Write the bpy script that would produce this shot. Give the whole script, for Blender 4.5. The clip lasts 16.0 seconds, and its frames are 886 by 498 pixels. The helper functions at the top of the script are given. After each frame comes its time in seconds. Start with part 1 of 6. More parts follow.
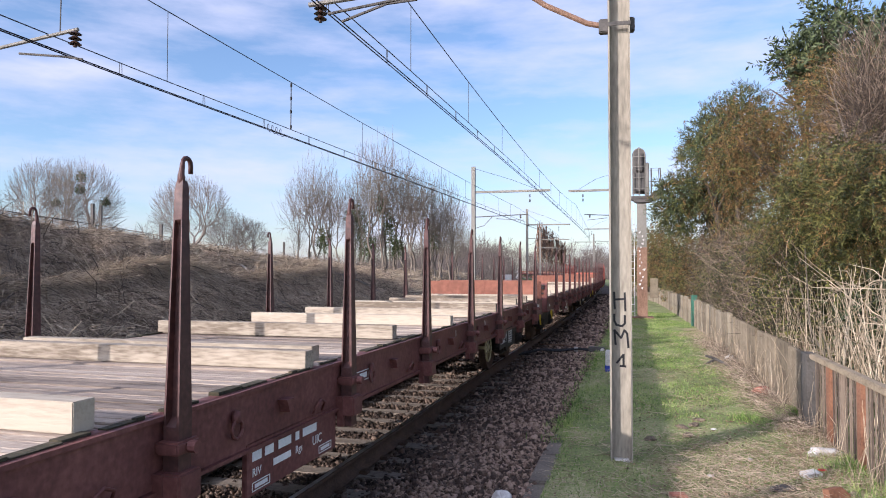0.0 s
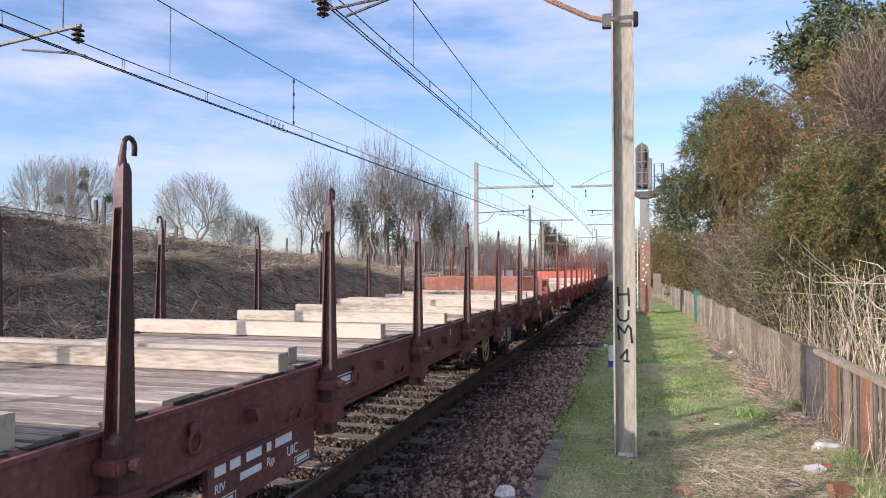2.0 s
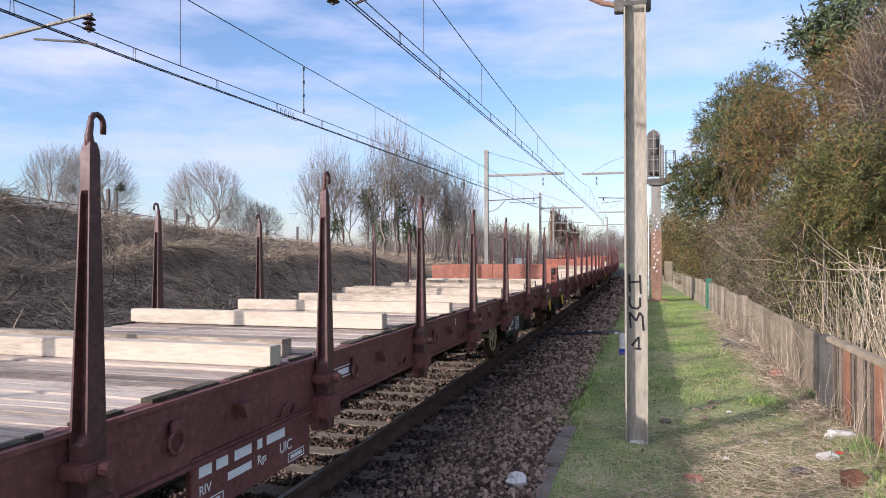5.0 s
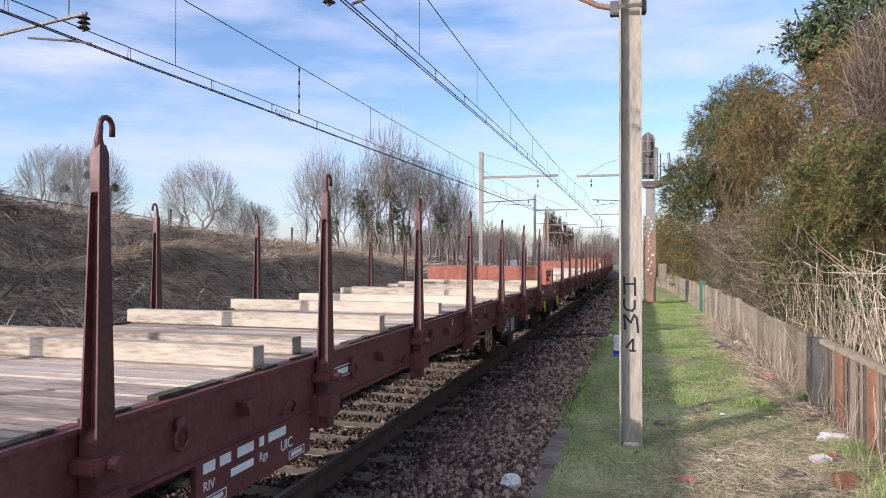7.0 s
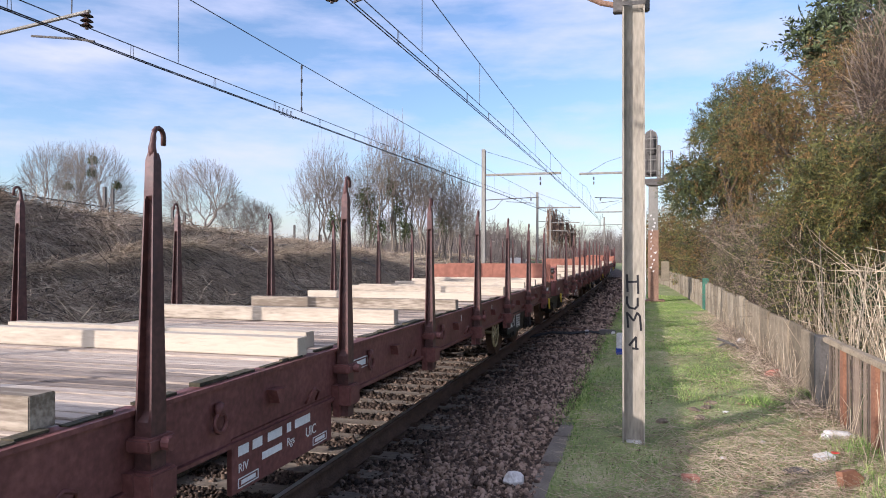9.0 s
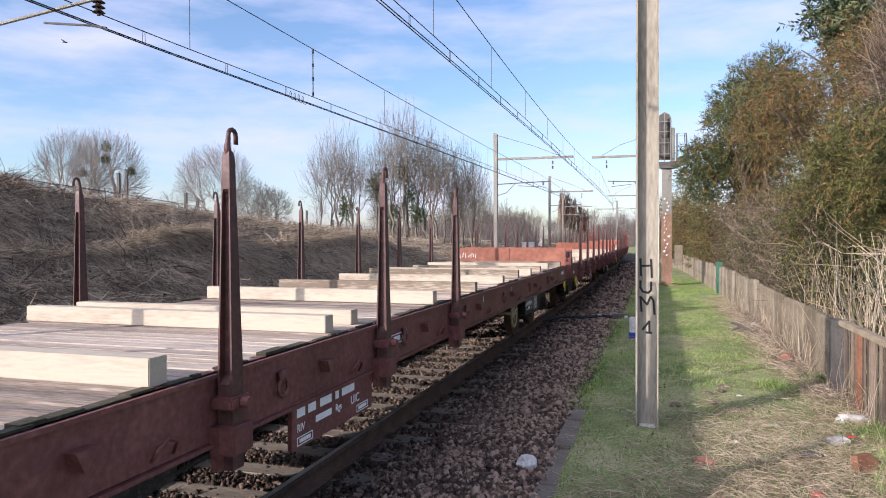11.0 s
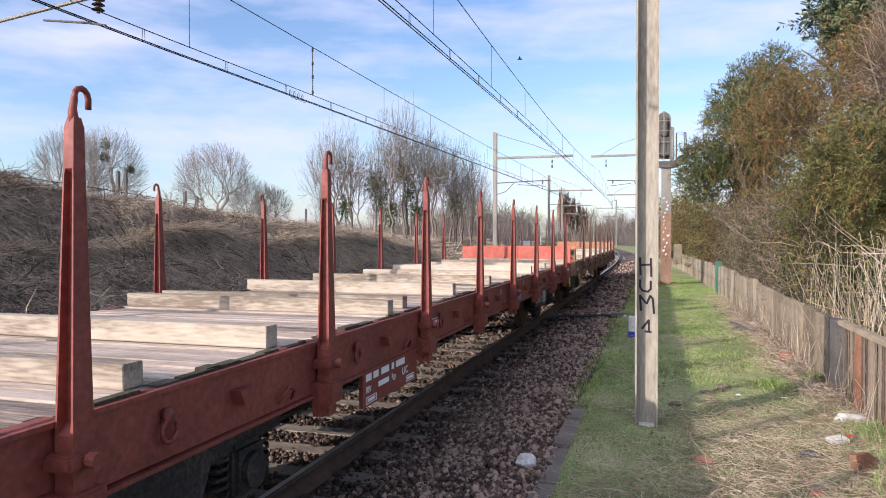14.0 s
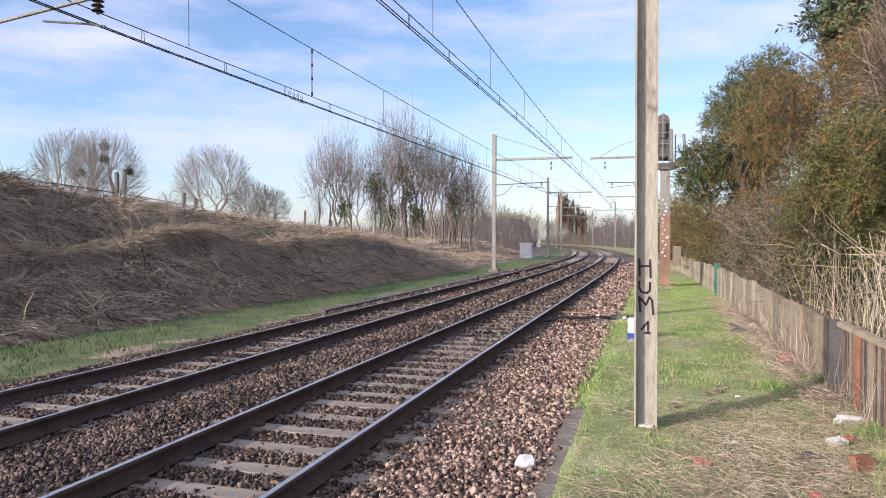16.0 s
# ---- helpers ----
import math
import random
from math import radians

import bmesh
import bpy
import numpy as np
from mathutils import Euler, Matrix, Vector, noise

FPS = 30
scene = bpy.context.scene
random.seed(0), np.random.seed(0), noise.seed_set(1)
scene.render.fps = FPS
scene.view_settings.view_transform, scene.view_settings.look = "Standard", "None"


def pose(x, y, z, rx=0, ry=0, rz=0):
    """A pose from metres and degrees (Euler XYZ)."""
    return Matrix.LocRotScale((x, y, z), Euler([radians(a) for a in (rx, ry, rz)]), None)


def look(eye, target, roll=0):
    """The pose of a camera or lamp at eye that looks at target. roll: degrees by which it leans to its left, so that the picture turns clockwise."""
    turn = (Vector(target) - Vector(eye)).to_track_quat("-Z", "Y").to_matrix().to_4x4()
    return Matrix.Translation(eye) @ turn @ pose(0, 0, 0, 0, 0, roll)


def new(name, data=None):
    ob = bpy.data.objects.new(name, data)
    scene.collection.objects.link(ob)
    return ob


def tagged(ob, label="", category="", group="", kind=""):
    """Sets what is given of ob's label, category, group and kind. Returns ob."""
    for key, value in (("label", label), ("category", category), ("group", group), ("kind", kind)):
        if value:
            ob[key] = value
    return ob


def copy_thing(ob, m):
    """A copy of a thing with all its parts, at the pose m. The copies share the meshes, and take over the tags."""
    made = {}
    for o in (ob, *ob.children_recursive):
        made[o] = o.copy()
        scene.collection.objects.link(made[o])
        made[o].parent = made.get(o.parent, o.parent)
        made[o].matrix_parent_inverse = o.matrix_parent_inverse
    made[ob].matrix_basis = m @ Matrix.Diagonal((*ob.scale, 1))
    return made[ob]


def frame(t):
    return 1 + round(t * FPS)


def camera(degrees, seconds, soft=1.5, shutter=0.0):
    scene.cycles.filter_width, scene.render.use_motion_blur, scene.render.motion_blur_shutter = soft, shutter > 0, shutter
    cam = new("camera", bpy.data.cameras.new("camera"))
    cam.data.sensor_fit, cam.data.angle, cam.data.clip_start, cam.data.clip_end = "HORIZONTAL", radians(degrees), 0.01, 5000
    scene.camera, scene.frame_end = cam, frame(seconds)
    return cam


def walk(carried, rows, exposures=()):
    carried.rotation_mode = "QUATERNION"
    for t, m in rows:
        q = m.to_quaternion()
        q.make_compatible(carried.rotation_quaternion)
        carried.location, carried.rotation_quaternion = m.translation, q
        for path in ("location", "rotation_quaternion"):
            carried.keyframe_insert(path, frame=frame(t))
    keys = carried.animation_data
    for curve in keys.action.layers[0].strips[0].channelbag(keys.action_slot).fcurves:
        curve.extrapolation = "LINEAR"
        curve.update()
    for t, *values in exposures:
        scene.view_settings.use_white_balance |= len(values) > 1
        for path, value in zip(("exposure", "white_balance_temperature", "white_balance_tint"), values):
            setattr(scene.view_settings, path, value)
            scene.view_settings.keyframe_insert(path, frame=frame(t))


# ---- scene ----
# The lens and the hand-held camera: it turns, and sways by a few centimetres
EYE = Vector((0.0, 0.0, 1.862))
# seconds, degrees to the left, up and of lean, metres of sway to the right and up
TURNS = [
    (0, 15.169, 1.779, 0.038, 0.042, 0.013), (0.5, 15.192, 1.785, 0.036, 0.04, 0.011), (1, 15.246, 1.696, 0.069, 0.038, 0.009),
    (1.5, 15.296, 1.566, 0.038, 0.036, 0.008), (2, 15.387, 1.448, -0.061, 0.035, 0.007), (2.5, 15.593, 1.258, -0.06, 0.033, 0.006),
    (3, 15.821, 1.015, -0.137, 0.031, 0.005), (3.5, 16.06, 0.731, -0.139, 0.029, 0.005), (4, 16.257, 0.467, -0.183, 0.028, 0.004),
    (6.5, 15.956, 0.469, 0.011, 0.02, 0.004), (7, 15.771, 0.577, 0.078, 0.019, 0.004), (7.5, 15.599, 0.676, 0.049, 0.018, 0.005),
    (8, 15.553, 0.705, 0.039, 0.016, 0.005), (8.5, 15.689, 0.644, 0.05, 0.015, 0.005), (9, 15.967, 0.389, 0.074, 0.014, 0.005),
    (11.5, 17.05, -0.975, -0.163, 0.008, 0.005), (12, 17.051, -0.981, -0.128, 0.007, 0.005), (12.5, 17.034, -1.011, -0.14, 0.006, 0.005),
    (13, 16.986, -1.048, -0.084, 0.005, 0.004), (13.5, 16.948, -1.045, -0.082, 0.004, 0.004), (14, 16.891, -0.981, -0.034, 0.003, 0.003),
    (14.5, 16.865, -0.877, -0.02, 0.002, 0.001), (15, 16.801, -0.778, 0.006, 0.001, 0), (15.5, 16.777, -0.78, 0.048, 0, -0.002),
    (16, 16.81, -0.828, 0.01, -0, -0.004)]


def aim(eye, yaw, pitch):
    y, p = radians(yaw), radians(pitch)
    return eye + Vector((-math.sin(y) * math.cos(p), math.cos(y) * math.cos(p), math.sin(p)))


cam = camera(65.1, 16.0, soft=1.0)
STANDS = [(t, EYE + Vector((dx, 0, dz)), yaw, pitch, roll) for t, yaw, pitch, roll, dx, dz in TURNS]
walk(cam, [(t, look(eye, aim(eye, yaw, pitch), roll)) for t, eye, yaw, pitch, roll in STANDS], [(0.0, 0.56, 6130, 20), (9.0, 0.58, 6180, 20), (16.0, 0.65, 6330, 20)])

# Low winter sun from behind on the left, thin clouds
SUN_TURN, SUN_HEIGHT = 40.0, 18.0
world = bpy.data.worlds.new("sky")
scene.world = world
world.use_nodes = True
wn, wl = world.node_tree.nodes, world.node_tree.links
wn.clear()
sky = wn.new("ShaderNodeTexSky")
sky.sky_type, sky.sun_disc = "NISHITA", False
sky.sun_elevation, sky.sun_rotation = radians(SUN_HEIGHT), radians(180 + SUN_TURN)
sky.air_density, sky.dust_density, sky.ozone_density = 1.0, 0.9, 3.0
place = wn.new("ShaderNodeTexCoord")
squash = wn.new("ShaderNodeMapping")
squash.inputs["Scale"].default_value = (1.3, 1.3, 5.5)
squash.inputs["Location"].default_value = (0.35, 0.2, 0.1)
puffs = wn.new("ShaderNodeTexNoise")
puffs.inputs["Scale"].default_value, puffs.inputs["Detail"].default_value, puffs.inputs["Roughness"].default_value = 2.6, 7, 0.58
cover = wn.new("ShaderNodeValToRGB")
cover.color_ramp.elements[0].position, cover.color_ramp.elements[1].position = 0.40, 0.72
cover.color_ramp.elements[0].color, cover.color_ramp.elements[1].color = (0, 0, 0, 1), (0.85, 0.85, 0.85, 1)
white = wn.new("ShaderNodeMix")
white.data_type = "RGBA"
white.inputs[7].default_value = (3.75, 3.95, 4.85, 1)
back = wn.new("ShaderNodeBackground")
back.inputs["Strength"].default_value = 0.152
out = wn.new("ShaderNodeOutputWorld")
wl.new(place.outputs["Generated"], squash.inputs[0])
wl.new(squash.outputs[0], puffs.inputs["Vector"])
wl.new(puffs.outputs["Fac"], cover.inputs[0])
wl.new(cover.outputs[0], white.inputs[0])
wl.new(sky.outputs[0], white.inputs[6])
# a wide glow added round the sun, out of view, to lift the shade
a, e = radians(SUN_TURN), radians(SUN_HEIGHT)
towards = wn.new("ShaderNodeVectorMath")
towards.operation = "DOT_PRODUCT"
towards.inputs[1].default_value = (-math.sin(a) * math.cos(e), -math.cos(a) * math.cos(e), math.sin(e))
facing = wn.new("ShaderNodeMath")
facing.operation, facing.inputs[1].default_value = "MAXIMUM", 0.0
fall = wn.new("ShaderNodeMath")
fall.operation, fall.inputs[1].default_value = "POWER", 3.2
fill_glow = wn.new("ShaderNodeMix")
fill_glow.data_type, fill_glow.blend_type = "RGBA", "ADD"
fill_glow.inputs[7].default_value = (11.5, 11.6, 12.0, 1)
fill_glow.clamp_result = False
wl.new(place.outputs["Generated"], towards.inputs[0])
wl.new(towards.outputs["Value"], facing.inputs[0])
wl.new(facing.outputs[0], fall.inputs[0])
wl.new(fall.outputs[0], fill_glow.inputs[0])
wl.new(white.outputs[2], fill_glow.inputs[6])
wl.new(fill_glow.outputs[2], back.inputs[0])
wl.new(back.outputs[0], out.inputs[0])
lamp = bpy.data.lights.new("sun", "SUN")
lamp.energy, lamp.angle, lamp.color = 4.3, radians(0.6), (1.0, 0.93, 0.82)
sun = new("sun", lamp)
sun.matrix_world = look((-30 * math.sin(a), -30 * math.cos(a), 30 * math.tan(e)), (0, 0, 0))


# ---- materials ----
def mat(name, dark, light, rough=0.8, scale=6.0, fine=60.0, bump=0.3, metal=0.0, stretch=(1, 1, 1), third=None, island=0.0, random_object=0.0, depth=0.01):
    """A painted, worn or grown surface: two tones by a broad noise, a fine grain over it, and relief."""
    m = bpy.data.materials.new(name)
    m.use_nodes = True
    n, l = m.node_tree.nodes, m.node_tree.links
    bsdf = n["Principled BSDF"]
    co = n.new("ShaderNodeTexCoord")
    mp = n.new("ShaderNodeMapping")
    mp.inputs["Scale"].default_value = stretch
    l.new(co.outputs["Object"], mp.inputs[0])
    big = n.new("ShaderNodeTexNoise")
    big.inputs["Scale"].default_value, big.inputs["Detail"].default_value, big.inputs["Roughness"].default_value = scale, 5, 0.62
    small = n.new("ShaderNodeTexNoise")
    small.inputs["Scale"].default_value, small.inputs["Detail"].default_value = fine, 4
    l.new(mp.outputs[0], big.inputs["Vector"])
    l.new(mp.outputs[0], small.inputs["Vector"])
    mixed = n.new("ShaderNodeMath")
    mixed.operation = "MULTIPLY_ADD"
    mixed.inputs[1].default_value, mixed.inputs[2].default_value = 0.45, 0.0
    l.new(small.outputs["Fac"], mixed.inputs[0])
    total = n.new("ShaderNodeMath")
    total.operation = "MULTIPLY_ADD"
    total.inputs[1].default_value = 0.55
    l.new(big.outputs["Fac"], total.inputs[0])
    l.new(mixed.outputs[0], total.inputs[2])
    value = total.outputs[0]
    if island or random_object:
        src = n.new("ShaderNodeNewGeometry").outputs["Random Per Island"] if island else n.new("ShaderNodeObjectInfo").outputs["Random"]
        amount = island or random_object
        shift = n.new("ShaderNodeMath")
        shift.operation = "MULTIPLY_ADD"
        shift.inputs[1].default_value, shift.inputs[2].default_value = amount, -amount / 2
        l.new(src, shift.inputs[0])
        add = n.new("ShaderNodeMath")
        add.operation = "ADD"
        l.new(shift.outputs[0], add.inputs[0])
        l.new(value, add.inputs[1])
        value = add.outputs[0]
    ramp = n.new("ShaderNodeValToRGB")
    el = ramp.color_ramp.elements
    el[0].position, el[0].color = 0.33, (*dark, 1)
    el[1].position, el[1].color = 0.66, (*light, 1)
    if third:
        mid = el.new(0.5)
        mid.color = (*third, 1)
    l.new(value, ramp.inputs[0])
    l.new(ramp.outputs[0], bsdf.inputs["Base Color"])
    bsdf.inputs["Roughness"].default_value, bsdf.inputs["Metallic"].default_value = rough, metal
    bsdf.inputs["Specular IOR Level"].default_value = 0.3
    if bump:
        bp = n.new("ShaderNodeBump")
        bp.inputs["Strength"].default_value, bp.inputs["Distance"].default_value = bump, depth
        l.new(small.outputs["Fac"], bp.inputs["Height"])
        l.new(bp.outputs[0], bsdf.inputs["Normal"])
    return m


M = {
    "soil": mat("dry soil and straw", (0.07, 0.05, 0.036), (0.27, 0.21, 0.15), 0.95, 0.7, 22, 0.8, third=(0.15, 0.115, 0.082), depth=0.04),
    "slope": mat("cleared slope of earth and dry stems", (0.08, 0.056, 0.041), (0.42, 0.315, 0.235), 0.95, 0.9, 14, 1.0, third=(0.245, 0.178, 0.132), depth=0.07),
    "turf": mat("winter turf", (0.10, 0.105, 0.05), (0.42, 0.35, 0.22), 0.95, 1.1, 35, 0.7, third=(0.19, 0.225, 0.08), depth=0.02),
    # turf of the strip under the bank, the bank's shade darkened into its colour
    "turf_shaded": mat("turf with shade in its colour", (0.045, 0.05, 0.024), (0.17, 0.165, 0.075), 0.95, 1.1, 35, 0.7, third=(0.085, 0.112, 0.04), depth=0.02),
    "ballast": mat("crushed stone bed", (0.046, 0.033, 0.026), (0.22, 0.155, 0.115), 0.92, 1.2, 26, 1.0, third=(0.105, 0.073, 0.055), depth=0.05),
    "stone": mat("ballast stone", (0.06, 0.04, 0.031), (0.37, 0.26, 0.195), 0.95, 1.1, 60, 0.3, third=(0.165, 0.107, 0.078), island=0.55),
    "stone_dark": mat("darker ballast stone", (0.028, 0.020, 0.016), (0.175, 0.127, 0.096), 0.95, 1.1, 60, 0.3, third=(0.078, 0.053, 0.040), island=0.42),
    "sleeper": mat("weathered sleeper", (0.08, 0.064, 0.052), (0.31, 0.26, 0.21), 0.9, 3, 40, 0.5, stretch=(0.3, 3, 3)),
    "rail_side": mat("rusted rail steel", (0.042, 0.026, 0.018), (0.12, 0.076, 0.053), 0.9, 4, 60, 0.4),
    "rail_top": mat("polished rail head", (0.50, 0.48, 0.46), (0.70, 0.68, 0.66), 0.4, 4, 60, 0.05, metal=1.0),
    "mast": mat("galvanised mast steel", (0.11, 0.105, 0.092), (0.25, 0.235, 0.205), 0.6, 2.0, 40, 0.15, metal=0.15, stretch=(1, 1, 0.25)),
    "mast_near": mat("beige weathered mast paint", (0.16, 0.142, 0.112), (0.38, 0.345, 0.28), 0.75, 2.0, 40, 0.2, stretch=(1, 1, 0.2), third=(0.28, 0.25, 0.20)),
    "mast_dark": mat("weathered dark steel", (0.055, 0.05, 0.045), (0.13, 0.12, 0.11), 0.7, 3, 40, 0.2, metal=0.2),
    "rust": mat("rusty signal mast", (0.11, 0.06, 0.04), (0.26, 0.16, 0.11), 0.85, 2.5, 40, 0.4, stretch=(1, 1, 0.4)),
    "wire": mat("dark copper wire", (0.012, 0.012, 0.013), (0.035, 0.034, 0.034), 0.6, 4, 30, 0.0, metal=0.3),
    "insulator": mat("brown glazed insulator", (0.03, 0.018, 0.012), (0.07, 0.04, 0.03), 0.3, 4, 30, 0.0),
    "concrete": mat("weathered concrete slab", (0.09, 0.07, 0.046), (0.28, 0.225, 0.155), 0.92, 3.0, 50, 0.6, third=(0.17, 0.136, 0.092), random_object=0.25),
    "concrete_pale": mat("pale concrete slab", (0.13, 0.105, 0.072), (0.31, 0.26, 0.185), 0.92, 3.0, 50, 0.5, random_object=0.25),
    "slat": mat("brown weathered slats", (0.07, 0.052, 0.040), (0.21, 0.16, 0.118), 0.9, 3, 50, 0.4, stretch=(1, 1, 0.2), random_object=0.3),
    "rust_plate": mat("rusted orange steel", (0.11, 0.05, 0.03), (0.27, 0.13, 0.075), 0.9, 4, 40, 0.4),
    "kerb": mat("grey kerb concrete", (0.09, 0.074, 0.06), (0.225, 0.19, 0.155), 0.92, 3, 50, 0.5),
    "bark": mat("grey winter bark", (0.10, 0.082, 0.066), (0.25, 0.21, 0.17), 0.92, 2, 20, 0.3),
    "bark_dark": mat("dark bark", (0.04, 0.032, 0.026), (0.11, 0.09, 0.07), 0.92, 2, 20, 0.3),
    "bark_pale": mat("pale grey twigs", (0.15, 0.13, 0.112), (0.30, 0.265, 0.23), 0.95, 1, 6, 0.0),
    "copper": mat("copper-brown twigs", (0.13, 0.085, 0.06), (0.27, 0.175, 0.125), 0.95, 1, 6, 0.0),
    "bark_far": mat("far brown bark", (0.095, 0.078, 0.068), (0.19, 0.16, 0.14), 0.95, 1, 6, 0.0),
    "ivy": mat("ivy leaves", (0.025, 0.04, 0.012), (0.085, 0.11, 0.035), 0.6, 1, 6, 0.0, island=0.5),
    "twig": mat("dry cut stems", (0.13, 0.097, 0.07), (0.54, 0.43, 0.32), 0.9, 1.0, 10, 0.0, third=(0.31, 0.236, 0.172), island=0.5),
    "bramble": mat("dull bramble stems", (0.05, 0.037, 0.029), (0.27, 0.205, 0.15), 0.9, 1.0, 10, 0.0, third=(0.09, 0.068, 0.052), island=0.5),
    "cane": mat("dead tan canes", (0.22, 0.165, 0.105), (0.56, 0.46, 0.33), 0.85, 1.0, 10, 0.0, island=0.4),
    "leaf_brown": mat("ochre brown foliage", (0.032, 0.022, 0.010), (0.23, 0.135, 0.048), 0.7, 1.0, 5, 0.0, third=(0.105, 0.062, 0.022), island=0.4),
    "leaf_green": mat("dull green foliage", (0.016, 0.024, 0.009), (0.155, 0.145, 0.038), 0.65, 1.0, 5, 0.0, third=(0.055, 0.062, 0.017), island=0.4),
    "leaf_dark": mat("dark glossy foliage", (0.022, 0.035, 0.016), (0.10, 0.125, 0.055), 0.5, 0.5, 5, 0.0, island=0.5),
    "blade": mat("grass blades", (0.07, 0.135, 0.026), (0.36, 0.41, 0.145), 0.7, 0.8, 6, 0.0, third=(0.16, 0.265, 0.055), island=0.4),
    # blade colour dulled to carry the shade at the foot of the bank
    "shaded_grass": mat("grass with shade in its colour", (0.03, 0.055, 0.018), (0.13, 0.17, 0.05), 0.8, 0.8, 6, 0.0, third=(0.06, 0.105, 0.028), island=0.4),
    "dead_leaf": mat("fallen brown leaves", (0.07, 0.045, 0.028), (0.30, 0.20, 0.12), 0.85, 0.8, 6, 0.0, island=0.6),
    "straw": mat("dead grass blades", (0.20, 0.145, 0.095), (0.55, 0.44, 0.32), 0.85, 0.8, 6, 0.0, island=0.4),
    "black": mat("black oily steel", (0.006, 0.006, 0.006), (0.022, 0.020, 0.019), 0.7, 5, 40, 0.2),
    "gear": mat("dusty underframe steel", (0.018, 0.016, 0.015), (0.075, 0.063, 0.056), 0.75, 5, 40, 0.3, third=(0.035, 0.030, 0.028)),
    "deck": mat("weathered grey deck boards", (0.10, 0.076, 0.06), (0.46, 0.38, 0.305), 0.9, 4, 30, 0.8, stretch=(0.25, 3, 3), third=(0.29, 0.228, 0.18), random_object=0.25),
    "edge_dark": mat("dark wood at the deck edge", (0.022, 0.019, 0.012), (0.10, 0.078, 0.05), 0.95, 6, 40, 0.6, third=(0.048, 0.042, 0.024)),
    "timber": mat("bleached timber beams", (0.16, 0.125, 0.09), (0.44, 0.375, 0.29), 0.85, 2.4, 18, 0.4, stretch=(0.5, 3, 3), third=(0.35, 0.295, 0.225), random_object=0.3),
    "white": mat("white lettering paint", (0.62, 0.62, 0.60), (0.80, 0.80, 0.78), 0.7, 5, 50, 0.0),
    "yellow": mat("yellow paint", (0.55, 0.38, 0.03), (0.75, 0.55, 0.06), 0.6, 5, 50, 0.0),
    "amber": mat("amber reflector", (0.45, 0.16, 0.03), (0.6, 0.26, 0.06), 0.4, 5, 50, 0.0),
    "brass": mat("worn pale yellow paint", (0.24, 0.19, 0.09), (0.42, 0.35, 0.20), 0.7, 5, 50, 0.1),
    "blue": mat("blue paint", (0.015, 0.035, 0.22), (0.03, 0.06, 0.32), 0.5, 5, 50, 0.0),
    "red": mat("red plastic", (0.35, 0.03, 0.025), (0.55, 0.07, 0.05), 0.5, 5, 50, 0.0),
    "paint_black": mat("black marker paint", (0.006, 0.006, 0.008), (0.02, 0.02, 0.022), 0.6, 5, 50, 0.0),
    "grey_box": mat("pale grey cabinet", (0.46, 0.44, 0.41), (0.66, 0.64, 0.60), 0.7, 3, 40, 0.1),
    "green_post": mat("green painted steel", (0.02, 0.09, 0.06), (0.05, 0.16, 0.11), 0.6, 4, 40, 0.1),
    "litter": mat("soiled white litter", (0.32, 0.30, 0.28), (0.66, 0.64, 0.61), 0.8, 12, 60, 0.3),
    "brick": mat("broken red brick", (0.25, 0.09, 0.06), (0.42, 0.19, 0.14), 0.9, 12, 60, 0.5),
    "glass": mat("signal lens glass", (0.01, 0.01, 0.012), (0.03, 0.03, 0.03), 0.15, 12, 60, 0.0),
}
PAINTS = {
    "brown": mat("brown wagon paint", (0.085, 0.030, 0.026), (0.22, 0.088, 0.074), 0.6, 1.6, 30, 0.12, third=(0.145, 0.053, 0.046)),
    "oxide": mat("oxide red wagon paint", (0.11, 0.027, 0.021), (0.27, 0.07, 0.05), 0.6, 1.6, 30, 0.2, third=(0.19, 0.045, 0.032)),
    "maroon": mat("maroon wagon paint", (0.085, 0.025, 0.024), (0.19, 0.062, 0.058), 0.6, 1.6, 30, 0.12, third=(0.13, 0.040, 0.038)),
    "tan": mat("faded brown wagon paint", (0.13, 0.068, 0.042), (0.27, 0.155, 0.10), 0.7, 1.6, 30, 0.25, third=(0.19, 0.105, 0.068)),
}
STAKE_PAINTS = {
    "brown": mat("dark brown stake paint", (0.035, 0.018, 0.016), (0.13, 0.058, 0.05), 0.5, 1.6, 30, 0.12, third=(0.075, 0.033, 0.029)),
    "oxide": PAINTS["oxide"],
    "maroon": mat("dark maroon stake paint", (0.045, 0.018, 0.017), (0.14, 0.05, 0.046), 0.5, 1.6, 30, 0.12, third=(0.085, 0.03, 0.028)),
    "tan": mat("dark faded stake paint", (0.06, 0.034, 0.024), (0.17, 0.095, 0.064), 0.6, 1.6, 30, 0.2, third=(0.105, 0.058, 0.04)),
}
BOARDS = {
    "brown": mat("rusty brown end board", (0.14, 0.055, 0.034), (0.29, 0.12, 0.078), 0.75, 1.5, 9, 0.06, third=(0.215, 0.083, 0.054)),
    "oxide": mat("red end board", (0.25, 0.06, 0.042), (0.44, 0.13, 0.09), 0.7, 1.5, 9, 0.06, third=(0.36, 0.09, 0.063)),
    "maroon": mat("dull orange-red end board", (0.145, 0.048, 0.030), (0.30, 0.107, 0.068), 0.75, 1.5, 9, 0.06, third=(0.22, 0.075, 0.047)),
    "tan": mat("faded orange end board", (0.21, 0.085, 0.042), (0.42, 0.19, 0.10), 0.75, 1.5, 9, 0.08),
}


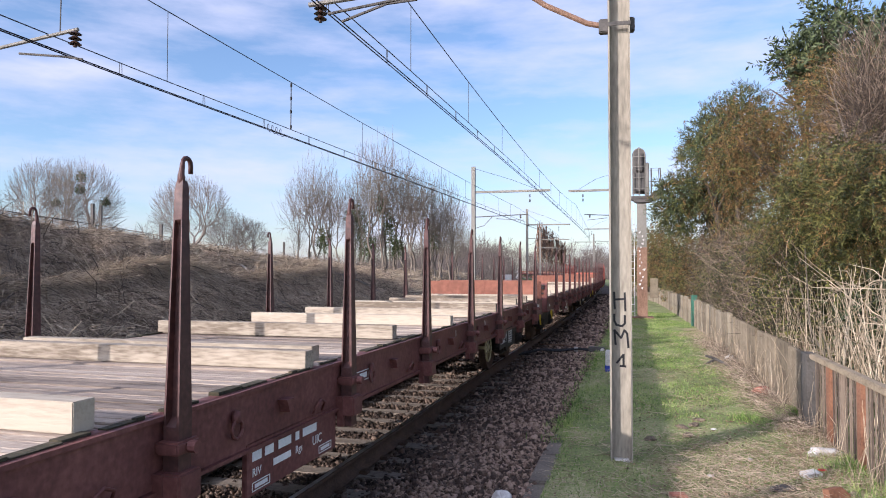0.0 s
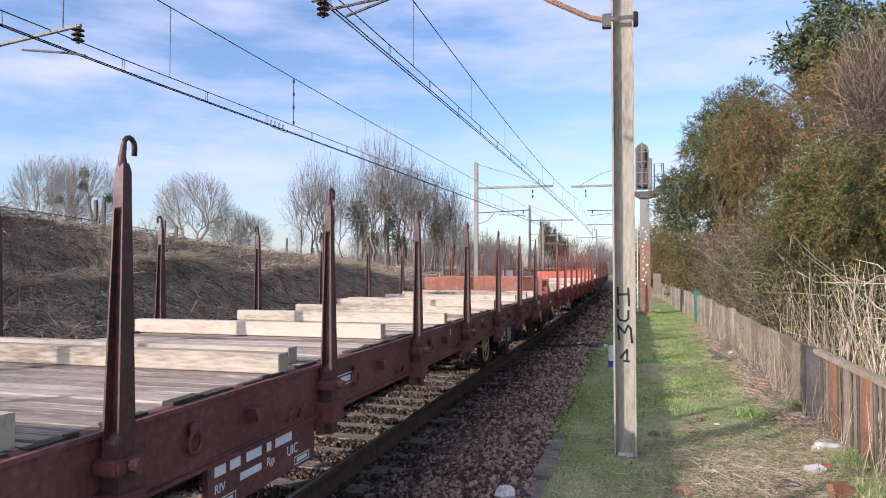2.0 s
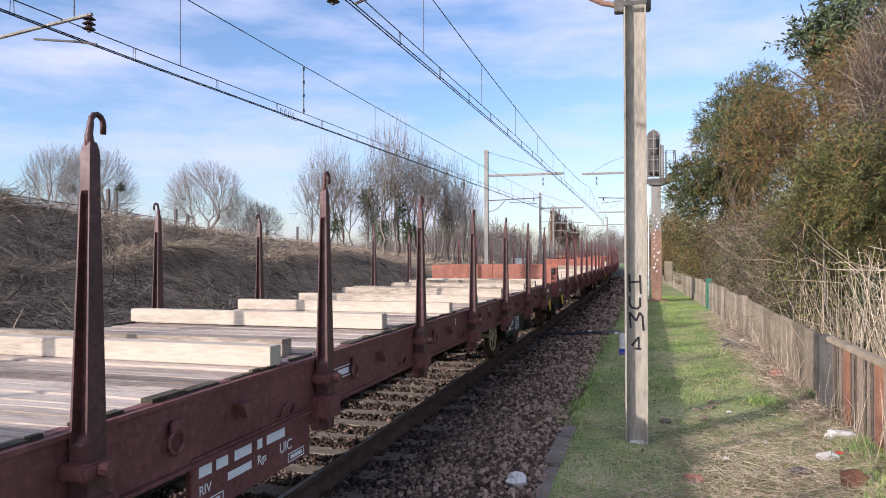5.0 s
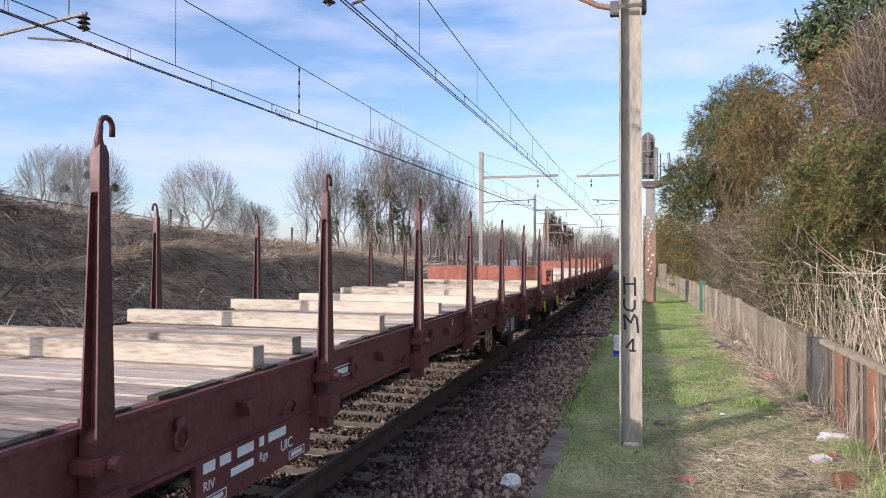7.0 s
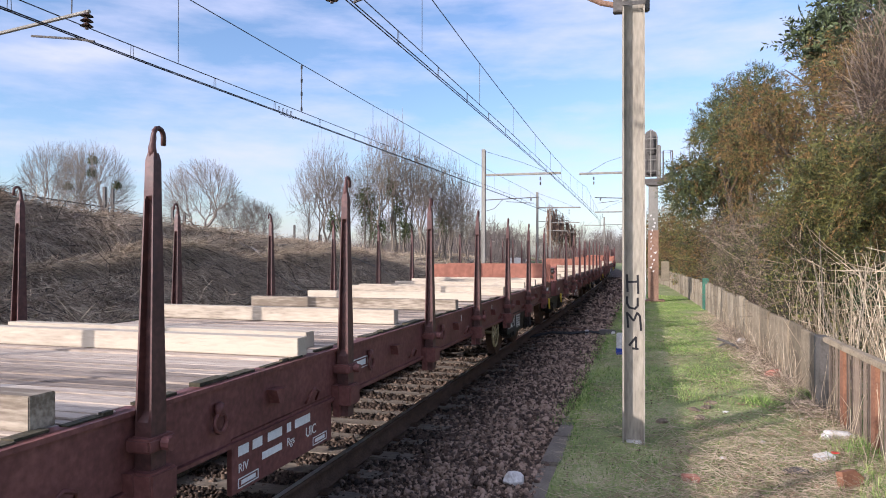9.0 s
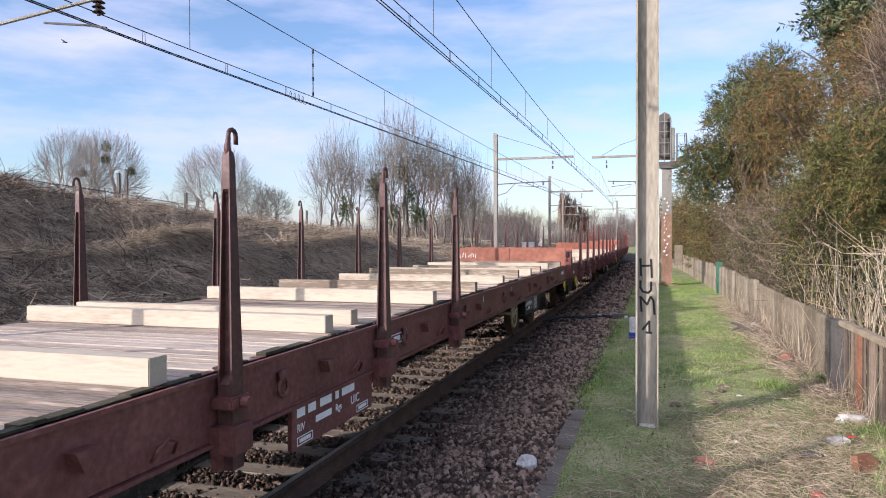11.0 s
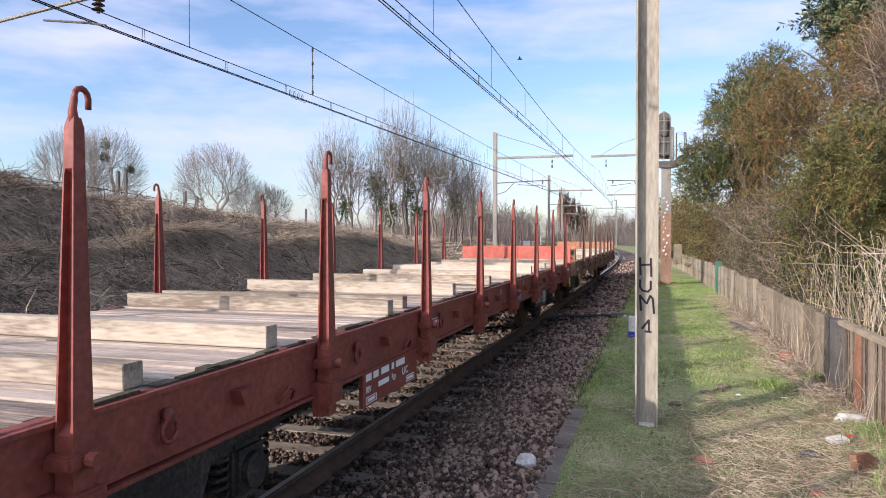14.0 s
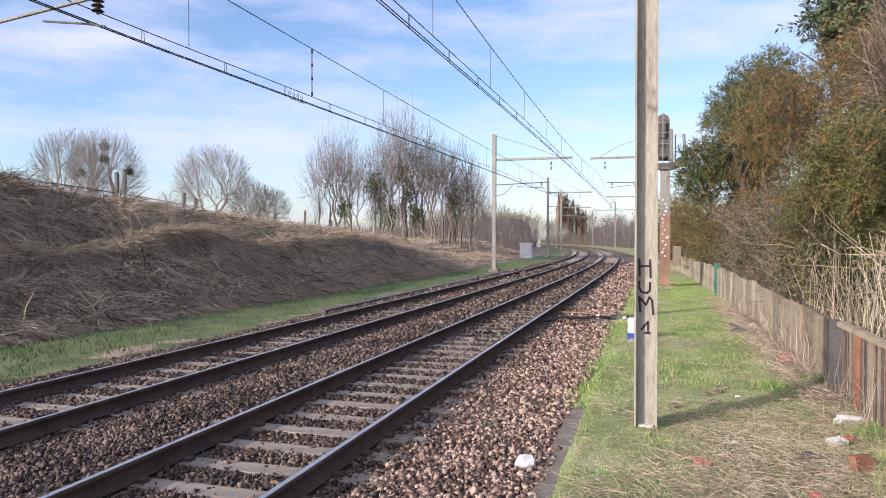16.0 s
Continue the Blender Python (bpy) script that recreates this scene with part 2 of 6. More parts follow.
# ---- mesh helpers ----
def box(bm, x0, x1, y0, y1, z0, z1, bevel=0.0):
    r = bmesh.ops.create_cube(bm, size=1.0, matrix=Matrix.Translation(((x0 + x1) / 2, (y0 + y1) / 2, (z0 + z1) / 2)) @ Matrix.Diagonal((x1 - x0, y1 - y0, z1 - z0, 1)))
    if bevel:
        edges = list({ed for v in r["verts"] for ed in v.link_edges})
        bmesh.ops.bevel(bm, geom=edges, offset=bevel, segments=2, affect="EDGES")


def rod(bm, p, q, r0, r1=None, sides=8):
    p, q = Vector(p), Vector(q)
    d = q - p
    m = Matrix.Translation((p + q) / 2) @ d.to_track_quat("Z", "Y").to_matrix().to_4x4()
    bmesh.ops.create_cone(bm, cap_ends=True, segments=sides, radius1=r0, radius2=r0 if r1 is None else r1, depth=d.length, matrix=m)


def prism(bm, outline, axis, lo, hi):
    """Extrudes a flat outline of (a, b) along an axis: 0 x (a=y, b=z), 1 y (a=x, b=z), 2 z (a=x, b=y)."""
    def co(a, b, c):
        return ((c, a, b), (a, c, b), (a, b, c))[axis]
    low = [bm.verts.new(co(a, b, lo)) for a, b in outline]
    high = [bm.verts.new(co(a, b, hi)) for a, b in outline]
    n = len(outline)
    bm.faces.new(low), bm.faces.new(high)
    for i in range(n):
        bm.faces.new((low[i], low[(i + 1) % n], high[(i + 1) % n], high[i]))
    bmesh.ops.recalc_face_normals(bm, faces=bm.faces)


def tube(bm, points, radius, sides=6):
    """A round bar along a line of points; radius is one number or one a point."""
    pts = [Vector(p) for p in points]
    rad = radius if isinstance(radius, (list, tuple)) else [radius] * len(pts)
    rings, up = [], Vector((0.31, 0.17, 0.93))
    for i, p in enumerate(pts):
        d = (pts[min(i + 1, len(pts) - 1)] - pts[max(i - 1, 0)]).normalized()
        if abs(d.dot(up)) > 0.97:
            up = Vector((0.9, 0.3, 0.1))
        s = d.cross(up).normalized()
        u = s.cross(d)
        rings.append([bm.verts.new(p + (s * math.cos(k * 2 * math.pi / sides) + u * math.sin(k * 2 * math.pi / sides)) * rad[i]) for k in range(sides)])
    for a, b in zip(rings, rings[1:]):
        for k in range(sides):
            bm.faces.new((a[k], a[(k + 1) % sides], b[(k + 1) % sides], b[k]))
    bm.faces.new(rings[0][::-1]), bm.faces.new(rings[-1])


def finish(name, bm, material, smooth=False):
    me = bpy.data.meshes.new(name)
    bm.to_mesh(me)
    bm.free()
    me.materials.append(material)
    if smooth:
        me.polygons.foreach_set("use_smooth", [True] * len(me.polygons))
    return me


def part(name, bm, material, parent=None, label="", at=None, smooth=False):
    """Links a bmesh, or a mesh that is there already, as one object under a thing or a part."""
    ob = new(name, bm if isinstance(bm, bpy.types.Mesh) else finish(name, bm, material, smooth))
    ob.parent = parent
    if at is not None:
        ob.matrix_basis = at
    return tagged(ob, label)


def thing(name, label, category, at=None, group="", kind=""):
    ob = new(name)
    ob.empty_display_size = 0.2
    if at is not None:
        ob.matrix_basis = at
    return tagged(ob, label, category, group, kind)


def single(name, bm, material, label, category="", group="", kind="", at=None, smooth=False):
    ob = part(name, bm, material, None, "", at, smooth)
    return tagged(ob, label, category, group, kind)


def from_arrays(name, verts, faces, material):
    me = bpy.data.meshes.new(name)
    verts, faces = np.asarray(verts, np.float32), np.asarray(faces, np.int32)
    me.vertices.add(len(verts))
    me.vertices.foreach_set("co", verts.ravel())
    k = faces.shape[1]
    me.loops.add(faces.size)
    me.loops.foreach_set("vertex_index", faces.ravel())
    me.polygons.add(len(faces))
    me.polygons.foreach_set("loop_start", np.arange(0, faces.size, k, dtype=np.int32))
    me.polygons.foreach_set("loop_total", np.full(len(faces), k, np.int32))
    me.update(calc_edges=True)
    me.materials.append(material)
    return me


# ---- the line: straight at the camera, then a bend to the left ----
STEP = 0.5
S = np.arange(-420, 460, STEP)
BEND = np.where(S < -18, 0.0, np.where(S < 0, -0.0007356, np.where(S < 60, -0.0007356 + 4.0466e-5 * S, 0.0016924)))
HEADING = np.cumsum(BEND) * STEP
HEADING -= np.interp(0, S, HEADING)
LINE_X, LINE_Y = np.cumsum(-np.sin(HEADING)) * STEP, np.cumsum(np.cos(HEADING)) * STEP
LINE_X += -3.439 - np.interp(0, S, LINE_X)
LINE_Y -= np.interp(0, S, LINE_Y)
SECOND = -3.397


def on_line(s, off=0.0, z=0.0):
    a = float(np.interp(s, S, HEADING))
    return Vector((float(np.interp(s, S, LINE_X)) + off * math.cos(a), float(np.interp(s, S, LINE_Y)) + off * math.sin(a), z))


def line_pose(s, off=0.0, z=0.0):
    return Matrix.Translation(on_line(s, off, z)) @ Matrix.Rotation(float(np.interp(s, S, HEADING)), 4, "Z")


def lines_np(s, off):
    a = np.interp(s, S, HEADING)
    return np.interp(s, S, LINE_X) + off * np.cos(a), np.interp(s, S, LINE_Y) + off * np.sin(a)


def strip(name, stations, profile, material):
    """Sweeps a profile of (offset, height) along the line."""
    k = len(profile)
    verts = [on_line(s, o, z) for s in stations for o, z in profile]
    faces = [(i * k + j, i * k + j + 1, (i + 1) * k + j + 1, (i + 1) * k + j) for i in range(len(stations) - 1) for j in range(k - 1)]
    return from_arrays(name, verts, faces, material)


def wave(x, y, f, seed=0.0):
    """Cheap smooth unevenness for arrays."""
    return (np.sin(x * f + 1.7 * np.sin(y * f * 0.83 + seed) + seed * 3.1) + np.sin(y * f * 1.13 + 1.3 * np.sin(x * f * 0.71 + seed * 2.3) + seed)
            + 0.5 * np.sin((x + y) * f * 2.1 + seed * 5.7)) / 2.5


# ---- the ground ----
def rise(s, off):
    """Height of the cleared bank on the far side of the tracks."""
    d = -off - 8.6
    crest = np.interp(s, (-60, 16, 24, 30, 34, 43, 58, 80, 400), (3.5, 3.4, 3.0, 2.65, 2.4, 2.1, 1.6, 1.6, 1.6))
    low = np.interp(s, (-60, 13, 17, 19.2, 21, 23.6, 28, 33, 38, 45, 60), (1.4, 1.38, 1.42, 2.1, 2.12, 1.5, 1.7, 1.95, 1.6, 0.8, 0.5))
    low = np.minimum(low, crest)
    foot, mid = -0.3, 3.4
    z = np.where(d < mid, foot + (low - foot) * np.clip(d / mid, 0, 1) ** 1.15, low - 0.25 * np.clip(1 - np.abs(d - mid - 0.7) / 0.7, 0, 1) + (crest - low) * np.clip((d - mid - 1.0) / 3.0, 0, 1) ** 0.75)
    z = z - 0.24 * np.exp(-(((d - 2.75) / 0.34) ** 2)) * np.clip((24 - s) / 4, 0, 1) * (0.6 + 0.4 * np.sin(s * 1.7))
    z = np.where(d < 0, foot + np.clip(-d / 2.6, 0, 1) * 0.08, z)
    return z


def bank_calm(off):
    """How rough the bank is: level at its foot, fully uneven a metre up."""
    return np.clip((-off - 8.7) / 1.0, 0, 1)


def heightfield(name, ss, offs, height, material, rough=0.0, seed=1.0, calm=None):
    a, b = np.meshgrid(ss, offs, indexing="ij")
    x, y = lines_np(a, b)
    z = height(a, b) + rough * (1.0 if calm is None else calm(b)) * (0.6 * wave(a, b, 1.3, seed) + 0.5 * wave(a, b, 3.7, seed + 1) + 0.4 * wave(a, b, 9.1, seed + 2))
    n, k = len(ss), len(offs)
    idx = np.arange(n * k).reshape(n, k)
    faces = np.stack([idx[:-1, :-1], idx[:-1, 1:], idx[1:, 1:], idx[1:, :-1]], -1).reshape(-1, 4)
    return from_arrays(name, np.stack([x, y, z], -1).reshape(-1, 3), faces, material)


def edges(*runs):
    return np.concatenate([np.arange(a, b, c) for a, b, c in runs])


def build_ground():
    bm = bmesh.new()
    bmesh.ops.create_grid(bm, x_segments=40, y_segments=40, size=2500, matrix=Matrix.Translation((0, 0, -0.62)))
    single("ground", bm, M["soil"], "bare winter ground reaching the horizon", "ground", kind="structure")
    stations = edges((-40, 0, 4), (0, 30, 0.5), (30, 100, 2), (100, 400, 6))
    bank = heightfield("embankment", edges((-40, 4, 2), (4, 45, 0.22), (45, 90, 0.8), (90, 400, 8)),
                       -edges((5.6, 20, 0.22), (20, 30, 1.0), (30, 130, 12)), lambda s, o: rise(s, o), M["slope"], 0.2, 1.0, bank_calm)
    single("embankment", bank, None, "cleared earth bank littered with dry cut stems beyond the tracks", "embankment", kind="structure")
    lawn = heightfield("verge", stations, np.array([-8.6, -8.0, -7.4, -6.8, -6.2, -5.7, -5.3]), lambda s, o: -0.215 + 0 * s, M["turf_shaded"], 0.03, 3.0)
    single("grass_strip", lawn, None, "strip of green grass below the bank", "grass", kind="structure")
    path = heightfield("verge", stations, np.concatenate([[2.56], edges((2.74, 6, 0.12), (6, 13, 1.0), (13, 60, 8))]),
                       lambda s, o: np.where(o < 2.7, np.where(s < 8.4, -0.22, -0.105), -0.055), M["turf"], 0.035, 5.0)
    single("grass_verge", path, None, "trodden grass verge with dead straw beside the railway", "grass", kind="structure")
    bed = heightfield("ballast", edges((-40, 0, 4), (0, 40, 0.25), (40, 120, 1), (120, 400, 5)), edges((-5.75, 2.62, 0.12)),
                      lambda s, o: np.interp(o, (-5.8, -5.2, -4.9, -2.4, -1.7, -1.0, 1.0, 1.6, 2.1, 2.62), (-0.3, -0.21, -0.19, -0.19, -0.14, -0.195, -0.195, -0.17, -0.15, -0.115)) + 0 * s,
                      M["ballast"], 0.022, 7.0)
    single("ballast_bed", bed, None, "brown crushed-stone ballast under both tracks", "ballast", kind="structure")


def build_kerb():
    run = thing("kerb", "worn grey concrete kerb between ballast and grass", "kerb", kind="structure")
    rng = random.Random(4)
    me = None
    for i in range(15):
        if me is None:
            bm = bmesh.new()
            box(bm, -0.125, 0.125, -0.49, 0.49, -0.3, 0.0, 0.014)
            me = finish("kerb_stone", bm, M["kerb"])
        s = -6.0 + i
        part("kerb_stone", me, None, run, at=line_pose(s, 2.66 + rng.uniform(-0.012, 0.012), -0.075 - rng.uniform(0, 0.03)) @ pose(0, 0, 0, rng.uniform(-0.8, 0.8), rng.uniform(-3, 3), rng.uniform(-1.2, 1.2)))


RAIL = [(-0.07, -0.172), (0.07, -0.172), (0.07, -0.158), (0.011, -0.14), (0.011, -0.045), (0.036, -0.035), (0.036, -0.003), (0.030, 0.0), (-0.030, 0.0), (-0.036, -0.003), (-0.036, -0.035), (-0.011, -0.045), (-0.011, -0.14), (-0.07, -0.158)]


def build_track(centre, name):
    track = thing(name, "railway track with worn rails on weathered sleepers", "railway track", kind="structure")
    stations = edges((-40, 0, 4), (0, 100, 1.5), (100, 401, 4))
    for side in (-0.7525, 0.7525):
        ring = RAIL + RAIL[:1]
        part("rail", strip("rail", stations, [(centre + side + a, b) for a, b in ring], M["rail_side"]), None, track, "rust-brown rail with a bright worn head")
        part("running_surface", strip("running_surface", stations, [(centre + side - 0.022, 0.0025), (centre + side + 0.026, 0.0025)], M["rail_top"]), None, track, "polished steel top of the rail")
    bm = bmesh.new()
    box(bm, -1.28, 1.28, -0.125, 0.125, -0.29, -0.172, 0.012)
    near = finish("sleeper", bm, M["sleeper"])
    bm = bmesh.new()
    for sx in (-0.7525, 0.7525):
        for a in (-1, 1):
            box(bm, sx + a * 0.11 - 0.045, sx + a * 0.11 + 0.045, -0.05, 0.05, -0.172, -0.138, 0.008)
    clip = finish("rail_clips", bm, M["rail_side"])
    rng = random.Random(8)
    for i in range(150):
        m = line_pose(-3 + i * 0.6, centre, rng.uniform(-0.008, 0.008)) @ pose(0, 0, 0, 0, 0, rng.uniform(-0.6, 0.6))
        part("sleeper", near, None, track, at=m)
        if i < 50:
            part("rail_clips", clip, None, track, at=m)
    verts, faces = [], []
    for i in range(150, 520):
        m = line_pose(-3 + i * 0.6, centre)
        b = len(verts)
        verts += [m @ Vector((x, y, z)) for z in (-0.29, -0.172) for x, y in ((-1.28, -0.12), (1.28, -0.12), (1.28, 0.12), (-1.28, 0.12))]
        faces += [[b + k for k in q] for q in ((4, 5, 6, 7), (0, 1, 5, 4), (1, 2, 6, 5), (2, 3, 7, 6), (3, 0, 4, 7))]
    far = part("far_sleepers", from_arrays("far_sleepers", verts, faces, M["sleeper"]), None, track)
    tagged(far, kind="stuff")


# ---- masts and wires ----
def h_beam(bm, w, d, z0, z1, t=0.014):
    w, d, h = w / 2, d / 2, t / 2
    prism(bm, [(-w, -d), (w, -d), (w, -d + t), (h, -d + t), (h, d - t), (w, d - t), (w, d), (-w, d), (-w, d - t), (-h, d - t), (-h, -d + t), (-w, -d + t)], 2, z0, z1)


def insulator(parent, at):
    bm = bmesh.new()
    rod(bm, (0, 0, -0.11), (0, 0, 0.11), 0.022)
    for k in range(3):
        rod(bm, (0, 0, -0.075 + k * 0.06), (0, 0, -0.045 + k * 0.06), 0.075, 0.035, 12)
    return part("insulator", bm, M["insulator"], parent, "brown glazed insulator", at)


def far_mast(s, off, reach, top, arm, low):
    """A line-side mast with a level beam towards the track (reach: signed length) and a registration arm."""
    m = line_pose(s, off, -0.15)
    mast = thing("catenary_mast", "grey steel catenary mast with a level beam and insulators", "catenary mast", m, "catenary masts")
    bm = bmesh.new()
    h_beam(bm, 0.24, 0.24, 0, top)
    part("post", bm, M["mast"], mast)
    bm = bmesh.new()
    box(bm, -0.32, 0.32, -0.32, 0.32, -0.3, 0.1, 0.03)
    part("footing", bm, M["kerb"], mast, "concrete footing")
    bm = bmesh.new()
    box(bm, min(0, reach), max(0, reach), -0.07, 0.07, arm - 0.07, arm + 0.07, 0.01)
    part("beam", bm, M["mast"], mast)
    bm = bmesh.new()
    tube(bm, [(0, 0, top - 0.1), (reach * 0.5, 0, arm + 0.75), (reach * 0.82, 0, arm + 0.1)], 0.012, 5)
    part("stay", bm, M["wire"], mast)
    bm = bmesh.new()
    sign = 1 if reach > 0 else -1
    tube(bm, [(0, 0, low), (reach * 0.72, 0, low + 0.12)], 0.03)
    tube(bm, [(0, 0, low - 0.75), (reach * 0.14, 0, low - 0.55), (reach * 0.25, 0, low)], 0.02)
    tube(bm, [(reach * 0.3, 0, low - 0.12), (reach * 0.66, 0, low - 0.25)], 0.018)
    part("registration_arm", bm, M["mast_dark"], mast)
    insulator(mast, pose(reach * 0.74, 0, arm - 0.32))
    insulator(mast, pose(reach * 0.74, 0, arm - 0.62))
    insulator(mast, pose(reach * 0.62, 0, low + 0.0))
    return mast


def near_mast():
    """The grey H-section mast beside the camera, with its cantilever over the near track."""
    mast = thing("catenary_mast", "tall grey steel mast with black marker letters", "catenary mast", pose(-0.066, 7.33, -0.12, 0, 0, 3), "catenary masts")
    bm = bmesh.new()
    prism(bm, [(-0.108, -0.1), (-0.094, -0.1), (-0.094, -0.006), (0.094, -0.006), (0.094, -0.1), (0.108, -0.1), (0.108, 0.1), (0.094, 0.1), (0.094, 0.006), (-0.094, 0.006), (-0.094, 0.1), (-0.108, 0.1)], 2, 0, 8.4)
    part("post", bm, M["mast_near"], mast)
    bm = bmesh.new()
    box(bm, -0.092, 0.092, -0.09, 0.09, -0.25, 0.10, 0.02)
    part("footing", bm, M["grey_box"], mast, "chipped pale concrete footing")
    bm = bmesh.new()
    tube(bm, [(-0.16, 0, 4.535), (-0.32, 0, 4.575), (-0.75, 0, 4.80), (-1.7, 0, 5.50), (-2.5, 0, 6.22)], 0.03, 8)
    part("cantilever_strut", bm, M["rust"], mast, "rusty bent tube")
    bm = bmesh.new()
    tube(bm, [(-0.12, 0, 6.35), (-2.9, 0, 6.28)], 0.03, 8)
    part("top_tube", bm, M["mast"], mast)
    bm = bmesh.new()
    tube(bm, [(-3.42, 0, 5.02), (-2.4, 0, 5.09), (-1.25, 0, 5.12)], 0.028, 8)
    part("registration_tube", bm, M["mast"], mast)
    bm = bmesh.new()
    tube(bm, [(-2.15, 0, 4.98), (-2.5, 0.02, 4.97), (-3.05, 0.08, 4.83)], 0.016, 6)
    tube(bm, [(-2.15, -0.1, 4.98), (-3.15, -0.1, 4.86)], 0.016, 6)
    part("steady_arm", bm, M["mast_dark"], mast)
    bm = bmesh.new()
    box(bm, -0.2, -0.1, -0.05, 0.05, 4.455, 4.595, 0.01)
    box(bm, 0.1, 0.16, -0.05, 0.05, 4.455, 4.595, 0.01)
    box(bm, -0.115, 0.115, -0.112, -0.102, 4.495, 4.535)
    part("clamp", bm, M["mast_dark"], mast)
    insulator(mast, pose(-3.28, 0, 4.92))
    # marker letters, read downwards, brushed on the flange that faces the path
    strokes = [((-0.063, 1.775), (-0.058, 1.603)), ((0.041, 1.769), (0.047, 1.585)), ((-0.063, 1.7), (0.041, 1.706)), ((-0.063, 1.551), (-0.063, 1.482)), ((-0.063, 1.482), (-0.041, 1.442)),
               ((-0.041, 1.442), (0.014, 1.43)), ((0.014, 1.43), (0.041, 1.459)), ((0.041, 1.459), (0.041, 1.539)), ((-0.052, 1.24), (-0.063, 1.39)), ((-0.063, 1.39), (0.003, 1.309)),
               ((0.003, 1.309), (0.036, 1.39)), ((0.036, 1.39), (0.063, 1.355)), ((0.063, 1.355), (0.074, 1.212)), ((-0.041, 1.056), (0.025, 1.143)), ((0.025, 1.143), (0.025, 1.022)),
               ((-0.008, 1.027), (0.047, 1.022))]
    for (x0, z0), (x1, z1) in strokes:
        bm = bmesh.new()
        v = Vector((x1 - x0, 0, z1 - z0))
        w = Vector((-v.z, 0, v.x)).normalized() * 0.0105
        v.normalize()
        a, b = Vector((x0, 0, z0)) - v * 0.004, Vector((x1, 0, z1)) + v * 0.004
        prism(bm, [((a + w).x, (a + w).z), ((a - w).x, (a - w).z), ((b - w).x, (b - w).z), ((b + w).x, (b + w).z)], 1, -0.0085, -0.0055)
        part("marker_stroke", bm, M["paint_black"], mast)


def left_mast():
    mast = thing("catenary_mast", "grey steel mast holding the arm over the far track", "catenary mast", pose(-9.9, 6.7, -0.2), "catenary masts")
    bm = bmesh.new()
    h_beam(bm, 0.22, 0.22, 0, 8.5)
    part("post", bm, M["mast"], mast)
    bm = bmesh.new()
    tube(bm, [(0, 0, 4.60), (2.0, 0, 4.74), (3.66, 0, 4.92)], 0.022, 8)
    part("registration_tube", bm, M["mast"], mast)
    bm = bmesh.new()
    tube(bm, [(2.75, 0.05, 4.72), (3.35, 0.1, 4.65), (3.62, 0.12, 4.60)], 0.014, 6)
    part("steady_arm", bm, M["mast_dark"], mast)
    bm = bmesh.new()
    tube(bm, [(3.4, 0, 4.92), (3.42, 0, 6.2)], 0.008, 5)
    tube(bm, [(0, 0, 6.3), (3.6, 0, 6.2)], 0.03, 6)
    part("hanger", bm, M["mast_dark"], mast)
    insulator(mast, pose(3.62, 0, 4.82))


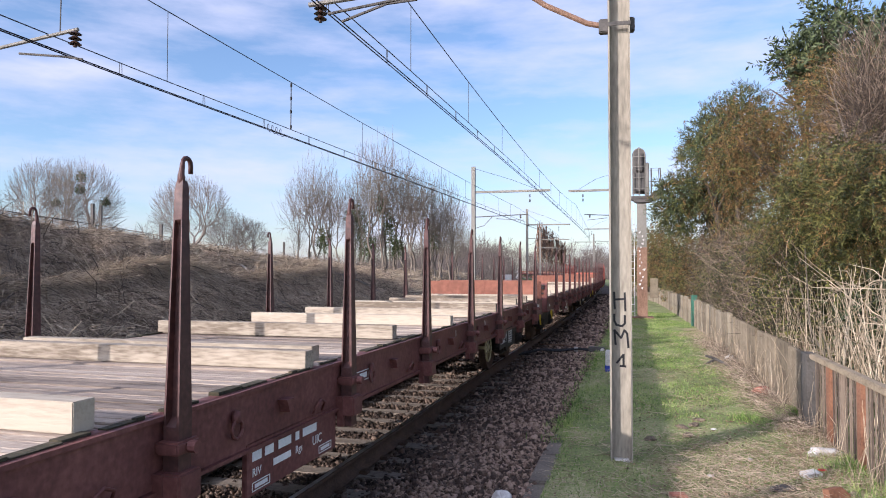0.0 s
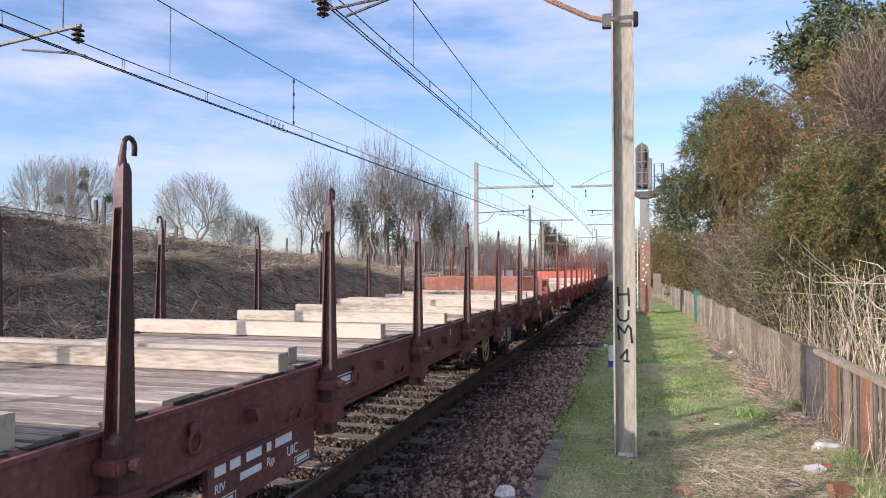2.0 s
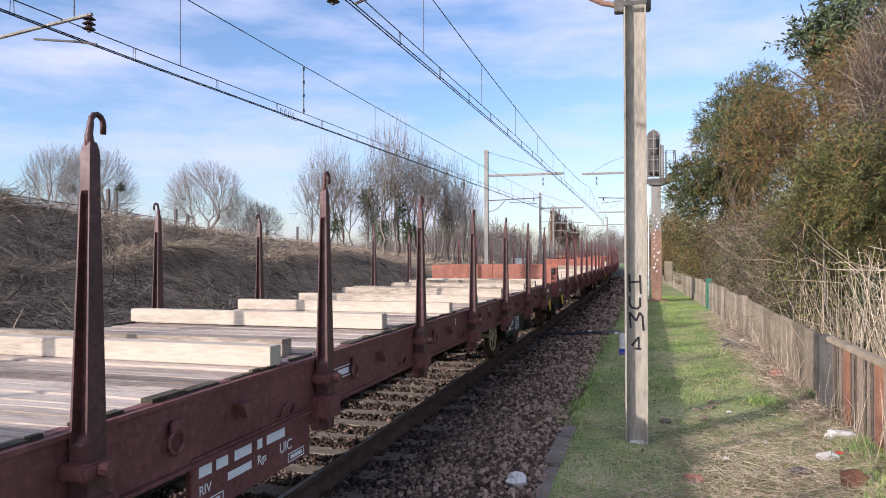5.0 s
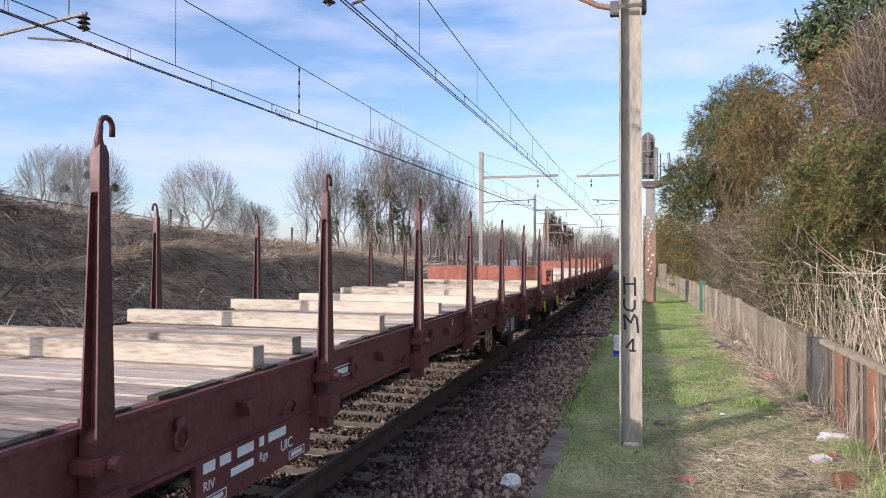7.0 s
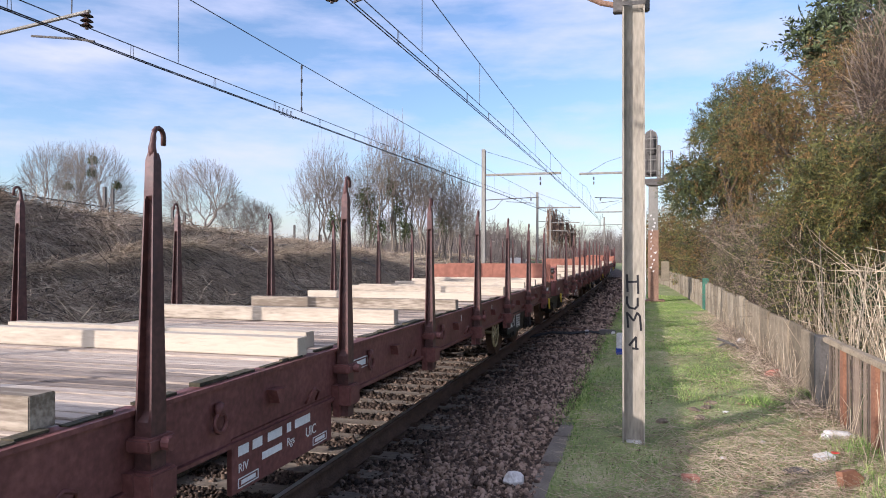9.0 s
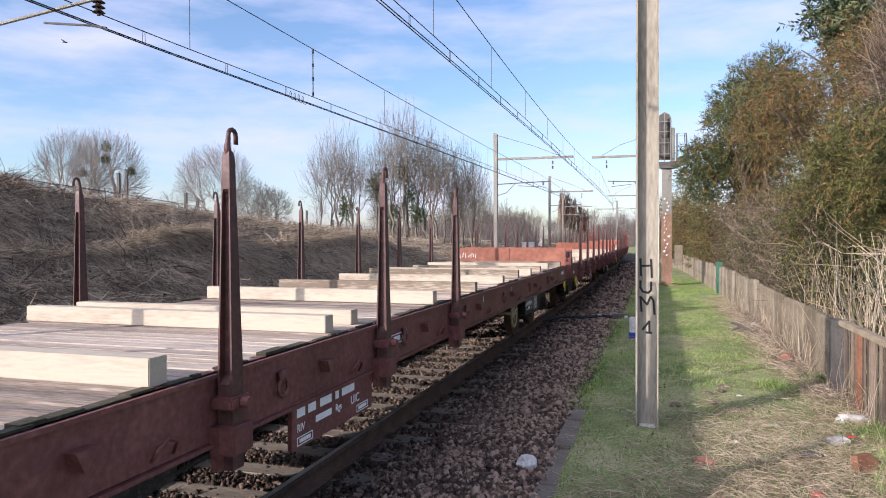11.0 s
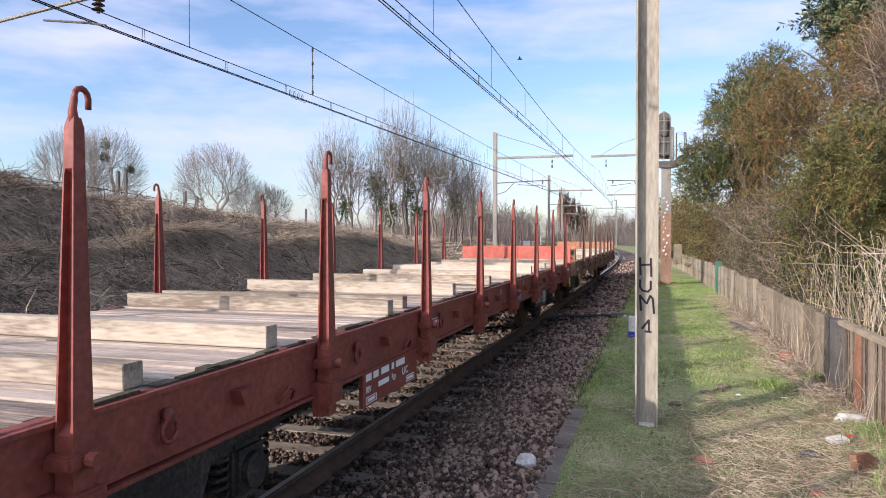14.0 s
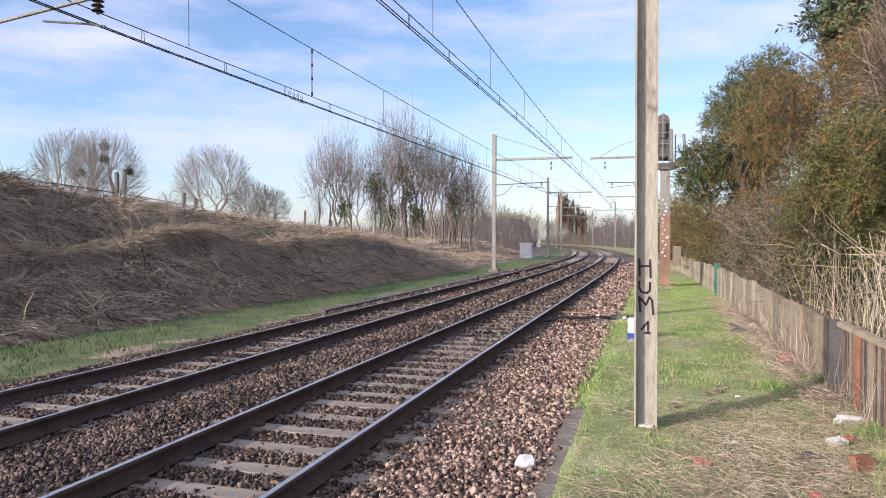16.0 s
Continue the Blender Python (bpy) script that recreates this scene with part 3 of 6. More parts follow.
def build_wires():
    def run(name, label, f, r, s0=-20, s1=330, step=1.5):
        bm = bmesh.new()
        tube(bm, [f(s) for s in np.arange(s0, s1, step)], r, 5)
        return single(name, bm, M["wire"], label, "overhead wire", "overhead wires")

    def lateral(s, first, span, amount=0.22):
        return amount * math.cos(math.pi * (s - first) / span)

    for track, first, span in ((0, 7.4, 39.0), (1, 7.0, 36.5)):
        centre = track * (SECOND - 0.12)
        low = (4.86, 4.60)[track]

        def contact(s, side=0.0, up=0.0, centre=centre, first=first, span=span, low=low, track=track):
            z = low + up + (0.001 if track == 0 else 0.011) * max(0, s - 8) * (1 if s < 60 else 0) + (0.57 if s >= 60 else 0) * (0.1 if track == 0 else 1)
            return on_line(s, centre + lateral(s, first, span, 0.1) + side, z)

        def aux(s, contact=contact, track=track):
            return contact(s, 0.0, (0.175, 0.17)[track])

        def upper(s, centre=centre, first=first, span=span, track=track):
            k = ((s - first) % span) - span / 2
            return on_line(s, centre + lateral(s, first, span, 0.1), (5.70, 5.76)[track] + (0.0014, 0.00042)[track] * k * k)

        run("contact_wire", "grooved copper contact wire over the track", lambda s: contact(s, -0.02), 0.0085)
        run("contact_wire", "grooved copper contact wire over the track", lambda s: contact(s, 0.03), 0.0085)
        run("auxiliary_wire", "auxiliary catenary wire above the contact wires", aux, 0.0075)
        run("messenger_wire", "sagging messenger wire of the catenary", upper, 0.0085)
        for s in np.arange((2.4, 5.1)[track], 90, 4.0):
            bm = bmesh.new()
            tube(bm, [upper(s), aux(s)], 0.005, 4)
            single("dropper", bm, M["wire"], "thin dropper between two catenary wires", "dropper", "long droppers")
        for s in np.arange((3.3, 2.25)[track], 60, (2.0, 1.95)[track]):
            bm = bmesh.new()
            a, b = aux(s), contact(s)
            tube(bm, [a + Vector((0, -0.02, 0)), b + Vector((0, -0.03, 0)), b + Vector((0, 0.03, 0)), a + Vector((0, 0.02, 0))], 0.0045, 4)
            single("dropper", bm, M["wire"], "short looped dropper between two catenary wires", "dropper", "short droppers")
        if track:
            bm = bmesh.new()
            tube(bm, [upper(13.1), aux(13.1)], 0.012, 6)
            for f in (0.06, 0.34, 0.62, 0.94):
                p = upper(13.1).lerp(aux(13.1), f)
                rod(bm, p - Vector((0, 0, 0.035)), p + Vector((0, 0, 0.035)), 0.022, 0.022, 8)
            single("section_dropper", bm, M["wire"], "thick insulated dropper with dark clamps", "dropper")
            bm = bmesh.new()
            pts = []
            for k in range(49):
                w = k / 48 * 2 * math.pi * 4
                s = 12.25 + 0.65 * k / 48
                pts.append(on_line(s, centre, low + 0.11) + Vector((0.02, 0.07 * math.cos(w), 0.075 * math.sin(w))))
            tube(bm, pts, 0.006, 4)
            single("jumper_coil", bm, M["wire"], "coiled jumper wire linking the catenary wires", "wire coil")


# ---- the signal ----
def build_signal():
    sig = thing("railway_signal", "rusty signal mast with a head and a caged platform", "railway signal", pose(0.47, 29.4, -0.08))
    bm = bmesh.new()
    prism(bm, [(-0.2, -0.16), (0.2, -0.16), (0.2, 0.16), (-0.2, 0.16)], 2, 0, 2.9)
    part("lower_mast", bm, M["rust"], sig, "rust-brown box mast with pale scrawls")
    bm = bmesh.new()
    prism(bm, [(-0.185, -0.15), (0.185, -0.15), (0.185, 0.15), (-0.185, 0.15)], 2, 2.9, 4.95)
    part("upper_mast", bm, M["mast"], sig, "grey upper mast")
    bm = bmesh.new()
    box(bm, -0.45, 0.75, -0.3, 0.3, 4.88, 4.98)
    prism(bm, [(-0.45, 4.88), (0.75, 4.88), (0.25, 4.72), (-0.2, 4.72)], 1, -0.28, 0.28)
    part("platform", bm, M["mast_dark"], sig)
    bm = bmesh.new()
    tube(bm, [(0.38, -0.28, 4.98), (0.38, -0.28, 6.08), (0.72, -0.28, 6.08), (0.78, -0.28, 4.98)], 0.03, 5)
    tube(bm, [(0.28, 0.28, 4.98), (0.28, 0.28, 6.08), (0.68, 0.28, 6.08), (0.74, 0.28, 4.98)], 0.02, 5)
    tube(bm, [(0.68, -0.28, 6.08), (0.68, 0.28, 6.08)], 0.02, 5)
    tube(bm, [(0.28, -0.28, 5.55), (0.7, -0.28, 5.55), (0.7, 0.28, 5.55)], 0.016, 5)
    prism(bm, [(0.3, 4.98), (0.75, 4.98), (0.72, 5.25), (0.45, 5.15)], 1, -0.3, -0.28)
    part("cage_rail", bm, M["mast_dark"], sig)
    bm = bmesh.new()
    outline = [(-0.36, 5.1)] + [(-0.09 + 0.27 * math.cos(math.pi - k * math.pi / 10), 6.72 + 0.27 * math.sin(math.pi - k * math.pi / 10)) for k in range(11)] + [(0.18, 5.1)]
    prism(bm, outline, 1, 0.2, 0.24)
    part("backplate", bm, M["mast_dark"], sig, "tall rounded backplate of the signal head")
    bm = bmesh.new()
    box(bm, -0.3, 0.12, -0.05, 0.2, 5.2, 5.95, 0.03)
    box(bm, -0.26, 0.08, -0.02, 0.2, 6.02, 6.75, 0.05)
    part("lamp_housing", bm, M["mast_dark"], sig)
    bm = bmesh.new()
    for x in (-0.33, -0.09, 0.15):
        tube(bm, [(x, -0.16, 5.0)] + [(x, -0.16, 6.6), (x * 0.8 - 0.02, -0.16, 6.85), (-0.09, -0.16, 6.97)], 0.02, 5)
    for z in (5.3, 5.75, 6.2, 6.6):
        tube(bm, [(-0.33, -0.16, z), (0.15, -0.16, z)], 0.016, 5)
    part("guard_hoop", bm, M["mast"], sig)
    bm = bmesh.new()
    box(bm, 0.13, 0.3, -0.14, 0.1, 4.98, 6.35, 0.03)
    part("side_column", bm, M["mast"], sig)
    for k in range(4):
        bm = bmesh.new()
        rod(bm, (-0.09, 0.33, 5.35 + k * 0.37), (-0.09, 0.22, 5.35 + k * 0.37), 0.10, 0.12, 14)
        hood = part("lens_hood", bm, M["black"], sig)
        bm = bmesh.new()
        rod(bm, (-0.09, 0.24, 5.35 + k * 0.37), (-0.09, 0.225, 5.35 + k * 0.37), 0.085, 0.085, 14)
        part("lens", bm, M["glass"], hood)
    bm = bmesh.new()
    for x in (-0.48, -0.3):
        tube(bm, [(x, -0.2, 0), (x, -0.2, 4.9)], 0.014, 4)
    for k in range(16):
        tube(bm, [(-0.48, -0.2, 0.3 + k * 0.29), (-0.3, -0.2, 0.3 + k * 0.29)], 0.01, 4)
    part("ladder", bm, M["grey_box"], sig, "narrow pale ladder")
    bm = bmesh.new()
    box(bm, 0.3, 0.62, -0.1, 0.12, 0.85, 1.65, 0.02)
    box(bm, 0.2, 0.3, -0.04, 0.04, 1.1, 1.3)
    part("relay_box", bm, M["concrete_pale"], sig, "stained pale relay box")
    rng = random.Random(12)
    for k in range(16):
        bm = bmesh.new()
        z = 1.2 + k * 0.15
        x = rng.uniform(-0.12, 0.1)
        prism(bm, [(x, z), (x + rng.uniform(-0.08, 0.02), z + 0.07), (x + rng.uniform(0.02, 0.08), z + 0.10), (x + 0.03, z + 0.02)], 1, -0.172, -0.166)
        part("scrawl", bm, M["litter"], sig)
    bm = bmesh.new()
    box(bm, -0.45, 0.45, -0.4, 0.4, -0.2, 0.1, 0.03)
    part("footing", bm, M["rust"], sig)


def small_gear():
    # white trackside box, point rodding and the far cabinet
    t = thing("trackside_box", "small white trackside box on a blue base beside the ballast", "electrical box", pose(-0.36, 13.8, -0.08))
    bm = bmesh.new()
    box(bm, -0.09, 0.09, -0.12, 0.12, 0.14, 0.42, 0.015)
    part("lid", bm, M["litter"], t)
    bm = bmesh.new()
    box(bm, -0.1, 0.08, -0.11, 0.11, -0.05, 0.14, 0.01)
    part("base", bm, M["blue"], t, "dark blue base")
    t = thing("track_cables", "black cables and connector boxes lying across the ballast", "cables", pose(-1.2, 17.3, -0.13))
    for k in range(4):
        bm = bmesh.new()
        o = 0.07 * k
        tube(bm, [(-1.35, -0.75 + 2 * o, 0.0), (-0.9, -0.35 + o, 0.08), (-0.45, -0.22 + 1.6 * o, 0.05), (0.0, 0.02 + o, 0.09), (0.35, -0.05 + 1.3 * o, 0.05), (0.75, 0.02 + o, 0.02)], 0.02, 6)
        part("cable", bm, M["paint_black"], t)
    bm = bmesh.new()
    box(bm, 0.22, 0.62, -0.06, 0.16, 0.03, 0.15, 0.02)
    part("housing", bm, M["mast_dark"], t)
    for px, py in ((-0.08, 0.10), (0.56, -0.12)):
        bm = bmesh.new()
        box(bm, px - 0.045, px + 0.045, py - 0.05, py + 0.05, 0.02, 0.13, 0.012)
        part("connector_box", bm, M["litter"], t, "small pale connector box")
    bm = bmesh.new()
    tube(bm, [(-1.2, 1.7, 0.0), (-0.5, 1.1, 0.06), (0.2, 0.5, 0.05), (0.5, 0.1, 0.05)], 0.018, 6)
    part("cable", bm, M["rust"], t, "rusty conduit")
    t = thing("relay_cabinet", "pale grey relay cabinet on the grass beyond the tracks", "cabinet", line_pose(75.3, -8.9, -0.3))
    bm = bmesh.new()
    box(bm, -0.65, 0.65, -0.4, 0.4, 0, 1.62, 0.02)
    part("body", bm, M["grey_box"], t)
    bm = bmesh.new()
    box(bm, -0.72, 0.72, -0.47, 0.47, 1.62, 1.74, 0.02)
    part("roof", bm, M["grey_box"], t)
    for sx in (-0.6, 0.02):
        bm = bmesh.new()
        box(bm, sx, sx + 0.58, -0.425, -0.4, 0.08, 1.55, 0.006)
        part("door", bm, M["grey_box"], t)
    t = thing("relay_cabinet", "far grey relay cabinet beside the bend", "cabinet", line_pose(175, -9.5, -0.3))
    bm = bmesh.new()
    box(bm, -0.7, 0.7, -0.5, 0.5, 0, 2.2, 0.02)
    part("body", bm, M["grey_box"], t)
    # cable trough along the far track
    t = thing("cable_trough", "dark cable trough lids beside the far track", "cable trough", kind="structure")
    bm = bmesh.new()
    box(bm, -0.14, 0.14, -0.48, 0.48, -0.2, 0.0, 0.015)
    me = finish("trough_lid", bm, M["mast_dark"])
    for k in range(26):
        part("trough_lid", me, None, t, at=line_pose(18 + k, -5.5, -0.13))


# ---- the fence ----
def fence_line(y):
    return float(np.interp(y, (-5, 9, 17, 26, 43, 90), (2.17, 2.18, 2.26, 2.16, 1.6, -3.0)))


def build_fence():
    def at(y, z=-0.1):
        h = math.atan2(fence_line(y + 0.3) - fence_line(y - 0.3), 0.6)
        return pose(fence_line(y), y, z, 0, 0, -math.degrees(h))

    fence = thing("fence", "low fence of brown slats and weathered concrete slabs along the path", "fence", kind="structure")
    rng = random.Random(21)
    bm = bmesh.new()
    box(bm, -0.004, 0.004, -0.021, 0.021, 0, 0.9, 0.0015)
    slat = finish("slat", bm, M["slat"])
    y = 3.0
    k = 0
    while y < 9.35:
        if not any(abs(y - p) < 0.08 for p in (7.55, 8.65)):
            part("slat", slat, None, fence, at=at(y) @ pose(rng.uniform(-0.004, 0.004), 0, rng.uniform(-0.01, 0.01), rng.uniform(-0.6, 0.6), 0, rng.uniform(-9, 9)))
        y += 0.08
        k += 1
    for y in (7.55, 8.65):
        bm = bmesh.new()
        box(bm, -0.03, 0.03, -0.07, 0.07, 0, 0.93, 0.005)
        part("rusty_post", bm, M["rust_plate"], fence, "rusted orange post", at(y))
    for y0, y1 in ((3.0, 6.2), (6.2, 9.4)):
        bm = bmesh.new()
        box(bm, -0.05, 0.05, -(y1 - y0) / 2, (y1 - y0) / 2, 0.90, 0.965, 0.012)
        part("top_rail", bm, M["concrete"], fence, "worn pale top rail", at((y0 + y1) / 2))
    bm = bmesh.new()
    box(bm, -0.07, 0.07, -0.16, 0.16, 0, 0.95, 0.01)
    part("dark_panel", bm, M["mast_dark"], fence, "dark grey panel", at(9.62))
    bm = bmesh.new()
    box(bm, -0.03, 0.03, -0.47, 0.47, 0, 0.94, 0.012)
    slab = finish("slab", bm, M["concrete"])
    bm = bmesh.new()
    box(bm, -0.035, 0.035, -0.24, 0.24, 0, 0.98, 0.012)
    pale = finish("slab", bm, M["concrete_pale"])
    y = 10.27
    while y < 16.3:
        part("slab", slab, None, fence, at=at(y) @ pose(rng.uniform(-0.012, 0.012), 0, rng.uniform(-0.03, 0.01), 0, rng.uniform(-1.5, 1.5), 0))
        y += 0.955
    y = 16.75
    while y < 60:
        if not 25.4 < y < 26.3:
            part("slab", pale, None, fence, at=at(y) @ pose(rng.uniform(-0.015, 0.015), 0, rng.uniform(-0.05, 0.03), 0, rng.uniform(-2, 2), rng.uniform(-1, 1)))
        y += 0.5
    bm = bmesh.new()
    box(bm, -0.09, 0.09, -0.2, 0.2, 0, 1.12, 0.01)
    part("green_post", bm, M["green_post"], fence, "green painted steel post", at(25.85))


# ---- loose and growing stuff ----
CHIP = [(-1, -1, -1), (1, -1, -1), (1, 1, -1), (-1, 1, -1), (-0.8, -0.8, 0.9), (0.8, -0.8, 0.9), (0.8, 0.8, 0.9), (-0.8, 0.8, 0.9)]
CHIP_FACES = [(0, 2, 1), (0, 3, 2), (4, 5, 6), (4, 6, 7), (0, 1, 5), (0, 5, 4), (1, 2, 6), (1, 6, 5), (2, 3, 7), (2, 7, 6), (3, 0, 4), (3, 4, 7)]


def turns(rng, n):
    q = rng.normal(size=(n, 4))
    q /= np.linalg.norm(q, axis=1, keepdims=True)
    w, x, y, z = q.T
    return np.stack([1 - 2 * (y * y + z * z), 2 * (x * y - w * z), 2 * (x * z + w * y), 2 * (x * y + w * z), 1 - 2 * (x * x + z * z), 2 * (y * z - w * x),
                     2 * (x * z - w * y), 2 * (y * z + w * x), 1 - 2 * (x * x + y * y)], 1).reshape(n, 3, 3)


def bed_height(off):
    return np.interp(off, (-5.8, -5.2, -4.9, -2.4, -1.7, -1.0, 1.0, 1.6, 2.1, 2.62), (-0.3, -0.21, -0.19, -0.19, -0.14, -0.195, -0.195, -0.17, -0.15, -0.115))


def build_stones():
    rng = np.random.default_rng(5)
    ss, oo, size = [], [], []
    for s0, s1, o0, o1, per, r in ((2.5, 8, -6.0, 2.6, 1250, 0.0165), (8, 13, -5.9, 2.6, 850, 0.0185), (13, 20, -5.9, 2.6, 400, 0.0235), (20, 32, -5.9, 2.6, 130, 0.036), (32, 60, -5.9, 2.6, 32, 0.055)):
        n = int((s1 - s0) * (o1 - o0) * per)
        ss.append(rng.uniform(s0, s1, n)), oo.append(rng.uniform(o0, o1, n)), size.append(r * rng.lognormal(0, 0.28, n))
    s, o, r = np.concatenate(ss), np.concatenate(oo), np.concatenate(size)
    keep = np.ones(len(s), bool)
    for rail in (-0.7525, 0.7525, SECOND - 0.7525, SECOND + 0.7525):
        keep &= np.abs(o - rail) > 0.10
    for centre in (0.0, SECOND):
        on_sleeper = (np.abs(((s + 3 + 0.3) % 0.6) - 0.3) < 0.125) & (np.abs(o - centre) < 1.25)
        keep &= ~(on_sleeper & (rng.uniform(size=len(s)) < np.where(np.abs(o - centre) < 0.7, 0.9, 0.6)))
    s, o, r = s[keep], o[keep], r[keep]
    n = len(s)
    x, y = lines_np(s, o)
    z = bed_height(o) + 0.3 * r + rng.uniform(-0.008, 0.012, n)
    base = np.array(CHIP)[None] * (1 + rng.uniform(-0.62, 0.32, (n, 8, 3)))
    base = base * np.stack([rng.uniform(0.8, 1.5, n), rng.uniform(0.7, 1.1, n), rng.uniform(0.5, 0.95, n)], 1)[:, None, :]
    v = np.einsum("nij,nkj->nki", turns(rng, n), base) * r[:, None, None] + np.stack([x, y, z], 1)[:, None, :]
    shoulder_side = o + rng.normal(0, 0.25, n) > 1.25
    for pick, material, label in ((shoulder_side, "stone", "loose reddish brown ballast stones on the shoulder"), (~shoulder_side, "stone_dark", "darker ballast stones between the rails")):
        w = v[pick]
        f = (np.array(CHIP_FACES)[None] + 8 * np.arange(len(w))[:, None, None]).reshape(-1, 3)
        single("ballast_stones", from_arrays("ballast_stones", w.reshape(-1, 3), f, M[material]), None, label, "ballast", kind="stuff")


def sticks(name, base, way, length, radius, bow, material, label, category, kind="stuff", taper=0.4, parent=None):
    """Many thin bent stems: arrays of starts, unit ways, lengths, radii and sideways bows."""
    n = len(base)
    side = np.cross(way, np.array([0.21, 0.13, 0.97]))
    side /= np.linalg.norm(side, axis=1, keepdims=True) + 1e-9
    other = np.cross(way, side)
    rings = []
    for k, (a, wdt) in enumerate(((0.0, 1.0), (0.5, 0.85), (1.0, taper))):
        centre = base + way * (length * a)[:, None] + bow * (4 * a * (1 - a))
        for j in range(3):
            w = j * 2 * math.pi / 3
            rings.append(centre + (side * math.cos(w) + other * math.sin(w)) * (radius * wdt)[:, None])
    v = np.stack(rings, 1)
    f = np.array([(k * 3 + j, k * 3 + (j + 1) % 3, k * 3 + 3 + (j + 1) % 3, k * 3 + 3 + j) for k in range(2) for j in range(3)])
    f = (f[None] + 9 * np.arange(n)[:, None, None]).reshape(-1, 4)
    me = from_arrays(name, v.reshape(-1, 3), f, material)
    if parent is not None:
        return part(name, me, None, parent)
    return single(name, me, None, label, category, kind=kind)


def unit(v):
    return v / (np.linalg.norm(v, axis=-1, keepdims=True) + 1e-9)


def bank_top(s, o):
    return rise(s, o) + 0.2 * bank_calm(o) * (0.6 * wave(s, o, 1.3, 1.0) + 0.5 * wave(s, o, 3.7, 2.0) + 0.4 * wave(s, o, 9.1, 3.0))


def build_bank_litter():
    rng = np.random.default_rng(9)
    n = 42000
    s = 9 + 42 * rng.uniform(size=n) ** 1.3
    o = -(8.9 + 9.5 * rng.uniform(size=n) ** 0.9)
    x, y = lines_np(s, o)
    z = bank_top(s, o) + rng.uniform(0.0, 0.15, n)
    way = unit(np.stack([rng.normal(0.25, 0.8, n), rng.normal(0, 0.9, n), rng.normal(0.15, 0.34, n)], 1))
    # stems lie along the slope
    gx = (rise(s, o + 0.3) - rise(s, o - 0.3)) / 0.6
    way[:, 2] += gx * way[:, 0]
    way = unit(way)
    length = rng.uniform(0.15, 0.75, n)
    sticks("cut_stems", np.stack([x, y, z], 1), way, length, rng.uniform(0.003, 0.0085, n), rng.normal(0, 0.04, (n, 3)) + np.array([0, 0, 0.03]), M["twig"],
           "tangle of dry cut stems and twigs on the bank", "brushwood")
    # clods, roots and torn turf
    k = 1700
    s = 9 + 36 * rng.uniform(size=k) ** 1.3
    o = -(8.7 + 8.5 * rng.uniform(size=k))
    x, y = lines_np(s, o)
    r = 0.04 * rng.lognormal(0, 0.5, k)
    v = np.einsum("nij,nkj->nki", turns(rng, k), np.array(CHIP)[None] * (1 + rng.uniform(-0.4, 0.3, (k, 8, 3)))) * r[:, None, None] * np.array([1.3, 1.3, 0.7])
    v += np.stack([x, y, bank_top(s, o) + 0.01], 1)[:, None, :]
    f = (np.array(CHIP_FACES)[None] + 8 * np.arange(k)[:, None, None]).reshape(-1, 3)
    single("earth_clods", from_arrays("earth_clods", v.reshape(-1, 3), f, M["slope"]), None, "brown clods of earth and roots on the bank", "clods", kind="stuff")
    # long stems combed down the slope in swathes
    n = 30000
    s = 9 + 36 * rng.uniform(size=n) ** 1.2
    o = -(8.8 + 7.6 * rng.uniform(size=n))
    x, y = lines_np(s, o)
    swathe = 0.9 * wave(s, o, 0.7, 6.0) + 0.5 * wave(s, o, 2.0, 2.0)
    gx = (rise(s, o + 0.3) - rise(s, o - 0.3)) / 0.6
    way = np.stack([0.75 + rng.normal(0, 0.25, n), swathe + rng.normal(0, 0.25, n), rng.normal(0.06, 0.10, n)], 1)
    way[:, 2] += gx * way[:, 0]
    proud = np.clip(wave(s, o, 1.6, 9.0), 0, 1)
    sticks("laid_stems", np.stack([x, y, bank_top(s, o) + rng.uniform(0.0, 0.10, n) + 0.16 * proud], 1), unit(way), rng.uniform(0.3, 1.15, n), rng.uniform(0.003, 0.0075, n) * np.where(rng.uniform(size=n) < 0.12, 2.0, 1.0),
           rng.normal(0, 0.05, (n, 3)) + np.array([0, 0, 0.05]), M["straw"], "swathes of long dry stems laid down the bank", "brushwood")
    # thicker cut branches, dark or bleached pale, lying across each other
    for material, n, label in (("bramble", 9000, "dark branches strewn over the bank"), ("cane", 5200, "bleached cut branches strewn over the bank")):
        s = 9 + 34 * rng.uniform(size=n) ** 1.25
        o = -(8.9 + 7.6 * rng.uniform(size=n))
        x, y = lines_np(s, o)
        gx = (rise(s, o + 0.3) - rise(s, o - 0.3)) / 0.6
        way = np.stack([rng.normal(0.5, 0.55, n), rng.normal(0, 0.7, n), rng.normal(0.1, 0.14, n)], 1)
        way[:, 2] += gx * way[:, 0]
        thick = 0.006 + 0.012 * rng.uniform(size=n) ** 2
        sticks("cut_branches", np.stack([x, y, bank_top(s, o) + rng.uniform(-0.02, 0.16, n)], 1), unit(way), rng.uniform(0.3, 1.3, n) * (0.6 + 25 * thick), thick,
               rng.normal(0, 0.07, (n, 3)) + np.array([0, 0, 0.05]), M[material], label, "brushwood")
    # paler heaps along the top and on the ledge
    m = 8000
    s = np.concatenate([rng.normal(20.3, 1.6, 2600), rng.uniform(9, 18, 1000), rng.normal(29, 2.4, 3200), rng.uniform(15, 36, 1200)])
    o = np.concatenate([rng.normal(-12.1, 0.35, 2600), rng.normal(-12.0, 0.16, 1000), rng.normal(-12.6, 0.7, 3200), rng.normal(-15.8, 0.5, 1200)])
    x, y = lines_np(s, o)
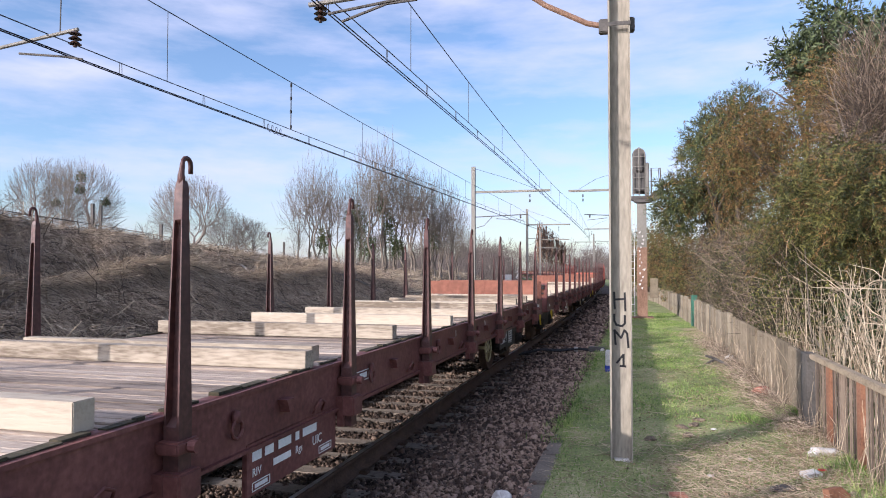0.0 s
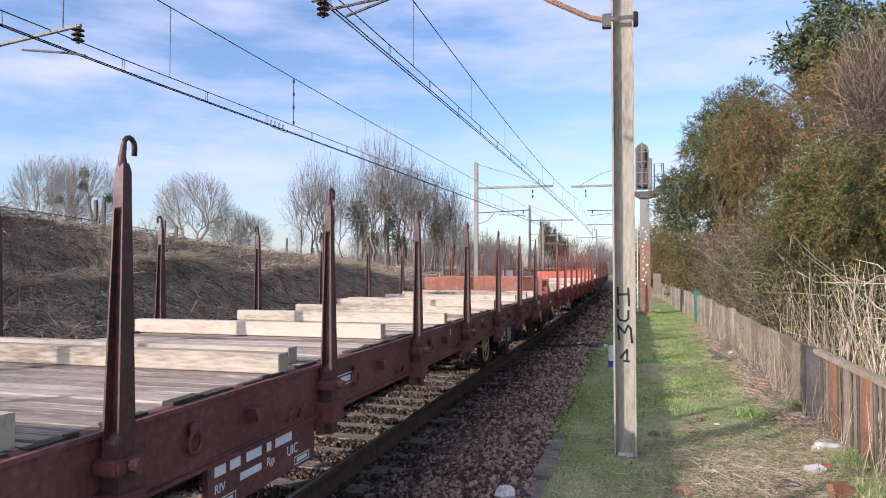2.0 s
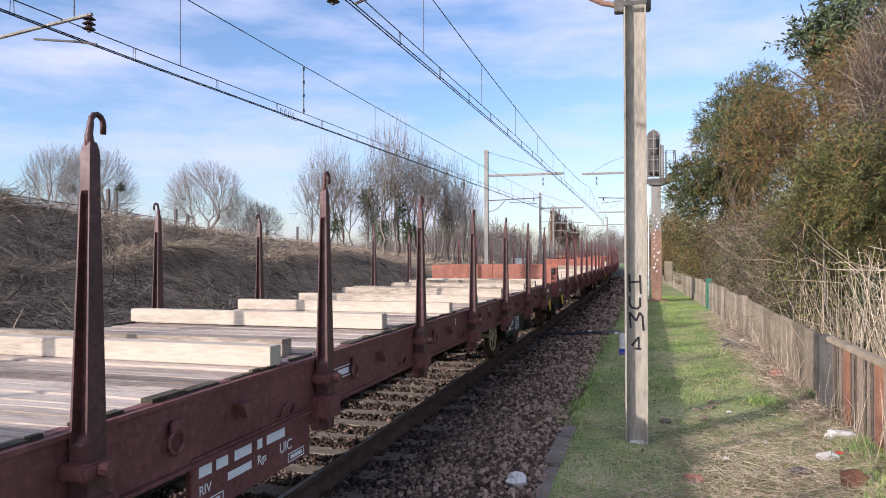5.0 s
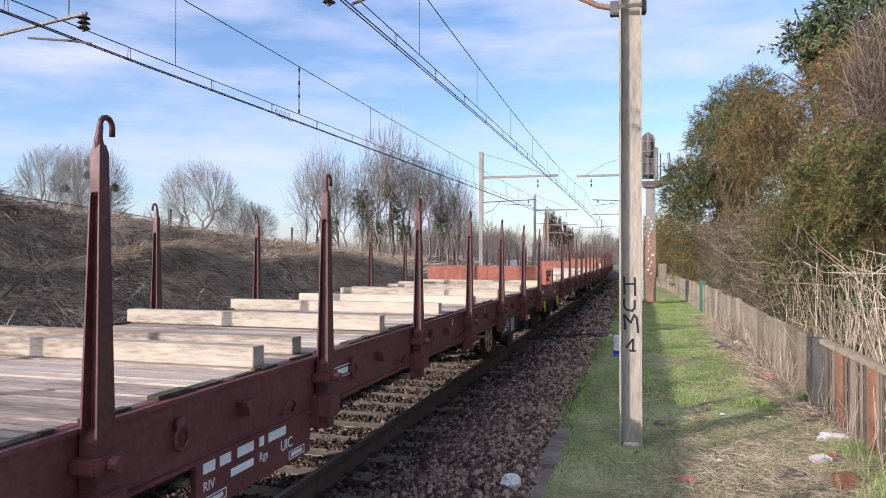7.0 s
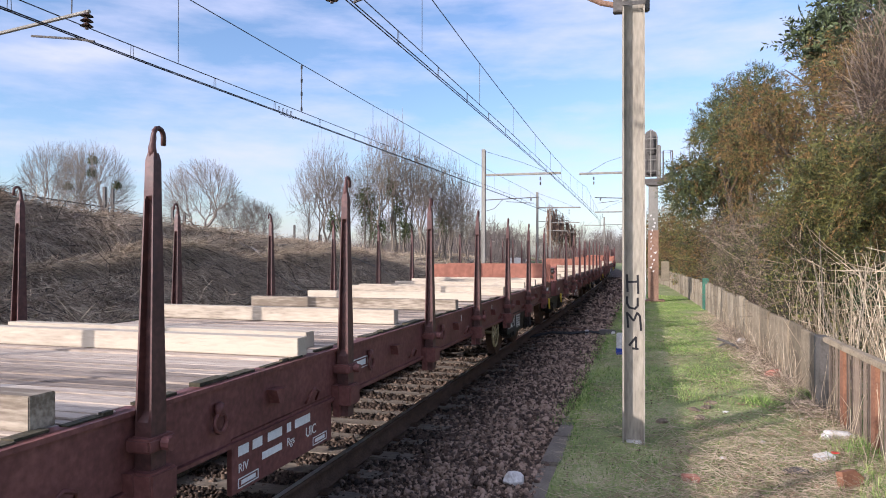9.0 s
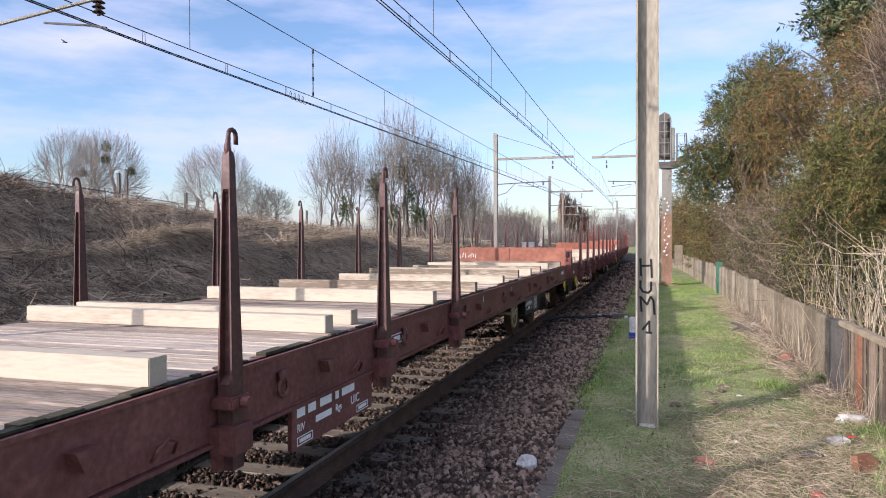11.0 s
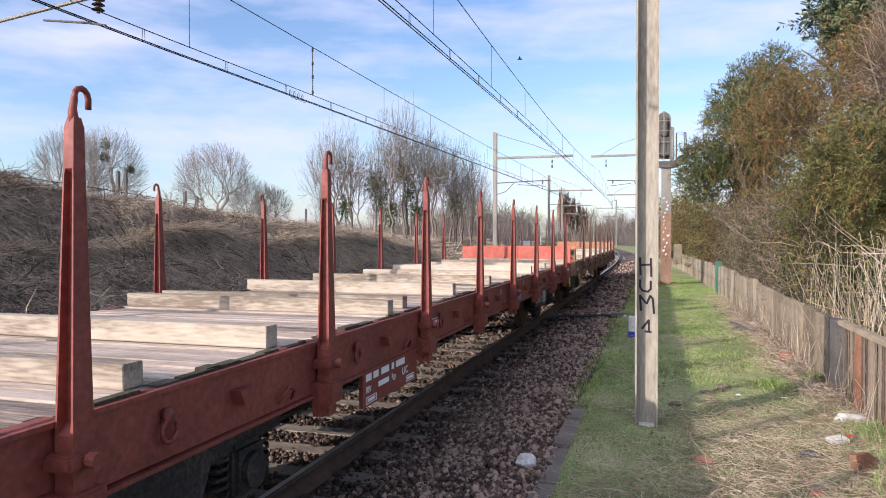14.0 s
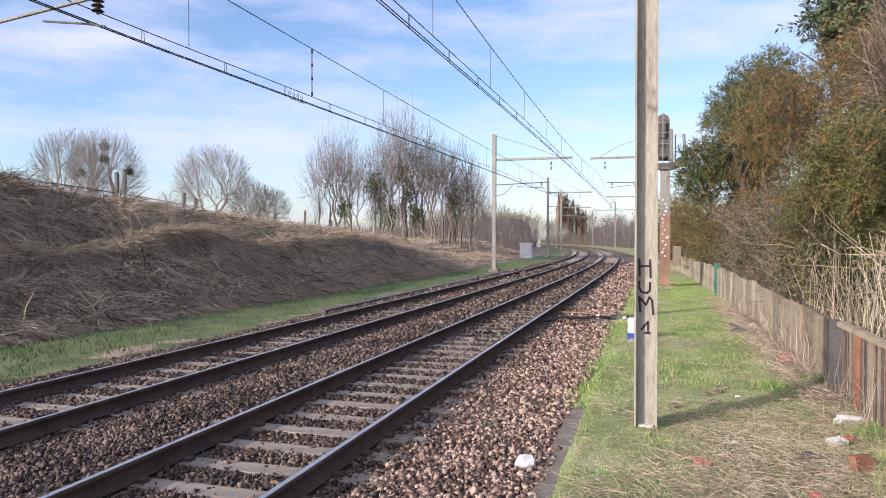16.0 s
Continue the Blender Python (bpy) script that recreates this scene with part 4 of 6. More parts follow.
    z = bank_top(s, o) + rng.uniform(0.0, 0.14, m)
    way = unit(np.stack([rng.normal(0, 0.7, m), rng.normal(0.3, 1.0, m), rng.normal(0, 0.16, m)], 1))
    sticks("brushwood_heap", np.stack([x, y, z], 1), way, rng.uniform(0.2, 0.9, m), rng.uniform(0.004, 0.010, m), rng.normal(0, 0.06, (m, 3)), M["cane"],
           "pale heaps of cut branches along the bank", "brushwood")
    m = 1500
    s, o = rng.normal(17.6, 0.9, m), rng.normal(-17.0, 0.5, m)
    x, y = lines_np(s, o)
    way = unit(np.stack([rng.normal(0, 1.0, m), rng.normal(0, 1.0, m), rng.normal(0.1, 0.3, m)], 1))
    mound = 0.6 * np.exp(-(((s - 17.6) / 1.1) ** 2) - (((o + 17.0) / 0.6) ** 2))
    sticks("crest_brushwood", np.stack([x, y, bank_top(s, o) + mound * rng.uniform(0, 1, m)], 1), way, rng.uniform(0.3, 1.1, m), rng.uniform(0.005, 0.014, m), rng.normal(0, 0.08, (m, 3)), M["bramble"],
           "dark heap of brushwood on top of the bank", "brushwood")
    # pale stems added to brighten the clearing, where the lit ground is tan earth
    m = 5000
    s = rng.uniform(40, 85, m)
    o = -rng.uniform(9.5, 22, m)
    x, y = lines_np(s, o)
    way = unit(np.stack([rng.normal(0, 1, m), rng.normal(0, 1, m), rng.normal(0, 0.15, m)], 1))
    sticks("clearing_straw", np.stack([x, y, bank_top(s, o) + rng.uniform(0.0, 0.1, m)], 1), way, rng.uniform(0.5, 1.8, m), rng.uniform(0.012, 0.03, m), rng.normal(0, 0.07, (m, 3)), M["cane"],
           "pale stems added to lighten the clearing", "brushwood")
    # larger felled limbs and stumps
    for k in range(34):
        ss, off = rng.uniform(22, 37), rng.uniform(-16, -11.5)
        p = on_line(ss, off)
        bm = bmesh.new()
        d = Vector((rng.normal(0, 1), rng.normal(0, 1), 0)).normalized() * rng.uniform(1.0, 3.4)
        q0, q1 = on_line(ss, off, float(rise(ss, off)) + 0.08), None
        e = Vector((q0.x + d.x, q0.y + d.y, 0))
        e.z = float(rise(ss, off - d.x * -1.0)) + 0.2
        tube(bm, [q0, (q0 + e) / 2 + Vector((0, 0, 0.08)), e], [rng.uniform(0.045, 0.08), 0.045, 0.02], 6)
        single("felled_limb", bm, M["bark_pale"], "felled bleached limb lying on the bank", "branch", "felled limbs")
    for px_s, off, r, h in ((35.5, -12.3, 0.22, 0.35), (37, -12.8, 0.28, 0.3), (34, -12.6, 0.18, 0.4), (30, -13.5, 0.2, 0.3), (52, -15.5, 0.25, 0.4), (40, -13.2, 0.3, 0.35)):
        bm = bmesh.new()
        p = on_line(px_s, off, float(rise(px_s, off)) - 0.1)
        rod(bm, p, p + Vector((0.04, 0, h + 0.1)), r, r * 0.8, 9)
        single("tree_stump", bm, M["bark"], "low sawn tree stump on the bank", "tree stump", "stumps")


def blades(name, x, y, z, height, width, material, label, rng, lean=0.45):
    n = len(x)
    a = rng.uniform(0, 2 * math.pi, n)
    side = np.stack([np.cos(a), np.sin(a), 0 * a], 1) * (width / 2)[:, None]
    b = rng.uniform(0, 2 * math.pi, n)
    tilt = np.stack([np.cos(b), np.sin(b), 0 * b], 1) * (height * rng.uniform(0.05, lean * 2, n))[:, None]
    base = np.stack([x, y, z], 1)
    up = np.array([0, 0, 1.0]) * height[:, None]
    v = np.stack([base - side, base + side, base + up * 0.6 + tilt * 0.4 - side * 0.7, base + up * 0.6 + tilt * 0.4 + side * 0.7, base + up * 0.92 + tilt * 1.15], 1)
    f = np.array([(0, 1, 3), (0, 3, 2), (2, 3, 4)])
    f = (f[None] + 5 * np.arange(n)[:, None, None]).reshape(-1, 3)
    return single(name, from_arrays(name, v.reshape(-1, 3), f, material), None, label, "grass", kind="stuff")


def build_grass():
    rng = np.random.default_rng(3)

    def field(n, y0, y1, x0, x1, power=1.6):
        y = y0 + (y1 - y0) * rng.uniform(size=n) ** power
        return rng.uniform(x0, x1, n), y

    x, y = field(135000, 3.6, 34, -0.72, 2.2, 1.45)
    patch = wave(x, y, 1.5, 2.0) + 0.6 * wave(x, y, 4.3, 5.0)
    worn = np.exp(-(((x - 1.1) / 0.9) ** 2)) * np.clip((8.6 - y) / 1.5, 0, 1) * 1.15 + np.clip((x - 1.75) / 0.3, 0, 1) * 0.7
    keep = rng.uniform(-0.9, 1.6, len(x)) > worn - 0.75 * patch
    x, y = x[keep], y[keep]
    n = len(x)
    tall = 0.020 + 0.034 * rng.uniform(size=n) ** 2 + 0.016 * np.clip(wave(x, y, 2.2, 8.0), 0, 1)
    blades("grass_blades", x, y, np.full(n, -0.06) + 0.02 * wave(x, y, 1.3, 5.0), tall, rng.uniform(0.0025, 0.005, n) * (1 + y / 18), M["blade"], "short green winter grass on the verge", rng)
    n = 9000
    y = 8.0 + 24 * rng.uniform(size=n) ** 1.4
    x = np.array([on_line(v, 2.6).x for v in y]) + 0.18 - np.abs(rng.normal(0, 0.14, n)) + 0.1 * wave(y, y, 2.3, 1.0)
    blades("verge_edge_grass", x, y, np.full(n, -0.11), rng.uniform(0.03, 0.10, n), rng.uniform(0.003, 0.006, n) * (1 + y / 18), M["blade"], "ragged grass creeping over the edge of the ballast", rng)
    # lush tufts at the fence foot
    for_tufts = [(2.05, 7.55, 0.16), (2.0, 6.6, 0.2), (1.9, 6.0, 0.15), (2.08, 10.2, 0.12), (1.5, 9.6, 0.12)]
    cx = np.concatenate([rng.normal(a, r, 420) for a, b, r in for_tufts])
    cy = np.concatenate([rng.normal(b, r * 1.3, 420) for a, b, r in for_tufts])
    cx = np.minimum(cx, 2.14)
    n = len(cx)
    blades("grass_tufts", cx, cy, np.full(n, -0.06), rng.uniform(0.05, 0.17, n), rng.uniform(0.004, 0.007, n), M["blade"], "taller green grass tufts by the fence", rng)
    x, y = field(62000, 3.6, 24, -0.7, 2.2, 1.9)
    patch = np.exp(-(((x - 1.1) / 1.0) ** 2)) * np.clip((8.8 - y) / 1.5, 0, 1) * 0.9 + np.clip((x - 1.5) / 0.4, 0, 1) * 0.9 + 0.08
    keep = rng.uniform(size=len(x)) < patch + 0.25 * wave(x, y, 2.1, 1.0)
    x, y = x[keep], y[keep]
    n = len(x)
    way = unit(np.stack([rng.normal(0, 1, n), rng.normal(0, 1, n), rng.uniform(-0.05, 0.3, n)], 1))
    sticks("dead_straw", np.stack([x, y, -0.045 + rng.uniform(0, 0.03, n)], 1), way, 0.03 + 0.26 * rng.uniform(size=n) ** 2.2, rng.uniform(0.0011, 0.0028, n), rng.normal(0, 0.012, (n, 3)), M["straw"],
           "dead straw and leaves trodden into the verge", "straw")
    # fallen leaves
    n = 5000
    y = 4 + 12 * rng.uniform(size=n) ** 1.7
    x = np.clip(rng.normal(1.2, 0.75, n), -0.6, 2.12)
    c = np.stack([x, y, -0.04 + rng.uniform(0, 0.03, n)], 1)
    u = unit(rng.normal(size=(n, 3)) * np.array([1, 1, 0.3])) * rng.uniform(0.008, 0.024, (n, 1))
    w = unit(np.cross(u, rng.normal(size=(n, 3)) * 0.3 + np.array([0, 0, 1.0]))) * rng.uniform(0.006, 0.015, (n, 1))
    single("fallen_leaves", from_arrays("fallen_leaves", np.stack([c - u, c + w, c + u, c - w], 1).reshape(-1, 3), np.arange(4 * n).reshape(-1, 4), M["dead_leaf"]), None, "brown fallen leaves scattered in the grass", "leaves", kind="stuff")
    # drifts of cut stems at the foot of the fence
    n = 1500
    y = rng.uniform(8.8, 20, n)
    x = np.array([fence_line(v) for v in y]) - 0.06 - np.abs(rng.normal(0, 0.25, n))
    way = unit(np.stack([rng.normal(0, 0.8, n), rng.normal(0, 1, n), rng.uniform(-0.05, 0.35, n)], 1))
    sticks("stem_drift", np.stack([x, y, -0.04 + rng.uniform(0, 0.08, n)], 1), way, rng.uniform(0.12, 0.5, n), rng.uniform(0.002, 0.0045, n), rng.normal(0, 0.05, (n, 3)), M["twig"],
           "drift of dry stems at the foot of the fence", "brushwood")
    # weeds that stand and lean along the fence
    n = 260
    y = rng.uniform(5.5, 22, n)
    x = np.array([fence_line(v) for v in y]) - 0.05 - np.abs(rng.normal(0, 0.06, n))
    way = unit(np.stack([rng.normal(0.05, 0.18, n), rng.normal(0, 0.4, n), np.ones(n)], 1))
    sticks("weed_stems", np.stack([x, y, np.full(n, -0.08)], 1), way, rng.uniform(0.2, 0.95, n), rng.uniform(0.0018, 0.0042, n), rng.normal(0, 0.05, (n, 3)), M["cane"],
           "thin dry weeds leaning on the fence", "weeds")
    # grass below the bank, its blades coloured darker for the bank's shade
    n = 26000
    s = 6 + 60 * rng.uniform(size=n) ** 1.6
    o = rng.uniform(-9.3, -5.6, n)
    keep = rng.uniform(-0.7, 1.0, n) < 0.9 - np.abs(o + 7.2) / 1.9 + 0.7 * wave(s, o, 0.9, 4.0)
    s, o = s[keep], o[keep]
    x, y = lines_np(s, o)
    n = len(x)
    blades("bank_grass", x, y, np.maximum(rise(s, o), -0.23), rng.uniform(0.04, 0.12, n), rng.uniform(0.008, 0.016, n), M["shaded_grass"], "green grass strip at the foot of the bank", rng)


# ---- trees ----
def limb_mesh(name, seg, material, thin=0.0):
    a, b, ra, rb = seg
    d = unit(b - a)
    side = np.cross(d, np.array([0.31, 0.22, 0.92]))
    side = unit(side)
    other = np.cross(d, side)
    rings = []
    for c, r in ((a, ra), (b, rb)):
        for j in range(3):
            w = j * 2 * math.pi / 3
            rings.append(c + (side * math.cos(w) + other * math.sin(w)) * np.maximum(r, thin)[:, None])
    v = np.stack(rings, 1)
    f = np.array([(j, (j + 1) % 3, 3 + (j + 1) % 3, 3 + j) for j in range(3)])
    f = (f[None] + 6 * np.arange(len(a))[:, None, None]).reshape(-1, 4)
    return from_arrays(name, v.reshape(-1, 3), f, material)


def crown_limbs(seed, tips, fork, middle, wide, high, shell, reach=0.33, trunk_r=0.2, lean=0.1, finest=0.006):
    """Bare limbs that fork again and again from a trunk towards tips spread through an egg-shaped crown."""
    rng = np.random.default_rng(seed)
    d = unit(rng.normal(size=(tips * 2, 3)))
    d = d[d[:, 2] > -0.62][:tips]
    ends = d * np.array([wide, wide, high]) * (1 - shell * rng.uniform(size=(len(d), 1)) ** 1.5) * (1 + 0.05 * rng.normal(size=(len(d), 1)))
    ends[:, 2] += middle
    a, b, ra, rb = [], [], [], []

    def thick(n):
        return max(finest, trunk_r * (n / len(d)) ** 0.52)

    def bar(p, q, r0, r1):
        k = max(1, min(3, int(np.linalg.norm(q - p) / 0.5)))
        last = p
        for i in range(1, k + 1):
            t = i / k
            e = p + (q - p) * t + (rng.normal(0, 0.05, 3) * np.linalg.norm(q - p) if i < k else 0)
            a.append(last), b.append(e), ra.append(r0 + (r1 - r0) * (i - 1) / k), rb.append(r0 + (r1 - r0) * t)
            last = e

    def split(p, group, level):
        if len(group) <= 1:
            for q in group:
                bar(p, q, finest * 1.2, finest)
            return
        way = unit(group - p)
        spread = way - way.mean(0)
        axis = np.linalg.svd(spread, full_matrices=False)[2][0]
        key = spread @ axis + rng.normal(0, 0.03, len(group))
        order = np.argsort(key)
        cut = int(len(group) * rng.uniform(0.3, 0.7))
        cut = min(max(cut, 1), len(group) - 1)
        for part_of in (group[order[:cut]], group[order[cut:]]):
            go = part_of.mean(0) - p
            share = reach * rng.uniform(0.7, 1.25) if len(part_of) > 2 else 0.5
            q = p + go * share + rng.normal(0, 0.045, 3) * np.linalg.norm(go)
            bar(p, q, thick(len(part_of)) * 1.05, thick(len(part_of)))
            split(q, part_of, level + 1)

    foot = np.zeros(3)
    top = np.array([rng.normal(0, lean), rng.normal(0, lean), fork])
    bar(foot, top, trunk_r * 1.25, trunk_r)
    split(top, ends, 0)
    return tuple(np.array(x) for x in (a, b, ra, rb))


def bare_tree(kind, seed, material, label, at, group, thin=0.008):
    if kind == "far":
        seg = crown_limbs(seed, 150, 2.2, 6.2, 2.3, 3.9, 0.9, 0.3, 0.095, 0.25, thin)
    elif kind == "tall":
        seg = crown_limbs(seed, 420, 2.2, 6.2, 2.3, 3.9, 0.9, 0.3, 0.095, 0.25, thin)
    elif kind == "column":
        seg = crown_limbs(seed, 300, 0.8, 5.6, 0.9, 4.7, 0.9, 0.2, 0.12, 0.05, thin)
    else:
        seg = crown_limbs(seed, 160, 0.3, 1.7, 1.3, 1.5, 0.7, 0.35, 0.05, 0.1, thin)
    tree = thing("tree", label, "tree", at, group)
    thick = seg[2] > 0.045
    part("trunk", limb_mesh("trunk", tuple(x[thick] for x in seg), material), None, tree)
    part("crown", limb_mesh("crown", tuple(x[~thick] for x in seg), material), None, tree, "bare twigs")
    return tree


def dome_tree(seed):
    """A wide round-headed tree: limbs fan out from a short trunk and fork to fine twigs on a dome."""
    seg = crown_limbs(seed, 2300, 2.0, 5.9, 4.2, 4.0, 0.4, 0.2, 0.27, 0.1, 0.0085)
    tree = thing("tree", "round-crowned bare winter tree beyond the bank", "tree", group="bare round trees")
    thick = seg[2] > 0.05
    part("trunk", limb_mesh("trunk", tuple(x[thick] for x in seg), M["bark_pale"]), None, tree)
    part("crown", limb_mesh("crown", tuple(x[~thick] for x in seg), M["bark_pale"]), None, tree, "fine bare twigs")
    return tree


def leaf_sprays(name, parent, label, lumps, count, leaves, leaf, spray, material, seed, hang=0.25, inner=0.35, clumps=0):
    """Feathery foliage: sprays set in the outer shell of a few ellipsoids, each with small leaves along it."""
    rng = np.random.default_rng(seed)
    if clumps:
        fine = []
        for l in lumps:
            for k in range(clumps):
                d = rng.normal(size=3)
                d /= np.linalg.norm(d)
                r = rng.uniform(0.26, 0.46)
                fine.append([l[j] + d[j] * l[3 + j] * rng.uniform(0.55, 0.88) for j in range(3)] + [l[3 + j] * r * rng.uniform(0.8, 1.2) for j in range(3)])
            fine.append([l[0], l[1], l[2], l[3] * 0.5, l[4] * 0.5, l[5] * 0.5])
        lumps = fine
    vol = np.array([l[3] * l[4] * l[5] for l in lumps]) ** (2 / 3)
    which = rng.choice(len(lumps), count, p=vol / vol.sum())
    L = np.array(lumps)[which]
    d = unit(rng.normal(size=(count, 3)))
    bump = 1 + 0.16 * wave(d[:, 0] * 3 + which, d[:, 2] * 3 + d[:, 1] * 2, 1.9, 1.0) + 0.09 * wave(d[:, 1] * 7, d[:, 2] * 7 + which, 1.7, 3.0)
    depth = 1 - inner * rng.uniform(size=count) ** 1.7
    root = L[:, :3] + d * L[:, 3:6] * (bump * depth)[:, None]
    out_way = unit(d * 0.8 + rng.normal(0, 0.55, (count, 3)) + np.array([0, 0, 0.25 - hang]))
    length = spray * rng.uniform(0.6, 1.4, count)
    t = np.linspace(0.1, 1.0, leaves)
    pos = root[:, None, :] + out_way[:, None, :] * (length[:, None] * t[None])[:, :, None]
    pos[:, :, 2] -= hang * 0.5 * (length[:, None] * t[None] ** 2)
    sgn = np.where(np.arange(leaves) % 2, 1.0, -1.0)
    side = unit(np.cross(out_way, rng.normal(size=(count, 3))))
    way = unit(side[:, None, :] * sgn[None, :, None] + out_way[:, None, :] * 0.75 + rng.normal(0, 0.28, (count, leaves, 3)))
    across = unit(np.cross(way, out_way[:, None, :] + rng.normal(0, 0.5, (count, leaves, 3))))
    ln = leaf[0] * rng.uniform(0.6, 1.3, (count, leaves, 1))
    wd = leaf[1] * rng.uniform(0.7, 1.3, (count, leaves, 1))
    v = np.stack([pos, pos + way * ln * 0.5 + across * wd / 2, pos + way * ln, pos + way * ln * 0.5 - across * wd / 2], 2)
    f = np.arange(count * leaves * 4).reshape(-1, 4)
    return part(name, from_arrays(name, v.reshape(-1, 3), f, material), None, parent, label)


def evergreen(label, x, y, lumps, layers, seed, trunk=0.12, z=-0.1):
    tree = thing("tree", label, "tree", pose(x, y, z), "trees behind the fence")
    rng = random.Random(seed)
    bm = bmesh.new()
    for l in lumps:
        mid = Vector((l[0] * 0.45 + rng.uniform(-0.2, 0.2), l[1] * 0.45, l[2] * 0.45))
        tube(bm, [(rng.uniform(-0.1, 0.1), 0, 0), mid, (l[0], l[1], l[2] + 0.3 * l[5])], [trunk, trunk * 0.7, trunk * 0.25], 7)
        for k in range(9):
            e = Vector((l[0] + rng.uniform(-0.8, 0.8) * l[3], l[1] + rng.uniform(-0.8, 0.8) * l[4], l[2] + rng.uniform(-0.5, 0.85) * l[5]))
            s = mid.lerp(Vector(l[:3]), rng.uniform(0.3, 1))
            tube(bm, [s, s.lerp(e, 0.5) + Vector((0, 0, 0.15)), e], [trunk * 0.35, trunk * 0.2, 0.012], 5)
    part("trunk", bm, M["bark_dark"], tree)
    for k, (material, count, leaves, leaf, spray, hang, inner, name) in enumerate(layers):
        leaf_sprays("crown", tree, name, lumps, count, leaves, leaf, spray * 0.8, M[material], seed, hang, inner, 13)
    return tree


GROVE = [(-27.6, 0.5), (-26.6, 0.85), (-26.0, 1.02), (-25.6, 1.0), (-25.0, 1.08), (-24.4, 0.95), (-23.8, 0.7), (-22.6, 0.85), (-22.0, 0.98), (-21.2, 0.8), (-20.4, 1.0),
         (-19.6, 1.2), (-19.2, 1.28), (-18.6, 1.12), (-17.9, 1.2), (-17.3, 0.95), (-16.6, 1.0), (-16.0, 1.05), (-15.3, 0.95), (-14.7, 1.0), (-14.0, 0.9), (-13.4, 0.95), (-12.8, 0.82), (-12.2, 0.75), (-16.2, 0.8), (-15.0, 0.85), (-14.3, 0.75), (-13.7, 0.7), (-12.5, 0.6), (-17.6, 0.8), (-21.6, 0.6)]


def build_trees():
    # evergreens and shrubs behind the fence
    evergreen("dense olive-green feathery shrub behind the fence", 4.2, 12.8, [(0.1, 0, 3.05, 1.75, 1.9, 1.15), (-0.75, 1.0, 2.75, 1.1, 1.4, 1.0), (0.9, -1.4, 2.9, 1.5, 1.5, 1.2), (-0.7, 2.2, 2.0, 0.9, 1.3, 0.9)],
              [("leaf_green", 6200, 26, (0.07, 0.012), 0.5, 0.55, 0.35, "dull green sprays"), ("leaf_brown", 2000, 26, (0.07, 0.012), 0.5, 0.5, 0.12, "ochre tips")], 41)
    evergreen("large feathery tree with ochre-brown foliage", 5.0, 18.4, [(0.2, 0, 4.7, 2.4, 2.5, 1.85), (-0.9, 1.4, 4.2, 1.9, 2.0, 1.8), (1.2, -1.2, 5.2, 1.8, 1.9, 1.6), (0.3, 0.5, 2.8, 2.0, 2.2, 1.3), (-0.5, 0.3, 6.0, 1.4, 1.6, 1.0), (0.6, 0.4, 6.4, 1.2, 1.3, 0.8), (-1.6, 2.5, 5.5, 1.3, 1.6, 1.3)],
              [("leaf_brown", 7200, 24, (0.085, 0.014), 0.55, 0.45, 0.35, "ochre-brown sprays"), ("leaf_green", 2900, 24, (0.085, 0.014), 0.52, 0.45, 0.3, "green inner sprays")], 47, 0.16)
    evergreen("dark green leafy tree leaning over the path", 3.4, 26.5, [(-0.5, 0.2, 5.2, 1.8, 1.9, 1.6), (0.35, 0.4, 7.0, 1.8, 1.9, 1.8), (-0.5, 1.4, 4.2, 1.7, 1.8, 1.3)],
              [("leaf_dark", 2600, 16, (0.12, 0.026), 0.42, 0.1, 0.5, "dark leaves"), ("leaf_green", 3000, 16, (0.12, 0.026), 0.4, 0.2, 0.25, "green tips"), ("leaf_brown", 700, 12, (0.12, 0.026), 0.4, 0.2, 0.25, "brown tips")], 53, 0.14)
    evergreen("tall glossy dark-leaved tree", 5.45, 21.6, [(0, 0, 8.2, 1.0, 1.0, 0.85), (-0.85, 0.3, 8.0, 0.65, 0.8, 0.5), (0.85, -0.3, 7.9, 1.0, 1.0, 1.0), (0.1, 0.2, 9.1, 0.6, 0.7, 0.6), (0.35, 0.0, 7.1, 0.9, 0.9, 0.7), (-0.2, 0.3, 7.3, 1.0, 0.9, 0.6), (1.5, 0.0, 8.4, 0.8, 0.9, 0.9)],
              [("leaf_dark", 1500, 10, (0.19, 0.06), 0.5, 0.0, 0.6, "long glossy leaves")], 59, 0.13)
    # dark leaves added in place of the shrub's shaded inside behind the canes
    evergreen("dark-leaved bush standing in for shade behind the canes", 4.3, 11.2, [(0, 0, 1.0, 1.1, 2.6, 0.9), (0.2, 1.5, 1.7, 1.0, 1.6, 0.9)],
              [("leaf_dark", 1500, 14, (0.09, 0.03), 0.4, 0.2, 0.6, "dark leaves")], 43, 0.06)
    for k, (x, y, h, w) in enumerate(((3.5, 27.5, 3.9, 1.5), (3.2, 32, 4.4, 1.6), (2.7, 37.5, 4.8, 1.6), (2.2, 44, 5.2, 1.8), (1.5, 52, 5.4, 2.0), (0.4, 62, 5.6, 2.3))):
        evergreen(("mixed green and bare hedge shrub along the fence", "bushy green hedge tree along the fence")[k % 2], x + w * 0.25, y, [(0, 0, h * 0.62, w, w * 1.7, h * 0.36), (-0.2, 0.5, h * 0.3, w * 0.9, w * 1.6, h * 0.3)],
                  [(("leaf_green", "leaf_brown")[k % 2], 1500, 9, (0.13, 0.03), 0.4, 0.2, 0.4, "outer leaves"), (("leaf_brown", "leaf_green")[k % 2], 900, 9, (0.13, 0.03), 0.4, 0.2, 0.4, "mixed leaves")], 61 + 5 * k, 0.08)
